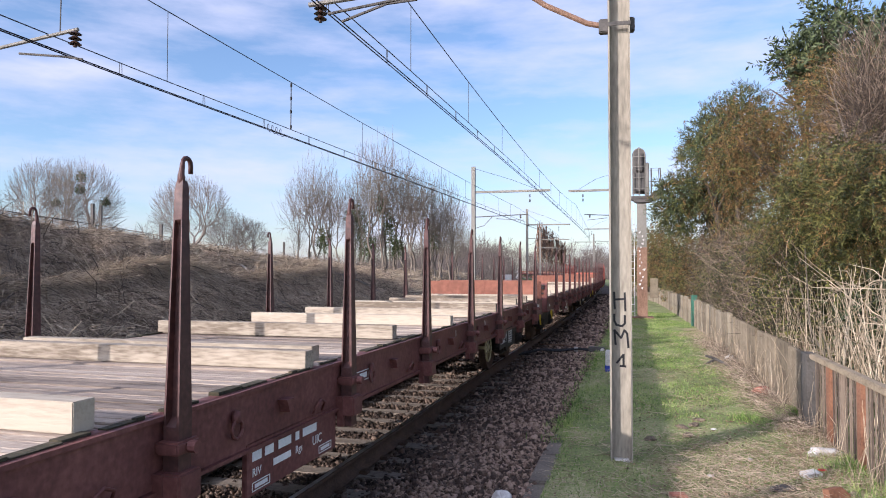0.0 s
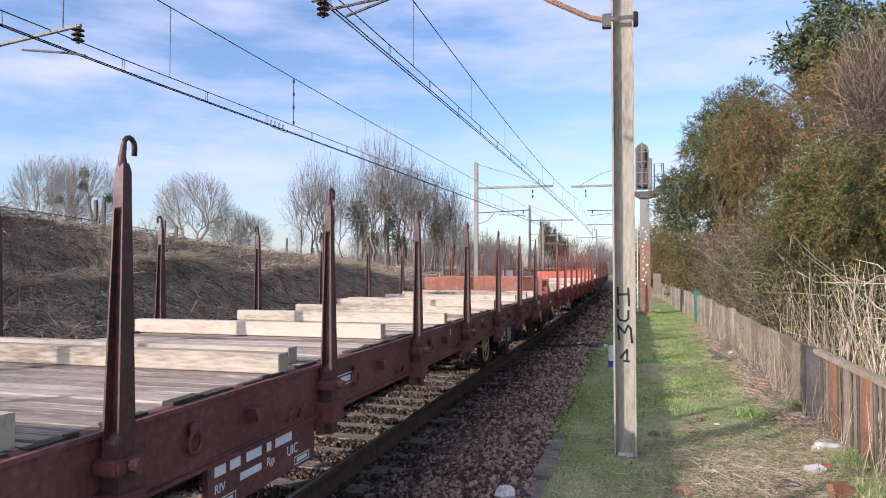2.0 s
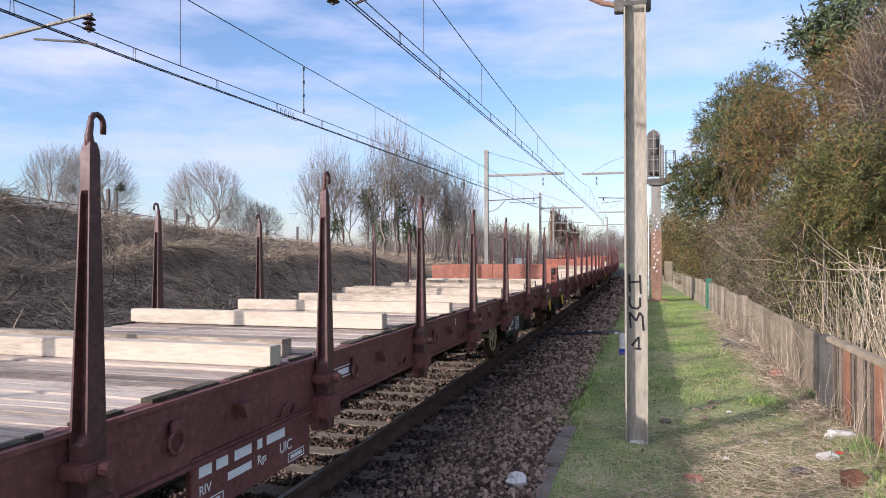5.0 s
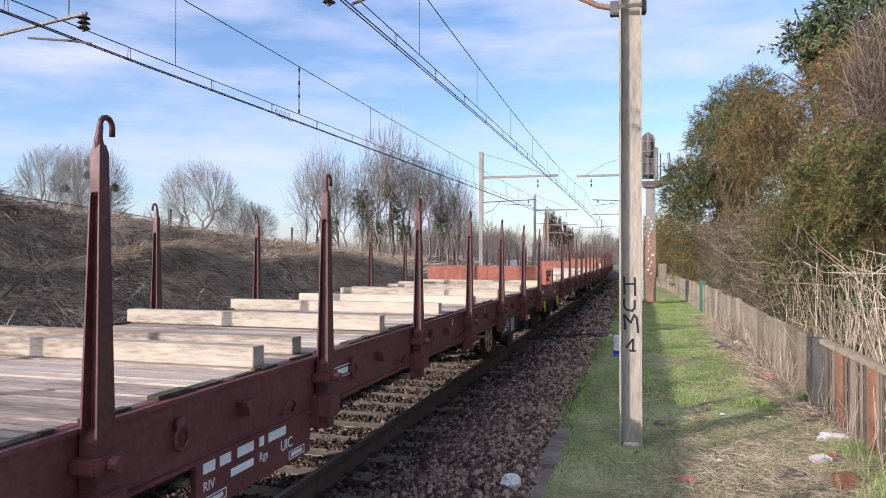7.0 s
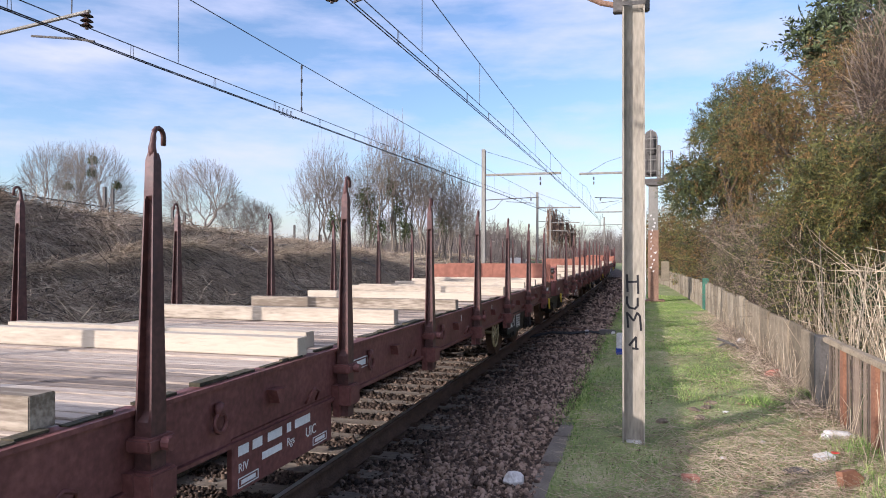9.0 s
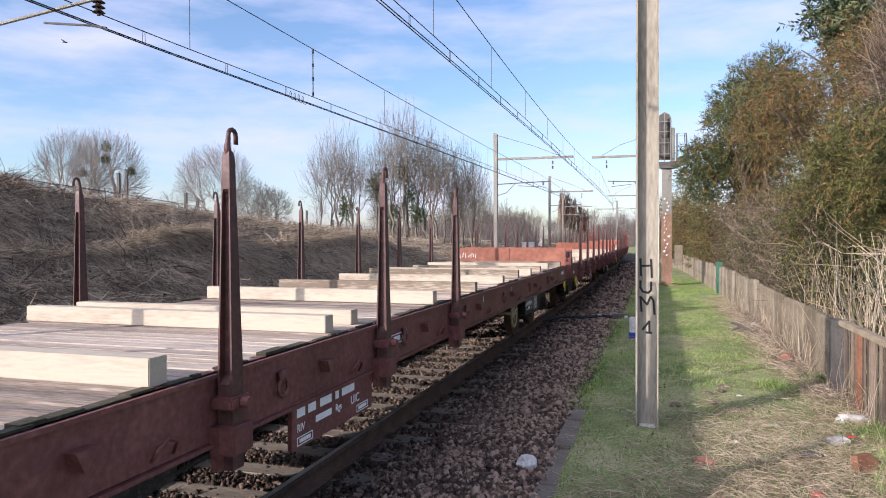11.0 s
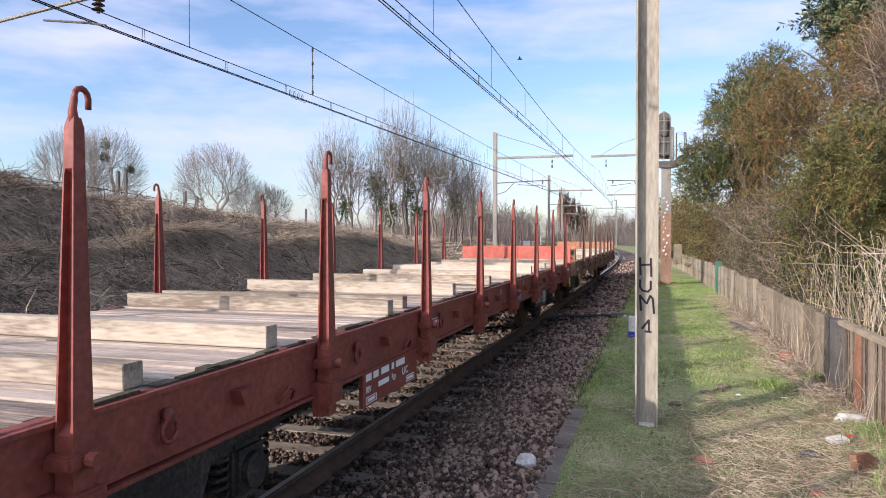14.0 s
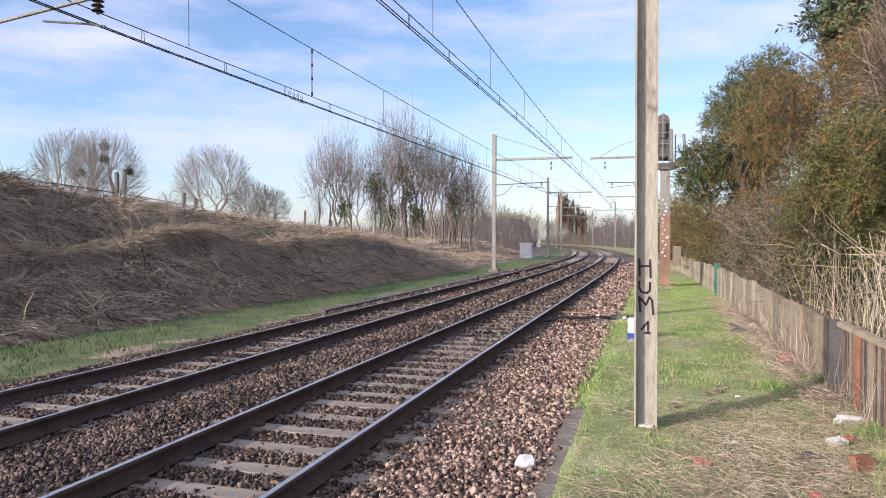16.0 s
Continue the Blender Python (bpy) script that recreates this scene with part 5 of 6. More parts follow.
    # bare bush and brambles over the fence
    rng = np.random.default_rng(17)
    n = 6000
    y = rng.uniform(12.5, 30, n)
    x = np.array([fence_line(v) for v in y]) + 0.25 + np.abs(rng.normal(0, 0.8, n))
    z = rng.uniform(0.1, 2.9, n) * np.clip(0.45 + (y - 10) / 10, 0.45, 1)
    way = unit(np.stack([rng.normal(-0.2, 0.6, n), rng.normal(0, 0.6, n), rng.normal(0.45, 0.6, n)], 1))
    sticks("bramble_thicket", np.stack([x, y, z], 1), way, rng.uniform(0.2, 0.75, n), rng.uniform(0.003, 0.008, n), rng.normal(0, 0.09, (n, 3)), M["bramble"], "bare tangled brambles behind the fence", "bramble")
    bush = thing("bush", "sparse bramble leaves among bare stems behind the fence", "bush", pose(3.2, 18, 0))
    leaf_sprays("leaves", bush, "", [(0, -3.5, 1.2, 0.7, 3.0, 1.0), (0.2, 3, 1.5, 0.8, 4.0, 1.5), (0.1, 8, 1.5, 0.8, 3.5, 1.6)], 9500, 6, (0.065, 0.034), 0.3, M["leaf_green"], 71, 0.1, 0.9)
    bm = bmesh.new()
    for k in range(14):
        yy = -6 + k
        tube(bm, [(0, yy, -0.1), (rng.normal(0, 0.2), yy + rng.normal(0, 0.3), 1.0), (rng.normal(0, 0.4), yy + rng.normal(0, 0.6), 2.2)], [0.02, 0.014, 0.006], 5)
    part("stem", bm, M["bark"], bush)
    # dead canes
    n = 560
    y = rng.uniform(6.4, 12.9, n)
    x = 2.45 + np.abs(rng.normal(0, 0.7, n))
    way = unit(np.stack([rng.normal(0, 0.2, n), rng.normal(0, 0.25, n), np.full(n, 1.0)], 1))
    cross = rng.uniform(size=n) < 0.45
    way[cross] = unit(np.stack([rng.normal(0, 0.5, cross.sum()), rng.normal(0, 1.0, cross.sum()), rng.uniform(0.0, 0.6, cross.sum())], 1))
    base = np.stack([x, y, np.where(cross, rng.uniform(0.5, 1.7, n), -0.1)], 1)
    base[cross, 0] += 0.35
    sticks("dead_canes", base, way, rng.uniform(1.1, 2.15, n) * np.where(cross, 0.5, 1), rng.uniform(0.004, 0.009, n), rng.normal(0, 0.05, (n, 3)), M["cane"], "thicket of tall dead tan canes behind the fence", "canes")
    # bare twiggy crown at the right
    n = 2600
    c = np.array([4.85, 15.8, 4.9])
    d = unit(rng.normal(size=(n, 3))) * np.array([0.9, 1.2, 1.75])
    p = c + d * rng.uniform(0.2, 1, (n, 1))
    way = unit(d * 0.5 + rng.normal(0, 0.5, (n, 3)) + np.array([0, 0, 0.5]))
    t = thing("tree", "grey bare twiggy tree behind the fence", "tree", group="trees behind the fence")
    sticks("crown", p, way, rng.uniform(0.3, 0.9, n), rng.uniform(0.003, 0.007, n), rng.normal(0, 0.06, (n, 3)), M["bramble"], "", "", parent=t)
    bm = bmesh.new()
    for k in range(7):
        e = c + np.array([rng.normal(0, 0.7), rng.normal(0, 0.7), rng.uniform(0.5, 2.2)])
        tube(bm, [(4.75 + 0.1 * k, 15.8, -0.1), (4.75 + rng.normal(0, 0.3), 15.8 + rng.normal(0, 0.3), 2.2), tuple(e)], [0.035, 0.018, 0.006], 6)
    part("trunk", bm, M["bark"], t)

    # bare trees beyond the bank
    def stand(s, off):
        p = on_line(s, off)
        return p.x, p.y, float(rise(s, off)) - 0.15

    left = dome_tree(3)
    other = dome_tree(8)
    spots = [(left, 50.5, -46.3, 0.84, 1.04, 20), (other, 51.5, -43.6, 0.86, 1.04, 100), (left, 54.0, -34.0, 0.86, 0.9, 200), (other, 56.0, -31.4, 0.56, 0.60, 10), (left, 58.0, -30.6, 0.5, 0.55, 140), (other, 52, -40.6, 0.4, 0.42, 60)]
    used = set()
    for tree, s, off, size, high, turn in spots:
        x, y, z = stand(s, off)
        m = pose(x, y, z, 0, 0, turn)
        if tree.name in used:
            tree = copy_thing(tree, m)
        else:
            used.add(tree.name)
            tree.matrix_basis = m
        tree.scale = (size, size, high)
    for s, off, z, r in ((51.2, -43.3, 10.1, 0.4), (51.2, -43.4, 9.0, 0.33), (52.0, -41.4, 7.9, 0.3), (50.8, -45.6, 7.8, 0.25)):
        p = on_line(s, off)
        ball = thing("mistletoe", "dark mistletoe ball in a bare tree crown", "mistletoe", pose(p.x, p.y, z), "mistletoe balls")
        leaf_sprays("leaves", ball, "", [(0, 0, 0, r, r, r * 1.1)], 160, 5, (0.12, 0.05), 0.25, M["ivy"], 90, 0.1, 1.0)
    tall = [bare_tree("tall", 20 + k, M["bark"], "tall slender bare tree in the grove", Matrix.Identity(4), "grove of bare trees") for k in range(4)]
    rnd = random.Random(6)
    used = set()
    spots = []
    for off, size in GROVE:
        s = 60.4 + (off + 27) * 0.27 + rnd.uniform(-1.0, 2.5)
        spots.append((tall[len(spots) % 4], s, off + rnd.uniform(-0.15, 0.15), 1.07 * size * rnd.uniform(0.95, 1.05), rnd.uniform(0, 360)))
    for tree, s, off, size, turn in spots:
        x, y, z = stand(s, off)
        m = pose(x, y, z, 0, 0, turn)
        if tree.name in used:
            tree = copy_thing(tree, m)
        else:
            used.add(tree.name)
            tree.matrix_basis = m
        tree.scale = (size, size, size)
    ivy = []
    for k, (f, z, r) in enumerate(((0.15, 3.2, 0.7), (0.35, 5.6, 0.9), (0.39, 4.0, 1.2), (0.44, 2.6, 1.0), (0.53, 6.6, 0.7), (0.58, 4.6, 0.8), (0.62, 2.8, 0.7), (0.87, 4.0, 0.9))):
        s, off = 60 + 6 * f, -26.3 + 13.2 * f
        x, y, zz = stand(s, off)
        t = thing("ivy", "dark ivy climbing a bare tree trunk", "ivy", pose(x, y, zz), "ivy clumps")
        leaf_sprays("leaves", t, "", [(0, 0, z, r * 0.75, r * 0.75, r * 1.5)], 210, 7, (0.13, 0.09), 0.55, M["ivy"], 80 + k, 0.3, 0.9)
        bm = bmesh.new()
        tube(bm, [(0, 0, 0), (0.1, 0, z * 0.5), (0, 0, z + r)], [0.09, 0.07, 0.03], 6)
        part("stem", bm, M["bark"], t)
    # scrub at the foot of the grove and the far woods round the bend
    bush = bare_tree("bush", 40, M["bark"], "low bare winter scrub on the bank", Matrix.Identity(4), "bare scrub")
    k = 0
    for k in range(28):
        if k < 10:
            s, off, size = 55 + rnd.uniform(0, 14), -28 + 15 * k / 10 + rnd.uniform(-1, 1), rnd.uniform(0.35, 0.7)
        else:
            s, off, size = rnd.uniform(20, 50), rnd.uniform(-20, -15.5), rnd.uniform(0.15, 0.4)
        x, y, z = stand(s, off)
        m = pose(x, y, z, 0, 0, rnd.uniform(0, 360))
        t = copy_thing(bush, m) if k else bush
        t.matrix_basis = m
        t.scale = (size, size, size)
    far = bare_tree("far", 31, M["bark_far"], "far bare tree in the woods round the bend", Matrix.Identity(4), "far woods", 0.02)
    k = 0
    for k in range(150):
        if k < 84:
            s, off, size = rnd.uniform(95, 190), rnd.uniform(-34, -11), rnd.uniform(0.5, 0.85)
        elif k < 125:
            s, off, size = rnd.uniform(120, 230), rnd.uniform(7, 26), rnd.uniform(0.6, 1.0)
        else:
            s, off, size = rnd.uniform(235, 300), rnd.uniform(-12, 30), rnd.uniform(0.9, 1.5)
        p = on_line(s, off)
        m = pose(p.x, p.y, float(rise(s, off)) - 0.3 if off < -8.6 else -0.3, 0, 0, rnd.uniform(0, 360))
        t = copy_thing(far, m) if k else far
        t.matrix_basis = m
        t.scale = (size * 1.1, size * 1.1, size)
    # the copper-brown poplars
    pop = bare_tree("column", 37, M["copper"], "tall copper-brown poplar far down the line", pose(-25.4, 201, -0.5), "far poplars", 0.05)
    pop.scale = (1.3, 1.3, 1.75)
    for dx, size in ((1.4, 1.65), (2.9, 1.5), (4.6, 1.3), (6.0, 1.15)):
        t = copy_thing(pop, pose(-25.4 + dx, 201 + dx, -0.5, 0, 0, 70 * dx))
        t.scale = (1.2, 1.2, size)
    # dense brush low in the distance
    rng = np.random.default_rng(23)
    n = 22000
    s = rng.uniform(85, 280, n)
    o = np.where(rng.uniform(size=n) < 0.6, rng.uniform(-36, -11, n), rng.uniform(8, 22, n))
    x, y = lines_np(s, o)
    z = np.where(o < -8.6, rise(s, o), -0.3)
    way = unit(np.stack([rng.normal(0, 0.5, n), rng.normal(0, 0.5, n), np.ones(n)], 1))
    sticks("far_brush", np.stack([x, y, z], 1), way, rng.uniform(0.8, 4.6, n) * np.where(s < 130, 0.75, np.where(o > 0, 1.7, 1.2)), rng.uniform(0.018, 0.042, n), rng.normal(0, 0.2, (n, 3)), M["bark_far"], "dense bare brush in the distance", "brush")


def build_bank_posts():
    # short fence and line posts along the top of the bank
    def post(s, off, h, w, label, wires=False):
        x, y = on_line(s, off).x, on_line(s, off).y
        bm = bmesh.new()
        box(bm, -w / 2, w / 2, -w / 2, w / 2, -0.2, h, 0.01)
        single("post", bm, M["mast_dark"], label, "post", "posts on the bank", at=pose(x, y, float(rise(s, off)), 0, 0, 10))

    for s, off, h, w in ((24.5, -18.8, 1.75, 0.13), (24.7, -18.55, 1.7, 0.1), (33.5, -24.9, 1.75, 0.14), (20.0, -19.4, 0.9, 0.09), (20.0, -19.2, 0.9, 0.07), (52, -34.5, 3.6, 0.22), (54.5, -25.3, 2.6, 0.16), (44, -30, 3.2, 0.2), (58, -27, 2.2, 0.16), (59, -24.8, 2.0, 0.14)):
        post(s, off, h, w, "dark steel post on top of the bank")
    for s0, s1, off, h in ((14, 24.6, -18.7, 0.85), (24.6, 33.5, -21, 1.2), (33, 60, -25, 1.1)):
        bm = bmesh.new()
        tube(bm, [on_line(s, off, float(rise(s, off)) + h) for s in np.linspace(s0, s1, 8)], 0.02, 4)
        for s in np.linspace(s0, s1, 5):
            p = on_line(s, off, float(rise(s, off)))
            tube(bm, [p - Vector((0, 0, 0.2)), p + Vector((0, 0, h))], 0.025, 4)
        single("railing", bm, M["mast_dark"], "thin steel railing on top of the bank", "railing")


def build_litter():
    rng = random.Random(2)

    def lump(name, label, category, x, y, sx, sy, sz, material, z=-0.055, turn=0):
        bm = bmesh.new()
        bmesh.ops.create_icosphere(bm, subdivisions=2, radius=1.0)
        r = random.Random(name + str(x))
        for v in bm.verts:
            v.co = Vector((v.co.x * sx, v.co.y * sy, max(v.co.z, -0.4) * sz)) * (1 + r.uniform(-0.18, 0.18))
        return single(name, bm, M[material], label, category, at=pose(x, y, z + sz * 0.4, 0, 0, turn))

    lump("white_rock", "pale broken stone lying on the ballast", "stone", -1.05, 5.95, 0.095, 0.065, 0.07, "litter", -0.115, 25)
    bm = bmesh.new()
    box(bm, -0.07, 0.07, -0.045, 0.045, 0, 0.05, 0.008)
    single("brick", bm, M["brick"], "broken red brick in the grass", "brick", at=pose(0.41, 6.24, -0.055, 3, 2, 15))
    bm = bmesh.new()
    tube(bm, [(-0.16, 0, 0), (-0.1, 0, 0), (0.08, 0, 0), (0.12, 0, 0), (0.17, 0, 0)], [0.036, 0.042, 0.042, 0.02, 0.018], 12)
    single("bottle", bm, M["litter"], "crushed white plastic bottle by the fence", "bottle", at=pose(2.0, 8.1, -0.015, 0, 4, 15), smooth=True)
    lump("paper_wad", "crumpled white paper by the fence", "litter", 1.86, 8.05, 0.07, 0.05, 0.045, "litter", turn=40)
    bm = bmesh.new()
    box(bm, -0.09, 0.09, -0.06, 0.06, 0, 0.045, 0.012)
    single("food_package", bm, M["grey_box"], "crushed grey and white package", "package", at=pose(1.65, 7.23, -0.05, 8, -5, 30))
    bm = bmesh.new()
    box(bm, -0.03, 0.03, -0.02, 0.02, 0, 0.012)
    single("red_wrapper", bm, M["red"], "small red wrapper in the straw", "wrapper", at=pose(1.76, 7.28, -0.0, 0, 0, 10))
    lump("yellow_bag", "yellowed plastic bag in the grass", "bag", 1.73, 8.18, 0.09, 0.06, 0.025, "brass", turn=10)
    bm = bmesh.new()
    prism(bm, [(-0.09, 0), (0.08, 0), (0.11, 0.10), (0.02, 0.16), (-0.11, 0.13)], 1, -0.035, 0.035)
    single("rusty_scrap", bm, M["rust_plate"], "bent rusty sheet of scrap", "scrap metal", at=pose(1.66, 6.4, -0.06, -12, 8, 30))
    lump("plastic_disc", "red plastic disc lying in the straw", "litter", 1.17, 5.7, 0.06, 0.05, 0.025, "red")
    lump("blue_bag", "pale blue plastic bag at the fence foot", "bag", 2.08, 16.1, 0.12, 0.1, 0.09, "grey_box", turn=30)
    lump("dark_clod", "dark damp clod of earth", "clod", 1.32, 6.74, 0.13, 0.07, 0.03, "mast_dark", turn=20)
    lump("rubble", "reddish rubble by the fence", "rubble", 2.0, 11.9, 0.14, 0.12, 0.09, "brick", turn=20)
    for k, (x, y) in enumerate(((0.99, 9.03), (1.79, 8.88), (1.2, 7.7), (0.75, 7.0), (1.9, 9.4))):
        lump("paper_scrap", "small white paper scrap in the grass", "litter", x, y, 0.035, 0.025, 0.018, "litter", turn=50 * k)
    bm = bmesh.new()
    tube(bm, [(-0.25, 0, 0.2), (-0.1, 0.02, 0.16), (0.05, 0, 0.1), (0.3, -0.05, 0.0)], [0.025, 0.03, 0.03, 0.035], 6)
    tube(bm, [(-0.05, 0, 0.14), (-0.2, 0.1, 0.06), (-0.3, 0.12, 0.0)], [0.025, 0.02, 0.015], 6)
    single("broken_branch", bm, M["mast_dark"], "dark broken branch lying in the grass", "branch", at=pose(1.72, 15.0, -0.05, 0, 0, -20))
    for k in range(5):
        x, y = rng.uniform(0.2, 0.9), rng.uniform(8.2, 9.6)
        lump("dark_clod", "dark damp clod of earth", "clod", x, y, 0.09, 0.06, 0.03, "soil", turn=33 * k)


# ---- flat wagons ----
STAKES = [-6.986 + 1.996 * k for k in range(8)]
BEAMS = [7.78, 6.5, 5.5, 4.02, 3.3, 1.85, 0.25, -1.4, -3.0, -3.45, -5.4, -6.4, -7.8]
WIDE, DECK, HALF = 1.39, 1.21, 8.55


def letters(text, size, material, name, parent, at, label=""):
    cu = bpy.data.curves.new(name, "FONT")
    cu.body, cu.size, cu.extrude, cu.align_x = text, size, 0.001, "LEFT"
    ob = new(name, cu)
    dg = bpy.context.evaluated_depsgraph_get()
    me = bpy.data.meshes.new_from_object(ob.evaluated_get(dg))
    bpy.data.objects.remove(ob)
    bpy.data.curves.remove(cu)
    me.materials.clear()
    me.materials.append(material)
    return part(name, me, None, parent, label, at)


CACHE = {}


def kept(key, make):
    if key not in CACHE:
        CACHE[key] = make()
    return CACHE[key]


def stake_mesh(paint):
    """A tapered I-section post, closed to a square block at the head."""
    bm = bmesh.new()
    shape = [(-0.050, -0.062), (0.050, -0.062), (0.050, -0.047), (0.007, -0.042), (0.007, 0.042), (0.050, 0.047), (0.050, 0.062), (-0.050, 0.062), (-0.050, 0.047), (-0.007, 0.042), (-0.007, -0.042), (-0.050, -0.047)]
    full = [(-0.050, -0.062), (0.050, -0.062), (0.050, -0.045), (0.050, -0.035), (0.050, 0.035), (0.050, 0.045), (0.050, 0.062), (-0.050, 0.062), (-0.050, 0.045), (-0.050, 0.035), (-0.050, -0.035), (-0.050, -0.045)]
    rings = []
    for z, k, outline in ((-0.06, 1.0, full), (0.36, 1.0, full), (0.40, 1.0, shape), (1.29, 0.58, shape), (1.31, 0.57, full), (1.46, 0.52, full), (1.495, 0.36, full)):
        rings.append([bm.verts.new((-y * k * 0.66, x * k * 0.95, z)) for x, y in outline])
    for r, q in zip(rings, rings[1:]):
        for i in range(12):
            bm.faces.new((r[i], r[(i + 1) % 12], q[(i + 1) % 12], q[i]))
    bm.faces.new(rings[0][::-1]), bm.faces.new(rings[-1])
    bmesh.ops.recalc_face_normals(bm, faces=bm.faces)
    return finish("stake", bm, paint)


def hook_mesh(paint):
    bm = bmesh.new()
    pts = [(0, 0.0, 1.46), (0, -0.008, 1.52), (0, 0.0, 1.56)] + [(0, 0.032 - 0.032 * math.cos(k * math.pi / 6), 1.572 + 0.034 * math.sin(k * math.pi / 6)) for k in range(7)] + [(0, 0.064, 1.535)]
    tube(bm, pts, [0.021, 0.016, 0.0125] + [0.0115] * 8, 8)
    return finish("hook", bm, paint, True)


def bogie(parent, y):
    b = part("bogie", kept("bogie", bogie_frame), None, parent, "dark two-axle bogie", pose(0, y, 0))
    for ya in (-0.9, 0.9):
        for x in (-0.7525, 0.7525):
            part("wheel", kept("wheel", wheel), None, b, at=pose(x, ya, 0.46))
        part("axle", kept("axle", axle), None, b, at=pose(0, ya, 0.46))
        for x in (-1.0, 1.0):
            part("axle_box", kept("axle_box", axle_box), None, b, at=pose(x, ya, 0.46))
            for dy in (-0.22, 0.22):
                part("spring", kept("spring", spring), None, b, at=pose(x, ya + dy, 0.36))


def bogie_frame():
    bm = bmesh.new()
    for x in (-1.0, 1.0):
        prism(bm, [(-1.3, 0.62), (-1.3, 0.74), (-0.5, 0.76), (0.5, 0.76), (1.3, 0.74), (1.3, 0.62), (0.55, 0.58), (0.45, 0.36), (-0.45, 0.36), (-0.55, 0.58)], 0, x - 0.06, x + 0.06)
    box(bm, -1.0, 1.0, -0.2, 0.2, 0.5, 0.76)
    return finish("bogie", bm, M["gear"])


def wheel():
    bm = bmesh.new()
    rod(bm, (-0.065, 0, 0), (0.065, 0, 0), 0.46, 0.46, 28)
    rod(bm, (-0.09, 0, 0), (0.09, 0, 0), 0.12, 0.12, 14)
    return finish("wheel", bm, M["rail_side"])


def axle():
    bm = bmesh.new()
    rod(bm, (-0.98, 0, 0), (0.98, 0, 0), 0.085, 0.085, 10)
    return finish("axle", bm, M["gear"])


def axle_box():
    bm = bmesh.new()
    box(bm, -0.1, 0.1, -0.16, 0.16, -0.15, 0.17, 0.03)
    rod(bm, (-0.14, 0, 0), (0.14, 0, 0), 0.11, 0.11, 14)
    return finish("axle_box", bm, M["gear"])


def spring():
    bm = bmesh.new()
    pts = [(0.07 * math.cos(k * 0.9), 0.07 * math.sin(k * 0.9), k * 0.26 / 34) for k in range(35)]
    tube(bm, pts, 0.013, 4)
    return finish("spring", bm, M["gear"])


def ring():
    bm = bmesh.new()
    pts = [(0, 0.05 * math.sin(k * math.pi / 6), -0.05 - 0.05 * math.cos(k * math.pi / 6)) for k in range(12)]
    tube(bm, pts + pts[:1], 0.011, 6)
    box(bm, -0.02, 0.01, -0.03, 0.03, -0.02, 0.05, 0.006)
    return bm


def bracket():
    bm = bmesh.new()
    prism(bm, [(-0.06, 0.03), (0.06, 0.03), (0.02, -0.05), (-0.02, -0.05)], 0, -0.04, 0.03)
    return bm


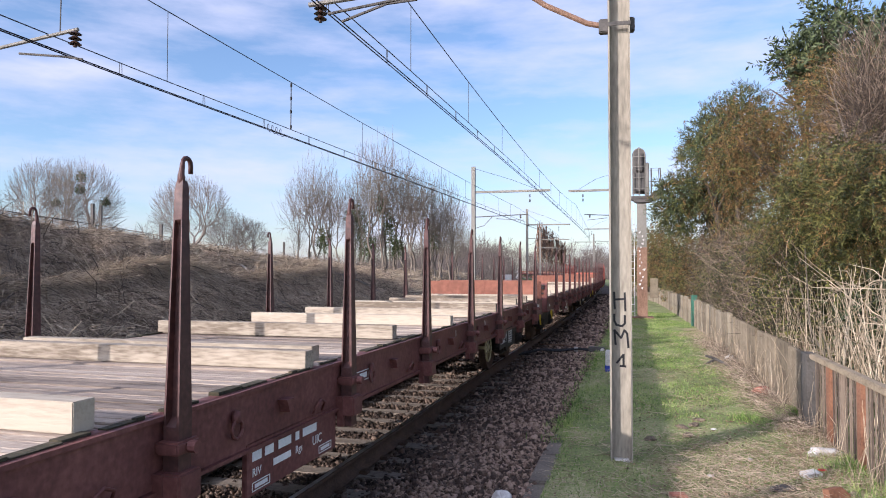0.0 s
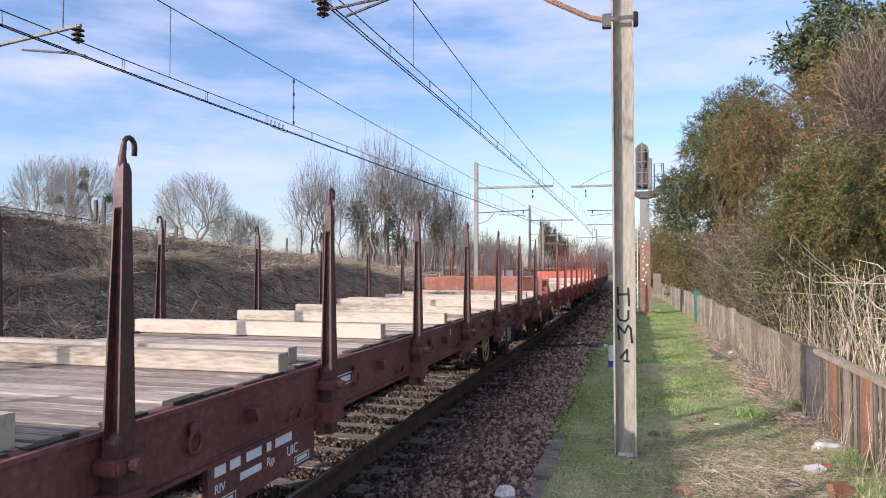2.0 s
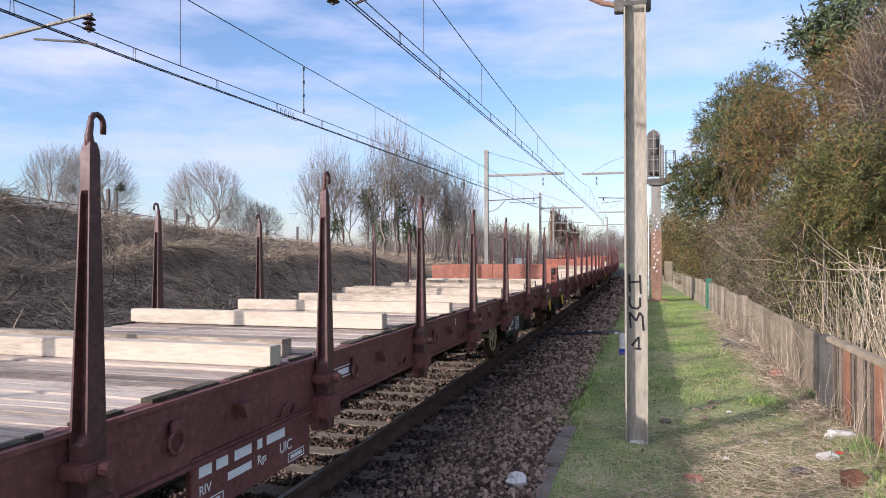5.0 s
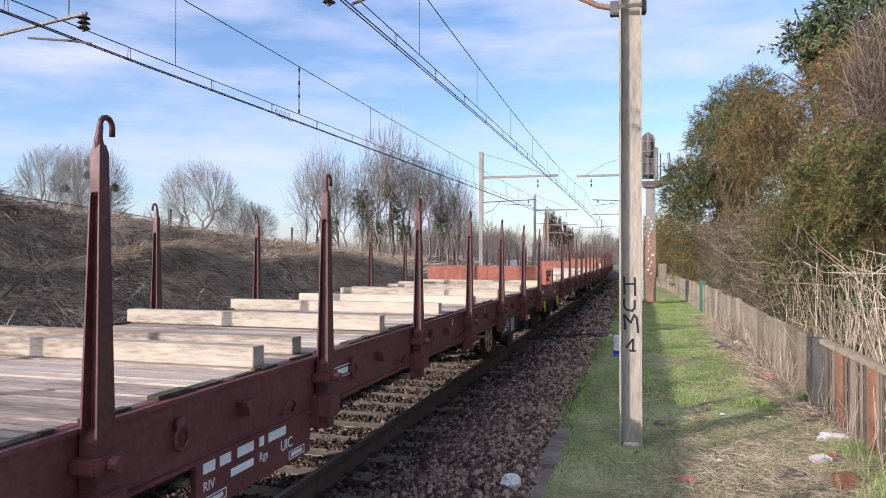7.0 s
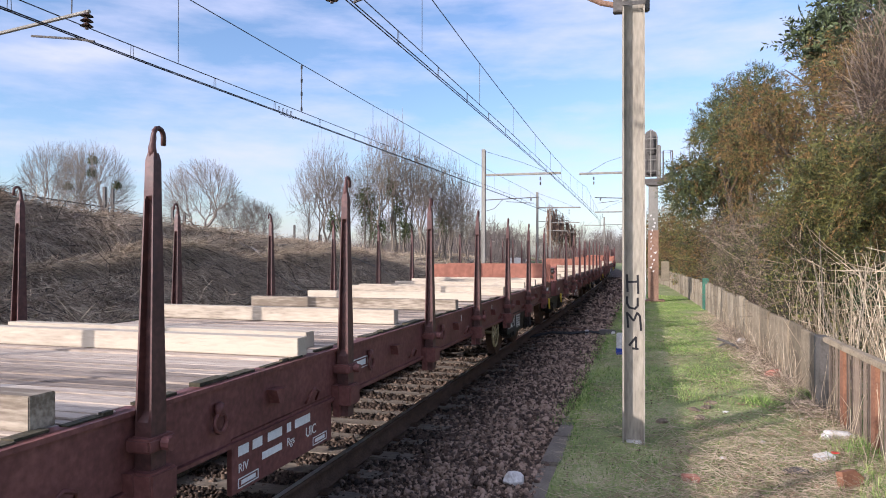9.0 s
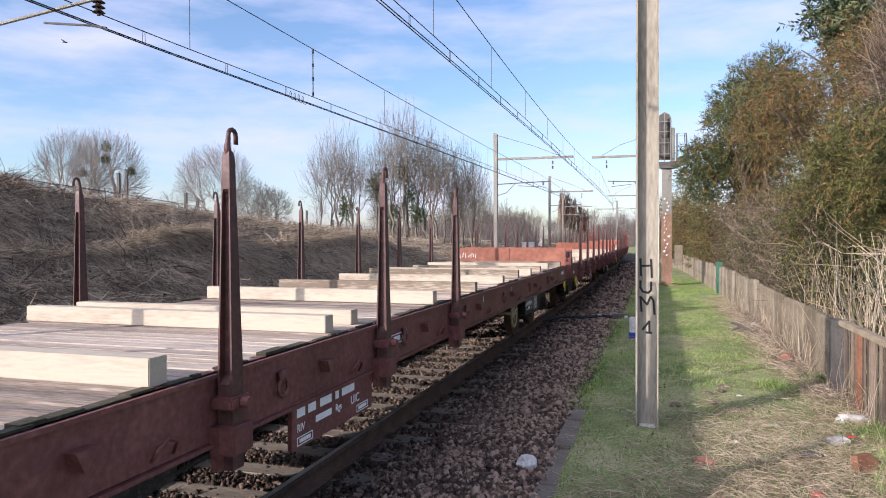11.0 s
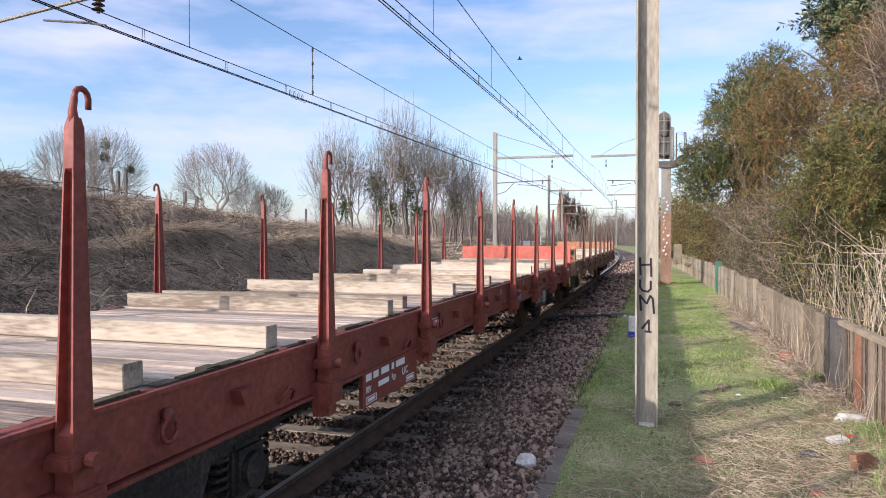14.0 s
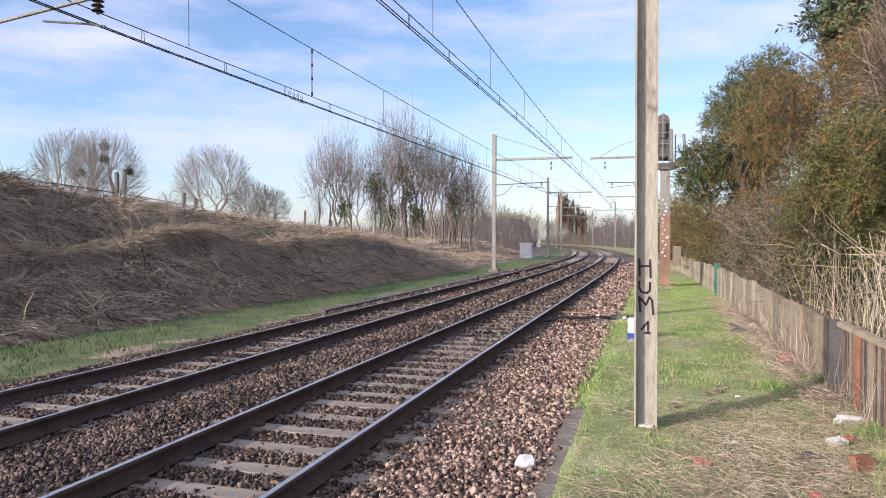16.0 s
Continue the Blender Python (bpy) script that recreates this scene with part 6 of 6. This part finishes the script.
def flat_wagon(paint_name, seed, bare=False):
    paint, board_paint = PAINTS[paint_name], BOARDS[paint_name]
    rng = random.Random(seed)
    look_of = {"brown": "brown dusty flat wagon with stakes and bleached timber bolsters", "oxide": "oxide-red flat wagon with stakes and bleached timber bolsters",
               "tan": "faded brown flat wagon with stakes and bleached timber bolsters", "maroon": "dark maroon flat wagon with stakes and bleached timber bolsters"}[paint_name]
    w = thing("flat_wagon", look_of, "railway wagon", group="train of flat wagons")
    # long sills with the deeper belly between the bogies
    for sx in (-1, 1):
        bm = bmesh.new()
        a, b = sorted((sx * (WIDE - 0.03), sx * WIDE))
        prism(bm, [(-HALF, DECK), (HALF, DECK), (HALF, 0.90), (4.3, 0.88), (4.0, 0.84), (-4.0, 0.84), (-4.3, 0.88), (-HALF, 0.90)], 0, a, b)
        for z in (DECK - 0.004, 0.875):
            c, d = sorted((sx * (WIDE - 0.08), sx * (WIDE + 0.022)))
            box(bm, c, d, -HALF, HALF, z - 0.016, z + 0.004)
        part("side_sill", bm, paint, w)
        bm = bmesh.new()
        a, b = sorted((sx * 0.35, sx * 0.41))
        prism(bm, [(-8.2, 1.12), (8.2, 1.12), (8.2, 0.92), (4.6, 0.86), (3.5, 0.60), (-3.5, 0.60), (-4.6, 0.86), (-8.2, 0.92)], 0, a, b)
        part("centre_girder", bm, M["gear"], w)
    bm = bmesh.new()
    for k in range(10):
        y = -7.2 + 1.6 * k
        box(bm, -WIDE + 0.04, WIDE - 0.04, y - 0.05, y + 0.05, 0.9, 1.12)
    part("cross_members", bm, M["gear"], w)
    part("brake_rigging", kept("rigging", rigging_mesh), None, w, "dusty brake rods and levers added to break up sunlight")
    for sx in (-1, 1) if paint_name in ("brown", "maroon") else ():
        part("hand_wheel", kept("hand_wheel", hand_wheel_mesh), None, w, "pale yellow spoked hand brake wheel", pose(sx * (WIDE - 0.02), 2.45, 0.72, 0, 0, 0 if sx > 0 else 180))
    # floor boards
    for k in range(64):
        me = kept(("board", k % 7), lambda k=k: board_mesh(k % 7))
        part("floor_board", me, None, w, at=pose(0, -8.253 + 0.262 * k, DECK - 0.045 + rng.uniform(-0.004, 0.004), 0, 0, rng.uniform(-0.15, 0.15)))
    for sx in (-1, 1):
        rim = part("rotten_edge", kept("edge", edge_mesh), None, w, "dark ragged splinters along the deck edge", pose(0, 0, 0, 0, 0, 0 if sx > 0 else 180))
        tagged(rim, "dark ragged splinters along the deck edge", kind="stuff")
    # bolsters
    for k, y in enumerate(BEAMS):
        me = kept(("bolster", k % 3), lambda k=k: bolster_mesh(k % 3))
        part("timber_bolster", me, None, w, "bleached squared timber", pose(rng.uniform(-0.06, 0.05), y + rng.uniform(-0.12, 0.12), DECK + 0.005, 0, 0, rng.uniform(-0.5, 0.5)))
    # stakes
    for sx in (-1, 1):
        for y in STAKES:
            if bare and sx > 0 and y > 0:
                continue
            lean = rng.uniform(-0.6, 0.6)
            st = part("stake", kept(("stake", paint_name), lambda: stake_mesh(STAKE_PAINTS[paint_name])), None, w, "tapered steel stake", pose(sx * (WIDE + 0.06), y, 0.80, lean, 0, 180 if sx < 0 else 0))
            part("hook", kept(("hook", paint_name), lambda: hook_mesh(STAKE_PAINTS[paint_name])), None, st)
            part("stake_pocket", kept(("pocket", paint_name), lambda: pocket_mesh(paint)), None, w, at=pose(sx * (WIDE + 0.05), y, 0.80))
        for y in STAKES[:-1]:
            part("lashing_ring", kept(("ring", paint_name), lambda: finish("lashing_ring", ring(), paint, True)), None, w, at=pose(sx * (WIDE + 0.03), y + 0.55, 1.07))
            part("bracket", kept(("bracket", paint_name), lambda: finish("bracket", bracket(), paint)), None, w, at=pose(sx * (WIDE + 0.035), y + 1.1, 1.06))
            part("hand_loop", kept(("loop", paint_name), lambda: loop_mesh(paint)), None, w, at=pose(sx * (WIDE + 0.02), y + 1.55, 0.95))
    # ends
    for e in (-1, 1):
        end = part("end_beam", kept(("end", paint_name), lambda: end_mesh(paint)), None, w, at=pose(0, e * HALF, 0, 0, 0, 0 if e > 0 else 180))
        hb = part("end_board", kept(("board", paint_name), lambda: head_mesh(board_paint)), None, w, {"brown": "rusty brown steel end board", "oxide": "red steel end board", "tan": "faded orange steel end board", "maroon": "dull orange-red steel end board"}[paint_name],
                  pose(0, e * 8.455, DECK, 0, 0, 0 if e > 0 else 180))
        part("stiffener", kept(("stiff", paint_name), lambda: stiff_mesh(paint)), None, hb)
        if bare and e > 0:
            for k, (px, pz, lean, tall) in enumerate(((-1.30, 0.17, 4, 0.13), (-1.24, 0.24, 70, 0.05), (-1.17, 0.17, -8, 0.13), (-1.11, 0.19, 12, 0.12), (-1.03, 0.17, -6, 0.13), (-0.98, 0.20, 55, 0.08), (-0.90, 0.18, 3, 0.12), (-0.83, 0.20, -14, 0.10), (-0.78, 0.18, 0, 0.09))):
                bm = bmesh.new()
                box(bm, -0.009, 0.009, -0.024, -0.0205, 0, tall, 0)
                part("scrawl", bm, M["litter"], hb, "pale painted scrawl", pose(px, 0, pz, 0, lean, 0))
        part("latch", kept("latch", latch_mesh), None, hb, "dark hinge latch")
        part("reflector", kept("reflector", reflector_mesh), None, hb, "small orange-yellow reflector")
        part("reservoir", kept("reservoir", reservoir_mesh), None, w, "dusty air reservoir added to break up sunlight", pose(0, e * 1.9, 0.72))
        for x in (-0.87, 0.87):
            part("buffer", kept("buffer", buffer_mesh), None, w, "black round buffer", pose(x, e * HALF, 1.04, 0, 0, 0 if e > 0 else 180))
        part("coupling", kept("coupling", coupling_mesh), None, w, at=pose(0, e * HALF, 1.0, 0, 0, 0 if e > 0 else 180))
        part("brake_handle", kept("handle", handle_mesh), None, w, "yellow brake handle", pose(WIDE + 0.02, e * 7.95, 0.86))
        bogie(w, e * 6.2)
    # plates with lettering on the side that faces the path
    x = WIDE + 0.004
    up = Matrix(((0, 0, 1, 0), (1, 0, 0, 0), (0, 1, 0, 0), (0, 0, 0, 1)))
    for y0, y1, dark in ((-4.3, -3.1, 0), (3.25, 4.45, 1)):
        bm = bmesh.new()
        box(bm, x - 0.03, x, y0, y1, 0.60, 0.90, 0.004)
        pl = part("number_plate", bm, M["black"] if dark else paint, w, "lettered plate below the sill")
        if not dark:
            for k, (py, pl_len) in enumerate(((0.06, 0.10), (0.20, 0.10), (0.36, 0.16), (0.58, 0.05), (0.68, 0.20))):
                bar(pl, x, y0 + py, y0 + py + pl_len, 0.791, 0.844)
            letters("RIV", 0.068, M["white"], "lettering", pl, Matrix.Translation((x + 0.001, y0 + 0.06, 0.704)) @ up)
            bar(pl, x, y0 + 0.30, y0 + 0.52, 0.708, 0.749)
            letters("Rgs", 0.068, M["white"], "lettering", pl, Matrix.Translation((x + 0.001, y0 + 0.58, 0.708)) @ up)
            letters("UIC", 0.088, M["white"], "lettering", pl, Matrix.Translation((x + 0.001, y0 + 0.82, 0.700)) @ up)
            frame_lines(pl, x, y0 + 0.06, y0 + 0.26, 0.620, 0.673)
            bar(pl, x, y0 + 0.09, y0 + 0.23, 0.635, 0.658)
            frame_lines(pl, x, y0 + 0.92, y0 + 1.12, 0.620, 0.673)
            bar(pl, x, y0 + 0.95, y0 + 1.09, 0.635, 0.658)
        else:
            frame_lines(pl, x, y0 + 0.08, y0 + 0.62, 0.742, 0.863)
            frame_lines(pl, x, y0 + 0.08, y0 + 0.62, 0.681, 0.803)
            frame_lines(pl, x, y0 + 0.26, y0 + 0.44, 0.742, 0.863)
            for k, c in enumerate("ABC"):
                letters(c, 0.06, M["white"], "lettering", pl, Matrix.Translation((x + 0.001, y0 + 0.14 + 0.18 * k, 0.814)) @ up)
                bar(pl, x, y0 + 0.11 + 0.18 * k, y0 + 0.22 + 0.18 * k, 0.757, 0.791)
            letters("S", 0.06, M["white"], "lettering", pl, Matrix.Translation((x + 0.001, y0 + 0.015, 0.749)) @ up)
            bar(pl, x, y0 + 0.26, y0 + 0.42, 0.692, 0.727)
            frame_lines(pl, x, y0 + 0.80, y0 + 1.12, 0.635, 0.863)
            for k in range(5):
                for j in range(3):
                    bar(pl, x, y0 + 0.83 + 0.095 * j, y0 + 0.90 + 0.095 * j, 0.658 + 0.04 * k, 0.677 + 0.04 * k)
    frame_lines(w, x, 7.65, 8.05, 1.04, 1.12)
    bar(w, x, 7.68, 7.82, 1.055, 1.105)
    bar(w, x, 7.85, 8.02, 1.055, 1.105)
    for k in range(4):
        bar(w, x, -8.2 + 0.055 * k, -8.165 + 0.055 * k, 0.97, 1.03)
    frame_lines(w, x, -2.8, -2.45, 1.0, 1.08)
    bar(w, x, -2.75, -2.5, 1.02, 1.06)
    if paint_name == "oxide":
        bm = bmesh.new()
        box(bm, x - 0.02, x + 0.003, 1.655, 1.875, 0.855, 1.025)
        plate = part("sign_plate", bm, M["litter"], w, "pale border of a small sign")
        bm = bmesh.new()
        box(bm, x + 0.003, x + 0.006, 1.665, 1.865, 0.865, 1.015)
        panel = part("blue_sign", bm, M["blue"], plate, "blue sign with a ring of pale stars")
        for k in range(12):
            bm = bmesh.new()
            cy, cz = 1.765 + 0.045 * math.cos(k * math.pi / 6), 0.94 + 0.045 * math.sin(k * math.pi / 6)
            prism(bm, [(cy - 0.006, cz), (cy, cz - 0.006), (cy + 0.006, cz), (cy, cz + 0.006)], 0, x + 0.006, x + 0.008)
            part("star", bm, M["white"], plate)
    for y in (0.4, 2.1, 6.2):
        bar(w, x, y, y + 0.015, 1.08, 1.15)
    return w


def bar(parent, x, y0, y1, z0, z1):
    bm = bmesh.new()
    box(bm, x - 0.001, x + 0.002, y0, y1, z0, z1)
    return part("lettering_bar", bm, M["white"], parent)


def frame_lines(parent, x, y0, y1, z0, z1, t=0.006):
    bm = bmesh.new()
    for a, b, c, d in ((y0, y1, z0, z0 + t), (y0, y1, z1 - t, z1), (y0, y0 + t, z0, z1), (y1 - t, y1, z0, z1)):
        box(bm, x - 0.001, x + 0.002, a, b, c, d)
    return part("painted_frame", bm, M["white"], parent)


def board_mesh(k):
    bm = bmesh.new()
    rng = random.Random(k)
    # each plank is two or three worn strips, split along the grain, with ragged ends
    cuts = [-0.126, -0.126 + rng.uniform(0.06, 0.1), 0.126 - rng.uniform(0.06, 0.1), 0.126]
    for a, b in zip(cuts, cuts[1:]):
        box(bm, -WIDE + 0.035 + rng.uniform(0, 0.05), WIDE - 0.035 - rng.uniform(0, 0.055), a + 0.003, b - 0.003, 0, 0.05 - rng.uniform(0, 0.007), 0.003)
    return finish("floor_board", bm, M["deck"])


def edge_mesh():
    """Dark ragged splinters between the board ends and the sill."""
    rng = random.Random(77)
    bm = bmesh.new()
    y = -HALF + 0.1
    while y < HALF - 0.2:
        run = rng.uniform(0.04, 0.26)
        if rng.random() < 0.72:
            x1 = WIDE - rng.uniform(0.012, 0.03)
            box(bm, x1 - rng.uniform(0.02, 0.075), x1, y, y + run, DECK - 0.02, DECK + 0.006 + 0.014 * rng.random() ** 2)
        y += run * rng.uniform(0.8, 1.1)
    return finish("rotten_edge", bm, M["edge_dark"])


def bolster_mesh(k):
    bm = bmesh.new()
    h = (0.12, 0.13, 0.11)[k]
    box(bm, -1.33, 1.33 - 0.03 * k, -0.06, 0.06, 0, h, 0.004)
    return finish("timber_bolster", bm, M["timber"])


def pocket_mesh(paint):
    bm = bmesh.new()
    box(bm, -0.05, 0.085, -0.085, 0.085, 0.02, 0.16, 0.01)
    box(bm, -0.05, 0.075, -0.085, 0.085, 0.24, 0.30, 0.01)
    prism(bm, [(-0.1, 0.16), (0.1, 0.16), (0.075, -0.06), (-0.075, -0.06)], 0, -0.05, 0.0)
    rod(bm, (0.08, 0, 0.27), (0.12, 0, 0.27), 0.03, 0.03, 10)
    return finish("stake_pocket", bm, paint)


def loop_mesh(paint):
    bm = bmesh.new()
    tube(bm, [(0, -0.07, -0.03), (0.03, -0.06, 0.03), (0.03, 0.0, 0.055), (0.03, 0.06, 0.03), (0, 0.07, -0.03)], 0.009, 6)
    return finish("hand_loop", bm, paint, True)


def end_mesh(paint):
    bm = bmesh.new()
    box(bm, -WIDE, WIDE, -0.06, 0.0, 0.84, DECK + 0.02, 0.01)
    box(bm, -0.45, 0.45, -0.05, 0.02, 0.74, 0.86, 0.01)
    return finish("end_beam", bm, paint)


def head_mesh(paint):
    bm = bmesh.new()
    prism(bm, [(-1.39, 0), (1.39, 0), (1.39, 0.40), (1.37, 0.42), (-1.37, 0.42), (-1.39, 0.40)], 1, -0.02, 0.02)
    box(bm, -0.05, 0.05, -0.03, -0.018, 0.0, 0.415)
    return finish("end_board", bm, paint)


def stiff_mesh(paint):
    bm = bmesh.new()
    for x in (-1.35, -0.9, -0.45, 0, 0.45, 0.9, 1.35):
        box(bm, x - 0.03, x + 0.03, 0.022, 0.075, 0.0, 0.35, 0.005)
    box(bm, -1.37, 1.37, 0.022, 0.07, 0.28, 0.35, 0.005)
    return finish("stiffener", bm, paint)


def latch_mesh():
    bm = bmesh.new()
    box(bm, -1.32, -1.02, 0.07, 0.12, 0.20, 0.27, 0.01)
    box(bm, -1.30, -1.06, 0.07, 0.10, 0.08, 0.12, 0.008)
    rod(bm, (-1.33, 0.1, 0.30), (-1.0, 0.1, 0.30), 0.02, 0.02, 8)
    return finish("latch", bm, M["gear"])


def reflector_mesh():
    bm = bmesh.new()
    box(bm, -1.21, -1.15, 0.10, 0.13, 0.12, 0.18, 0.01)
    return finish("reflector", bm, M["amber"])


def reservoir_mesh():
    """A long air tank slung across the underframe, with its straps; added to block sunlight."""
    bm = bmesh.new()
    rod(bm, (-1.05, 0, 0), (-0.5, 0, 0), 0.19, 0.19, 18)
    rod(bm, (-1.11, 0, 0), (-1.05, 0, 0), 0.10, 0.19, 18)
    for x in (-0.95, -0.6):
        box(bm, x - 0.025, x + 0.025, -0.2, 0.2, 0.0, 0.36, 0.005)
    return finish("reservoir", bm, M["gear"])


def rigging_mesh():
    """Brake rods, levers and the safety loops between the bogies; added to block sunlight below."""
    bm = bmesh.new()
    for x in (-0.62, -0.12, 0.18, 0.66):
        tube(bm, [(x, -5.0, 0.42), (x, -2.2, 0.56), (x, 2.2, 0.56), (x, 5.0, 0.42)], 0.022, 6)
    for y in (-4.4, -2.9, -1.1, 0.8, 2.7, 4.2):
        box(bm, -0.75, 0.75, y - 0.02, y + 0.02, 0.50, 0.60, 0.006)
        for x in (-0.72, 0.72):
            box(bm, x - 0.02, x + 0.02, y - 0.03, y + 0.03, 0.5, 1.1)
    rod(bm, (-0.2, -0.5, 0.66), (-0.2, 0.15, 0.66), 0.17, 0.17, 16)
    box(bm, -1.2, -0.75, -3.9, -3.2, 0.45, 0.9, 0.02)
    return finish("brake_rigging", bm, M["gear"])


def hand_wheel_mesh():
    bm = bmesh.new()
    pts = [(0, 0.2 * math.cos(k * math.pi / 12), 0.2 * math.sin(k * math.pi / 12)) for k in range(25)]
    tube(bm, pts, 0.013, 6)
    for k in range(3):
        c, d = 0.2 * math.cos(k * math.pi / 3 + 0.3), 0.2 * math.sin(k * math.pi / 3 + 0.3)
        tube(bm, [(0, -c, -d), (0, c, d)], 0.009, 5)
    rod(bm, (-0.28, 0, 0), (0.02, 0, 0), 0.025, 0.025, 10)
    return finish("hand_wheel", bm, M["brass"], True)


def buffer_mesh():
    bm = bmesh.new()
    rod(bm, (0, 0, 0), (0, 0.25, 0), 0.12, 0.09, 16)
    rod(bm, (0, 0.25, 0), (0, 0.38, 0), 0.07, 0.07, 14)
    rod(bm, (0, 0.38, 0), (0, 0.425, 0), 0.225, 0.235, 20)
    return finish("buffer", bm, M["black"])


def coupling_mesh():
    bm = bmesh.new()
    tube(bm, [(0, 0, 0), (0, 0.25, 0), (0, 0.33, 0.08), (0, 0.24, 0.12)], 0.035, 8)
    tube(bm, [(0.05, 0.18, 0), (0.05, 0.3, -0.2), (-0.05, 0.3, -0.2), (-0.05, 0.18, 0)], 0.02, 6)
    tube(bm, [(0.3, 0.0, -0.05), (0.3, 0.2, -0.22), (0.3, 0.40, -0.12)], 0.025, 6)
    return finish("coupling", bm, M["black"])


def handle_mesh():
    bm = bmesh.new()
    tube(bm, [(0, 0, 0), (0.02, 0, -0.12), (0.02, 0.04, -0.2)], 0.018, 6)
    box(bm, -0.01, 0.03, -0.03, 0.05, -0.1, 0.02, 0.006)
    return finish("brake_handle", bm, M["yellow"])


LENGTH = 18.044
ORDER = ["tan", "oxide", "brown", "maroon", "bare", "brown", "brown", "brown", "maroon", "maroon", "brown", "brown", "oxide", "brown", "brown", "brown", "maroon", "brown", "brown"]


def build_train():
    """The wagons, the last one first."""
    made = []
    first = {}
    for k, colour in enumerate(ORDER):
        if colour not in first:
            first[colour] = flat_wagon("brown", 30 + k, True) if colour == "bare" else flat_wagon(colour, 30 + k)
            made.append(first[colour])
        else:
            made.append(copy_thing(first[colour], Matrix.Identity(4)))
    return made


def run_of(t):
    """Metres that the train has run by t seconds; it slows a little."""
    u = t - 8.0
    return 134.574 + 17.906 * u - 0.0234 * u * u + 0.000044 * u ** 3 - 0.00075 * min(u, 0.0) ** 2


def build_bird():
    bird = thing("bird", "small dark bird flying across the sky", "bird")
    bm = bmesh.new()
    tube(bm, [(-0.16, 0, 0), (-0.06, 0, 0.01), (0.05, 0, 0.01), (0.13, 0, 0.015), (0.18, 0, 0.01)], [0.012, 0.035, 0.045, 0.028, 0.008], 8)
    part("body", bm, M["insulator"], bird)
    for side in (-1, 1):
        bm = bmesh.new()
        prism(bm, [(-0.07, side * 0.03), (0.06, side * 0.03), (0.03, side * 0.24), (-0.06, side * 0.36)], 2, 0.0, 0.008)
        part("wing", bm, M["insulator"], bird, at=pose(0, 0, 0.02, side * 14, 0, 0))
    return bird


def motions():
    """The train runs past the camera out of the bend; every wagon follows the line on its two bogies."""
    times = [0.4 * k for k in range(41)]
    for k, w in enumerate(train):
        rows = []
        for t in times:
            mid = 6.0 + 15 * LENGTH - run_of(t) - 8.455 - LENGTH * k
            a, b = on_line(mid - 6.2), on_line(mid + 6.2)
            turn = math.atan2(-(b.x - a.x), b.y - a.y)
            rows.append((t, Matrix.Translation((a + b) / 2) @ Matrix.Rotation(turn, 4, "Z")))
        walk(w, rows)
    walk(bird, [(t, pose(-21.0 + 8.8 * (t - 12.5), 37.7 + 2.64 * (t - 12.5), 13.2 - 0.4 * (t - 12.5), 0, 2, 16)) for t in (0.0, 8.0, 16.0)])


build_ground()
build_kerb()
build_track(0.0, "track_1")
build_track(SECOND, "track_2")
near_mast()
left_mast()
for s, off, reach, top, arm, low in ((43.5, -6.4, 4.9, 8.7, 7.05, 5.45), (46.5, 3.0, -3.6, 8.7, 7.3, 5.6), (75.5, -6.6, 4.6, 8.7, 7.0, 5.5), (88, 3.1, -3.6, 8.7, 7.2, 5.6),
                                     (112, -6.6, 4.6, 8.7, 7.0, 5.5), (128, 3.1, -3.6, 8.7, 7.2, 5.6), (150, -6.6, 4.6, 8.7, 7.0, 5.5), (168, 3.1, -3.6, 8.7, 7.2, 5.6)):
    far_mast(s, off, reach, top, arm, low)
build_wires()
build_signal()
small_gear()
build_fence()
build_stones()
build_bank_litter()
build_grass()
build_trees()
build_bank_posts()
build_litter()
bird = build_bird()
train = build_train()
motions()
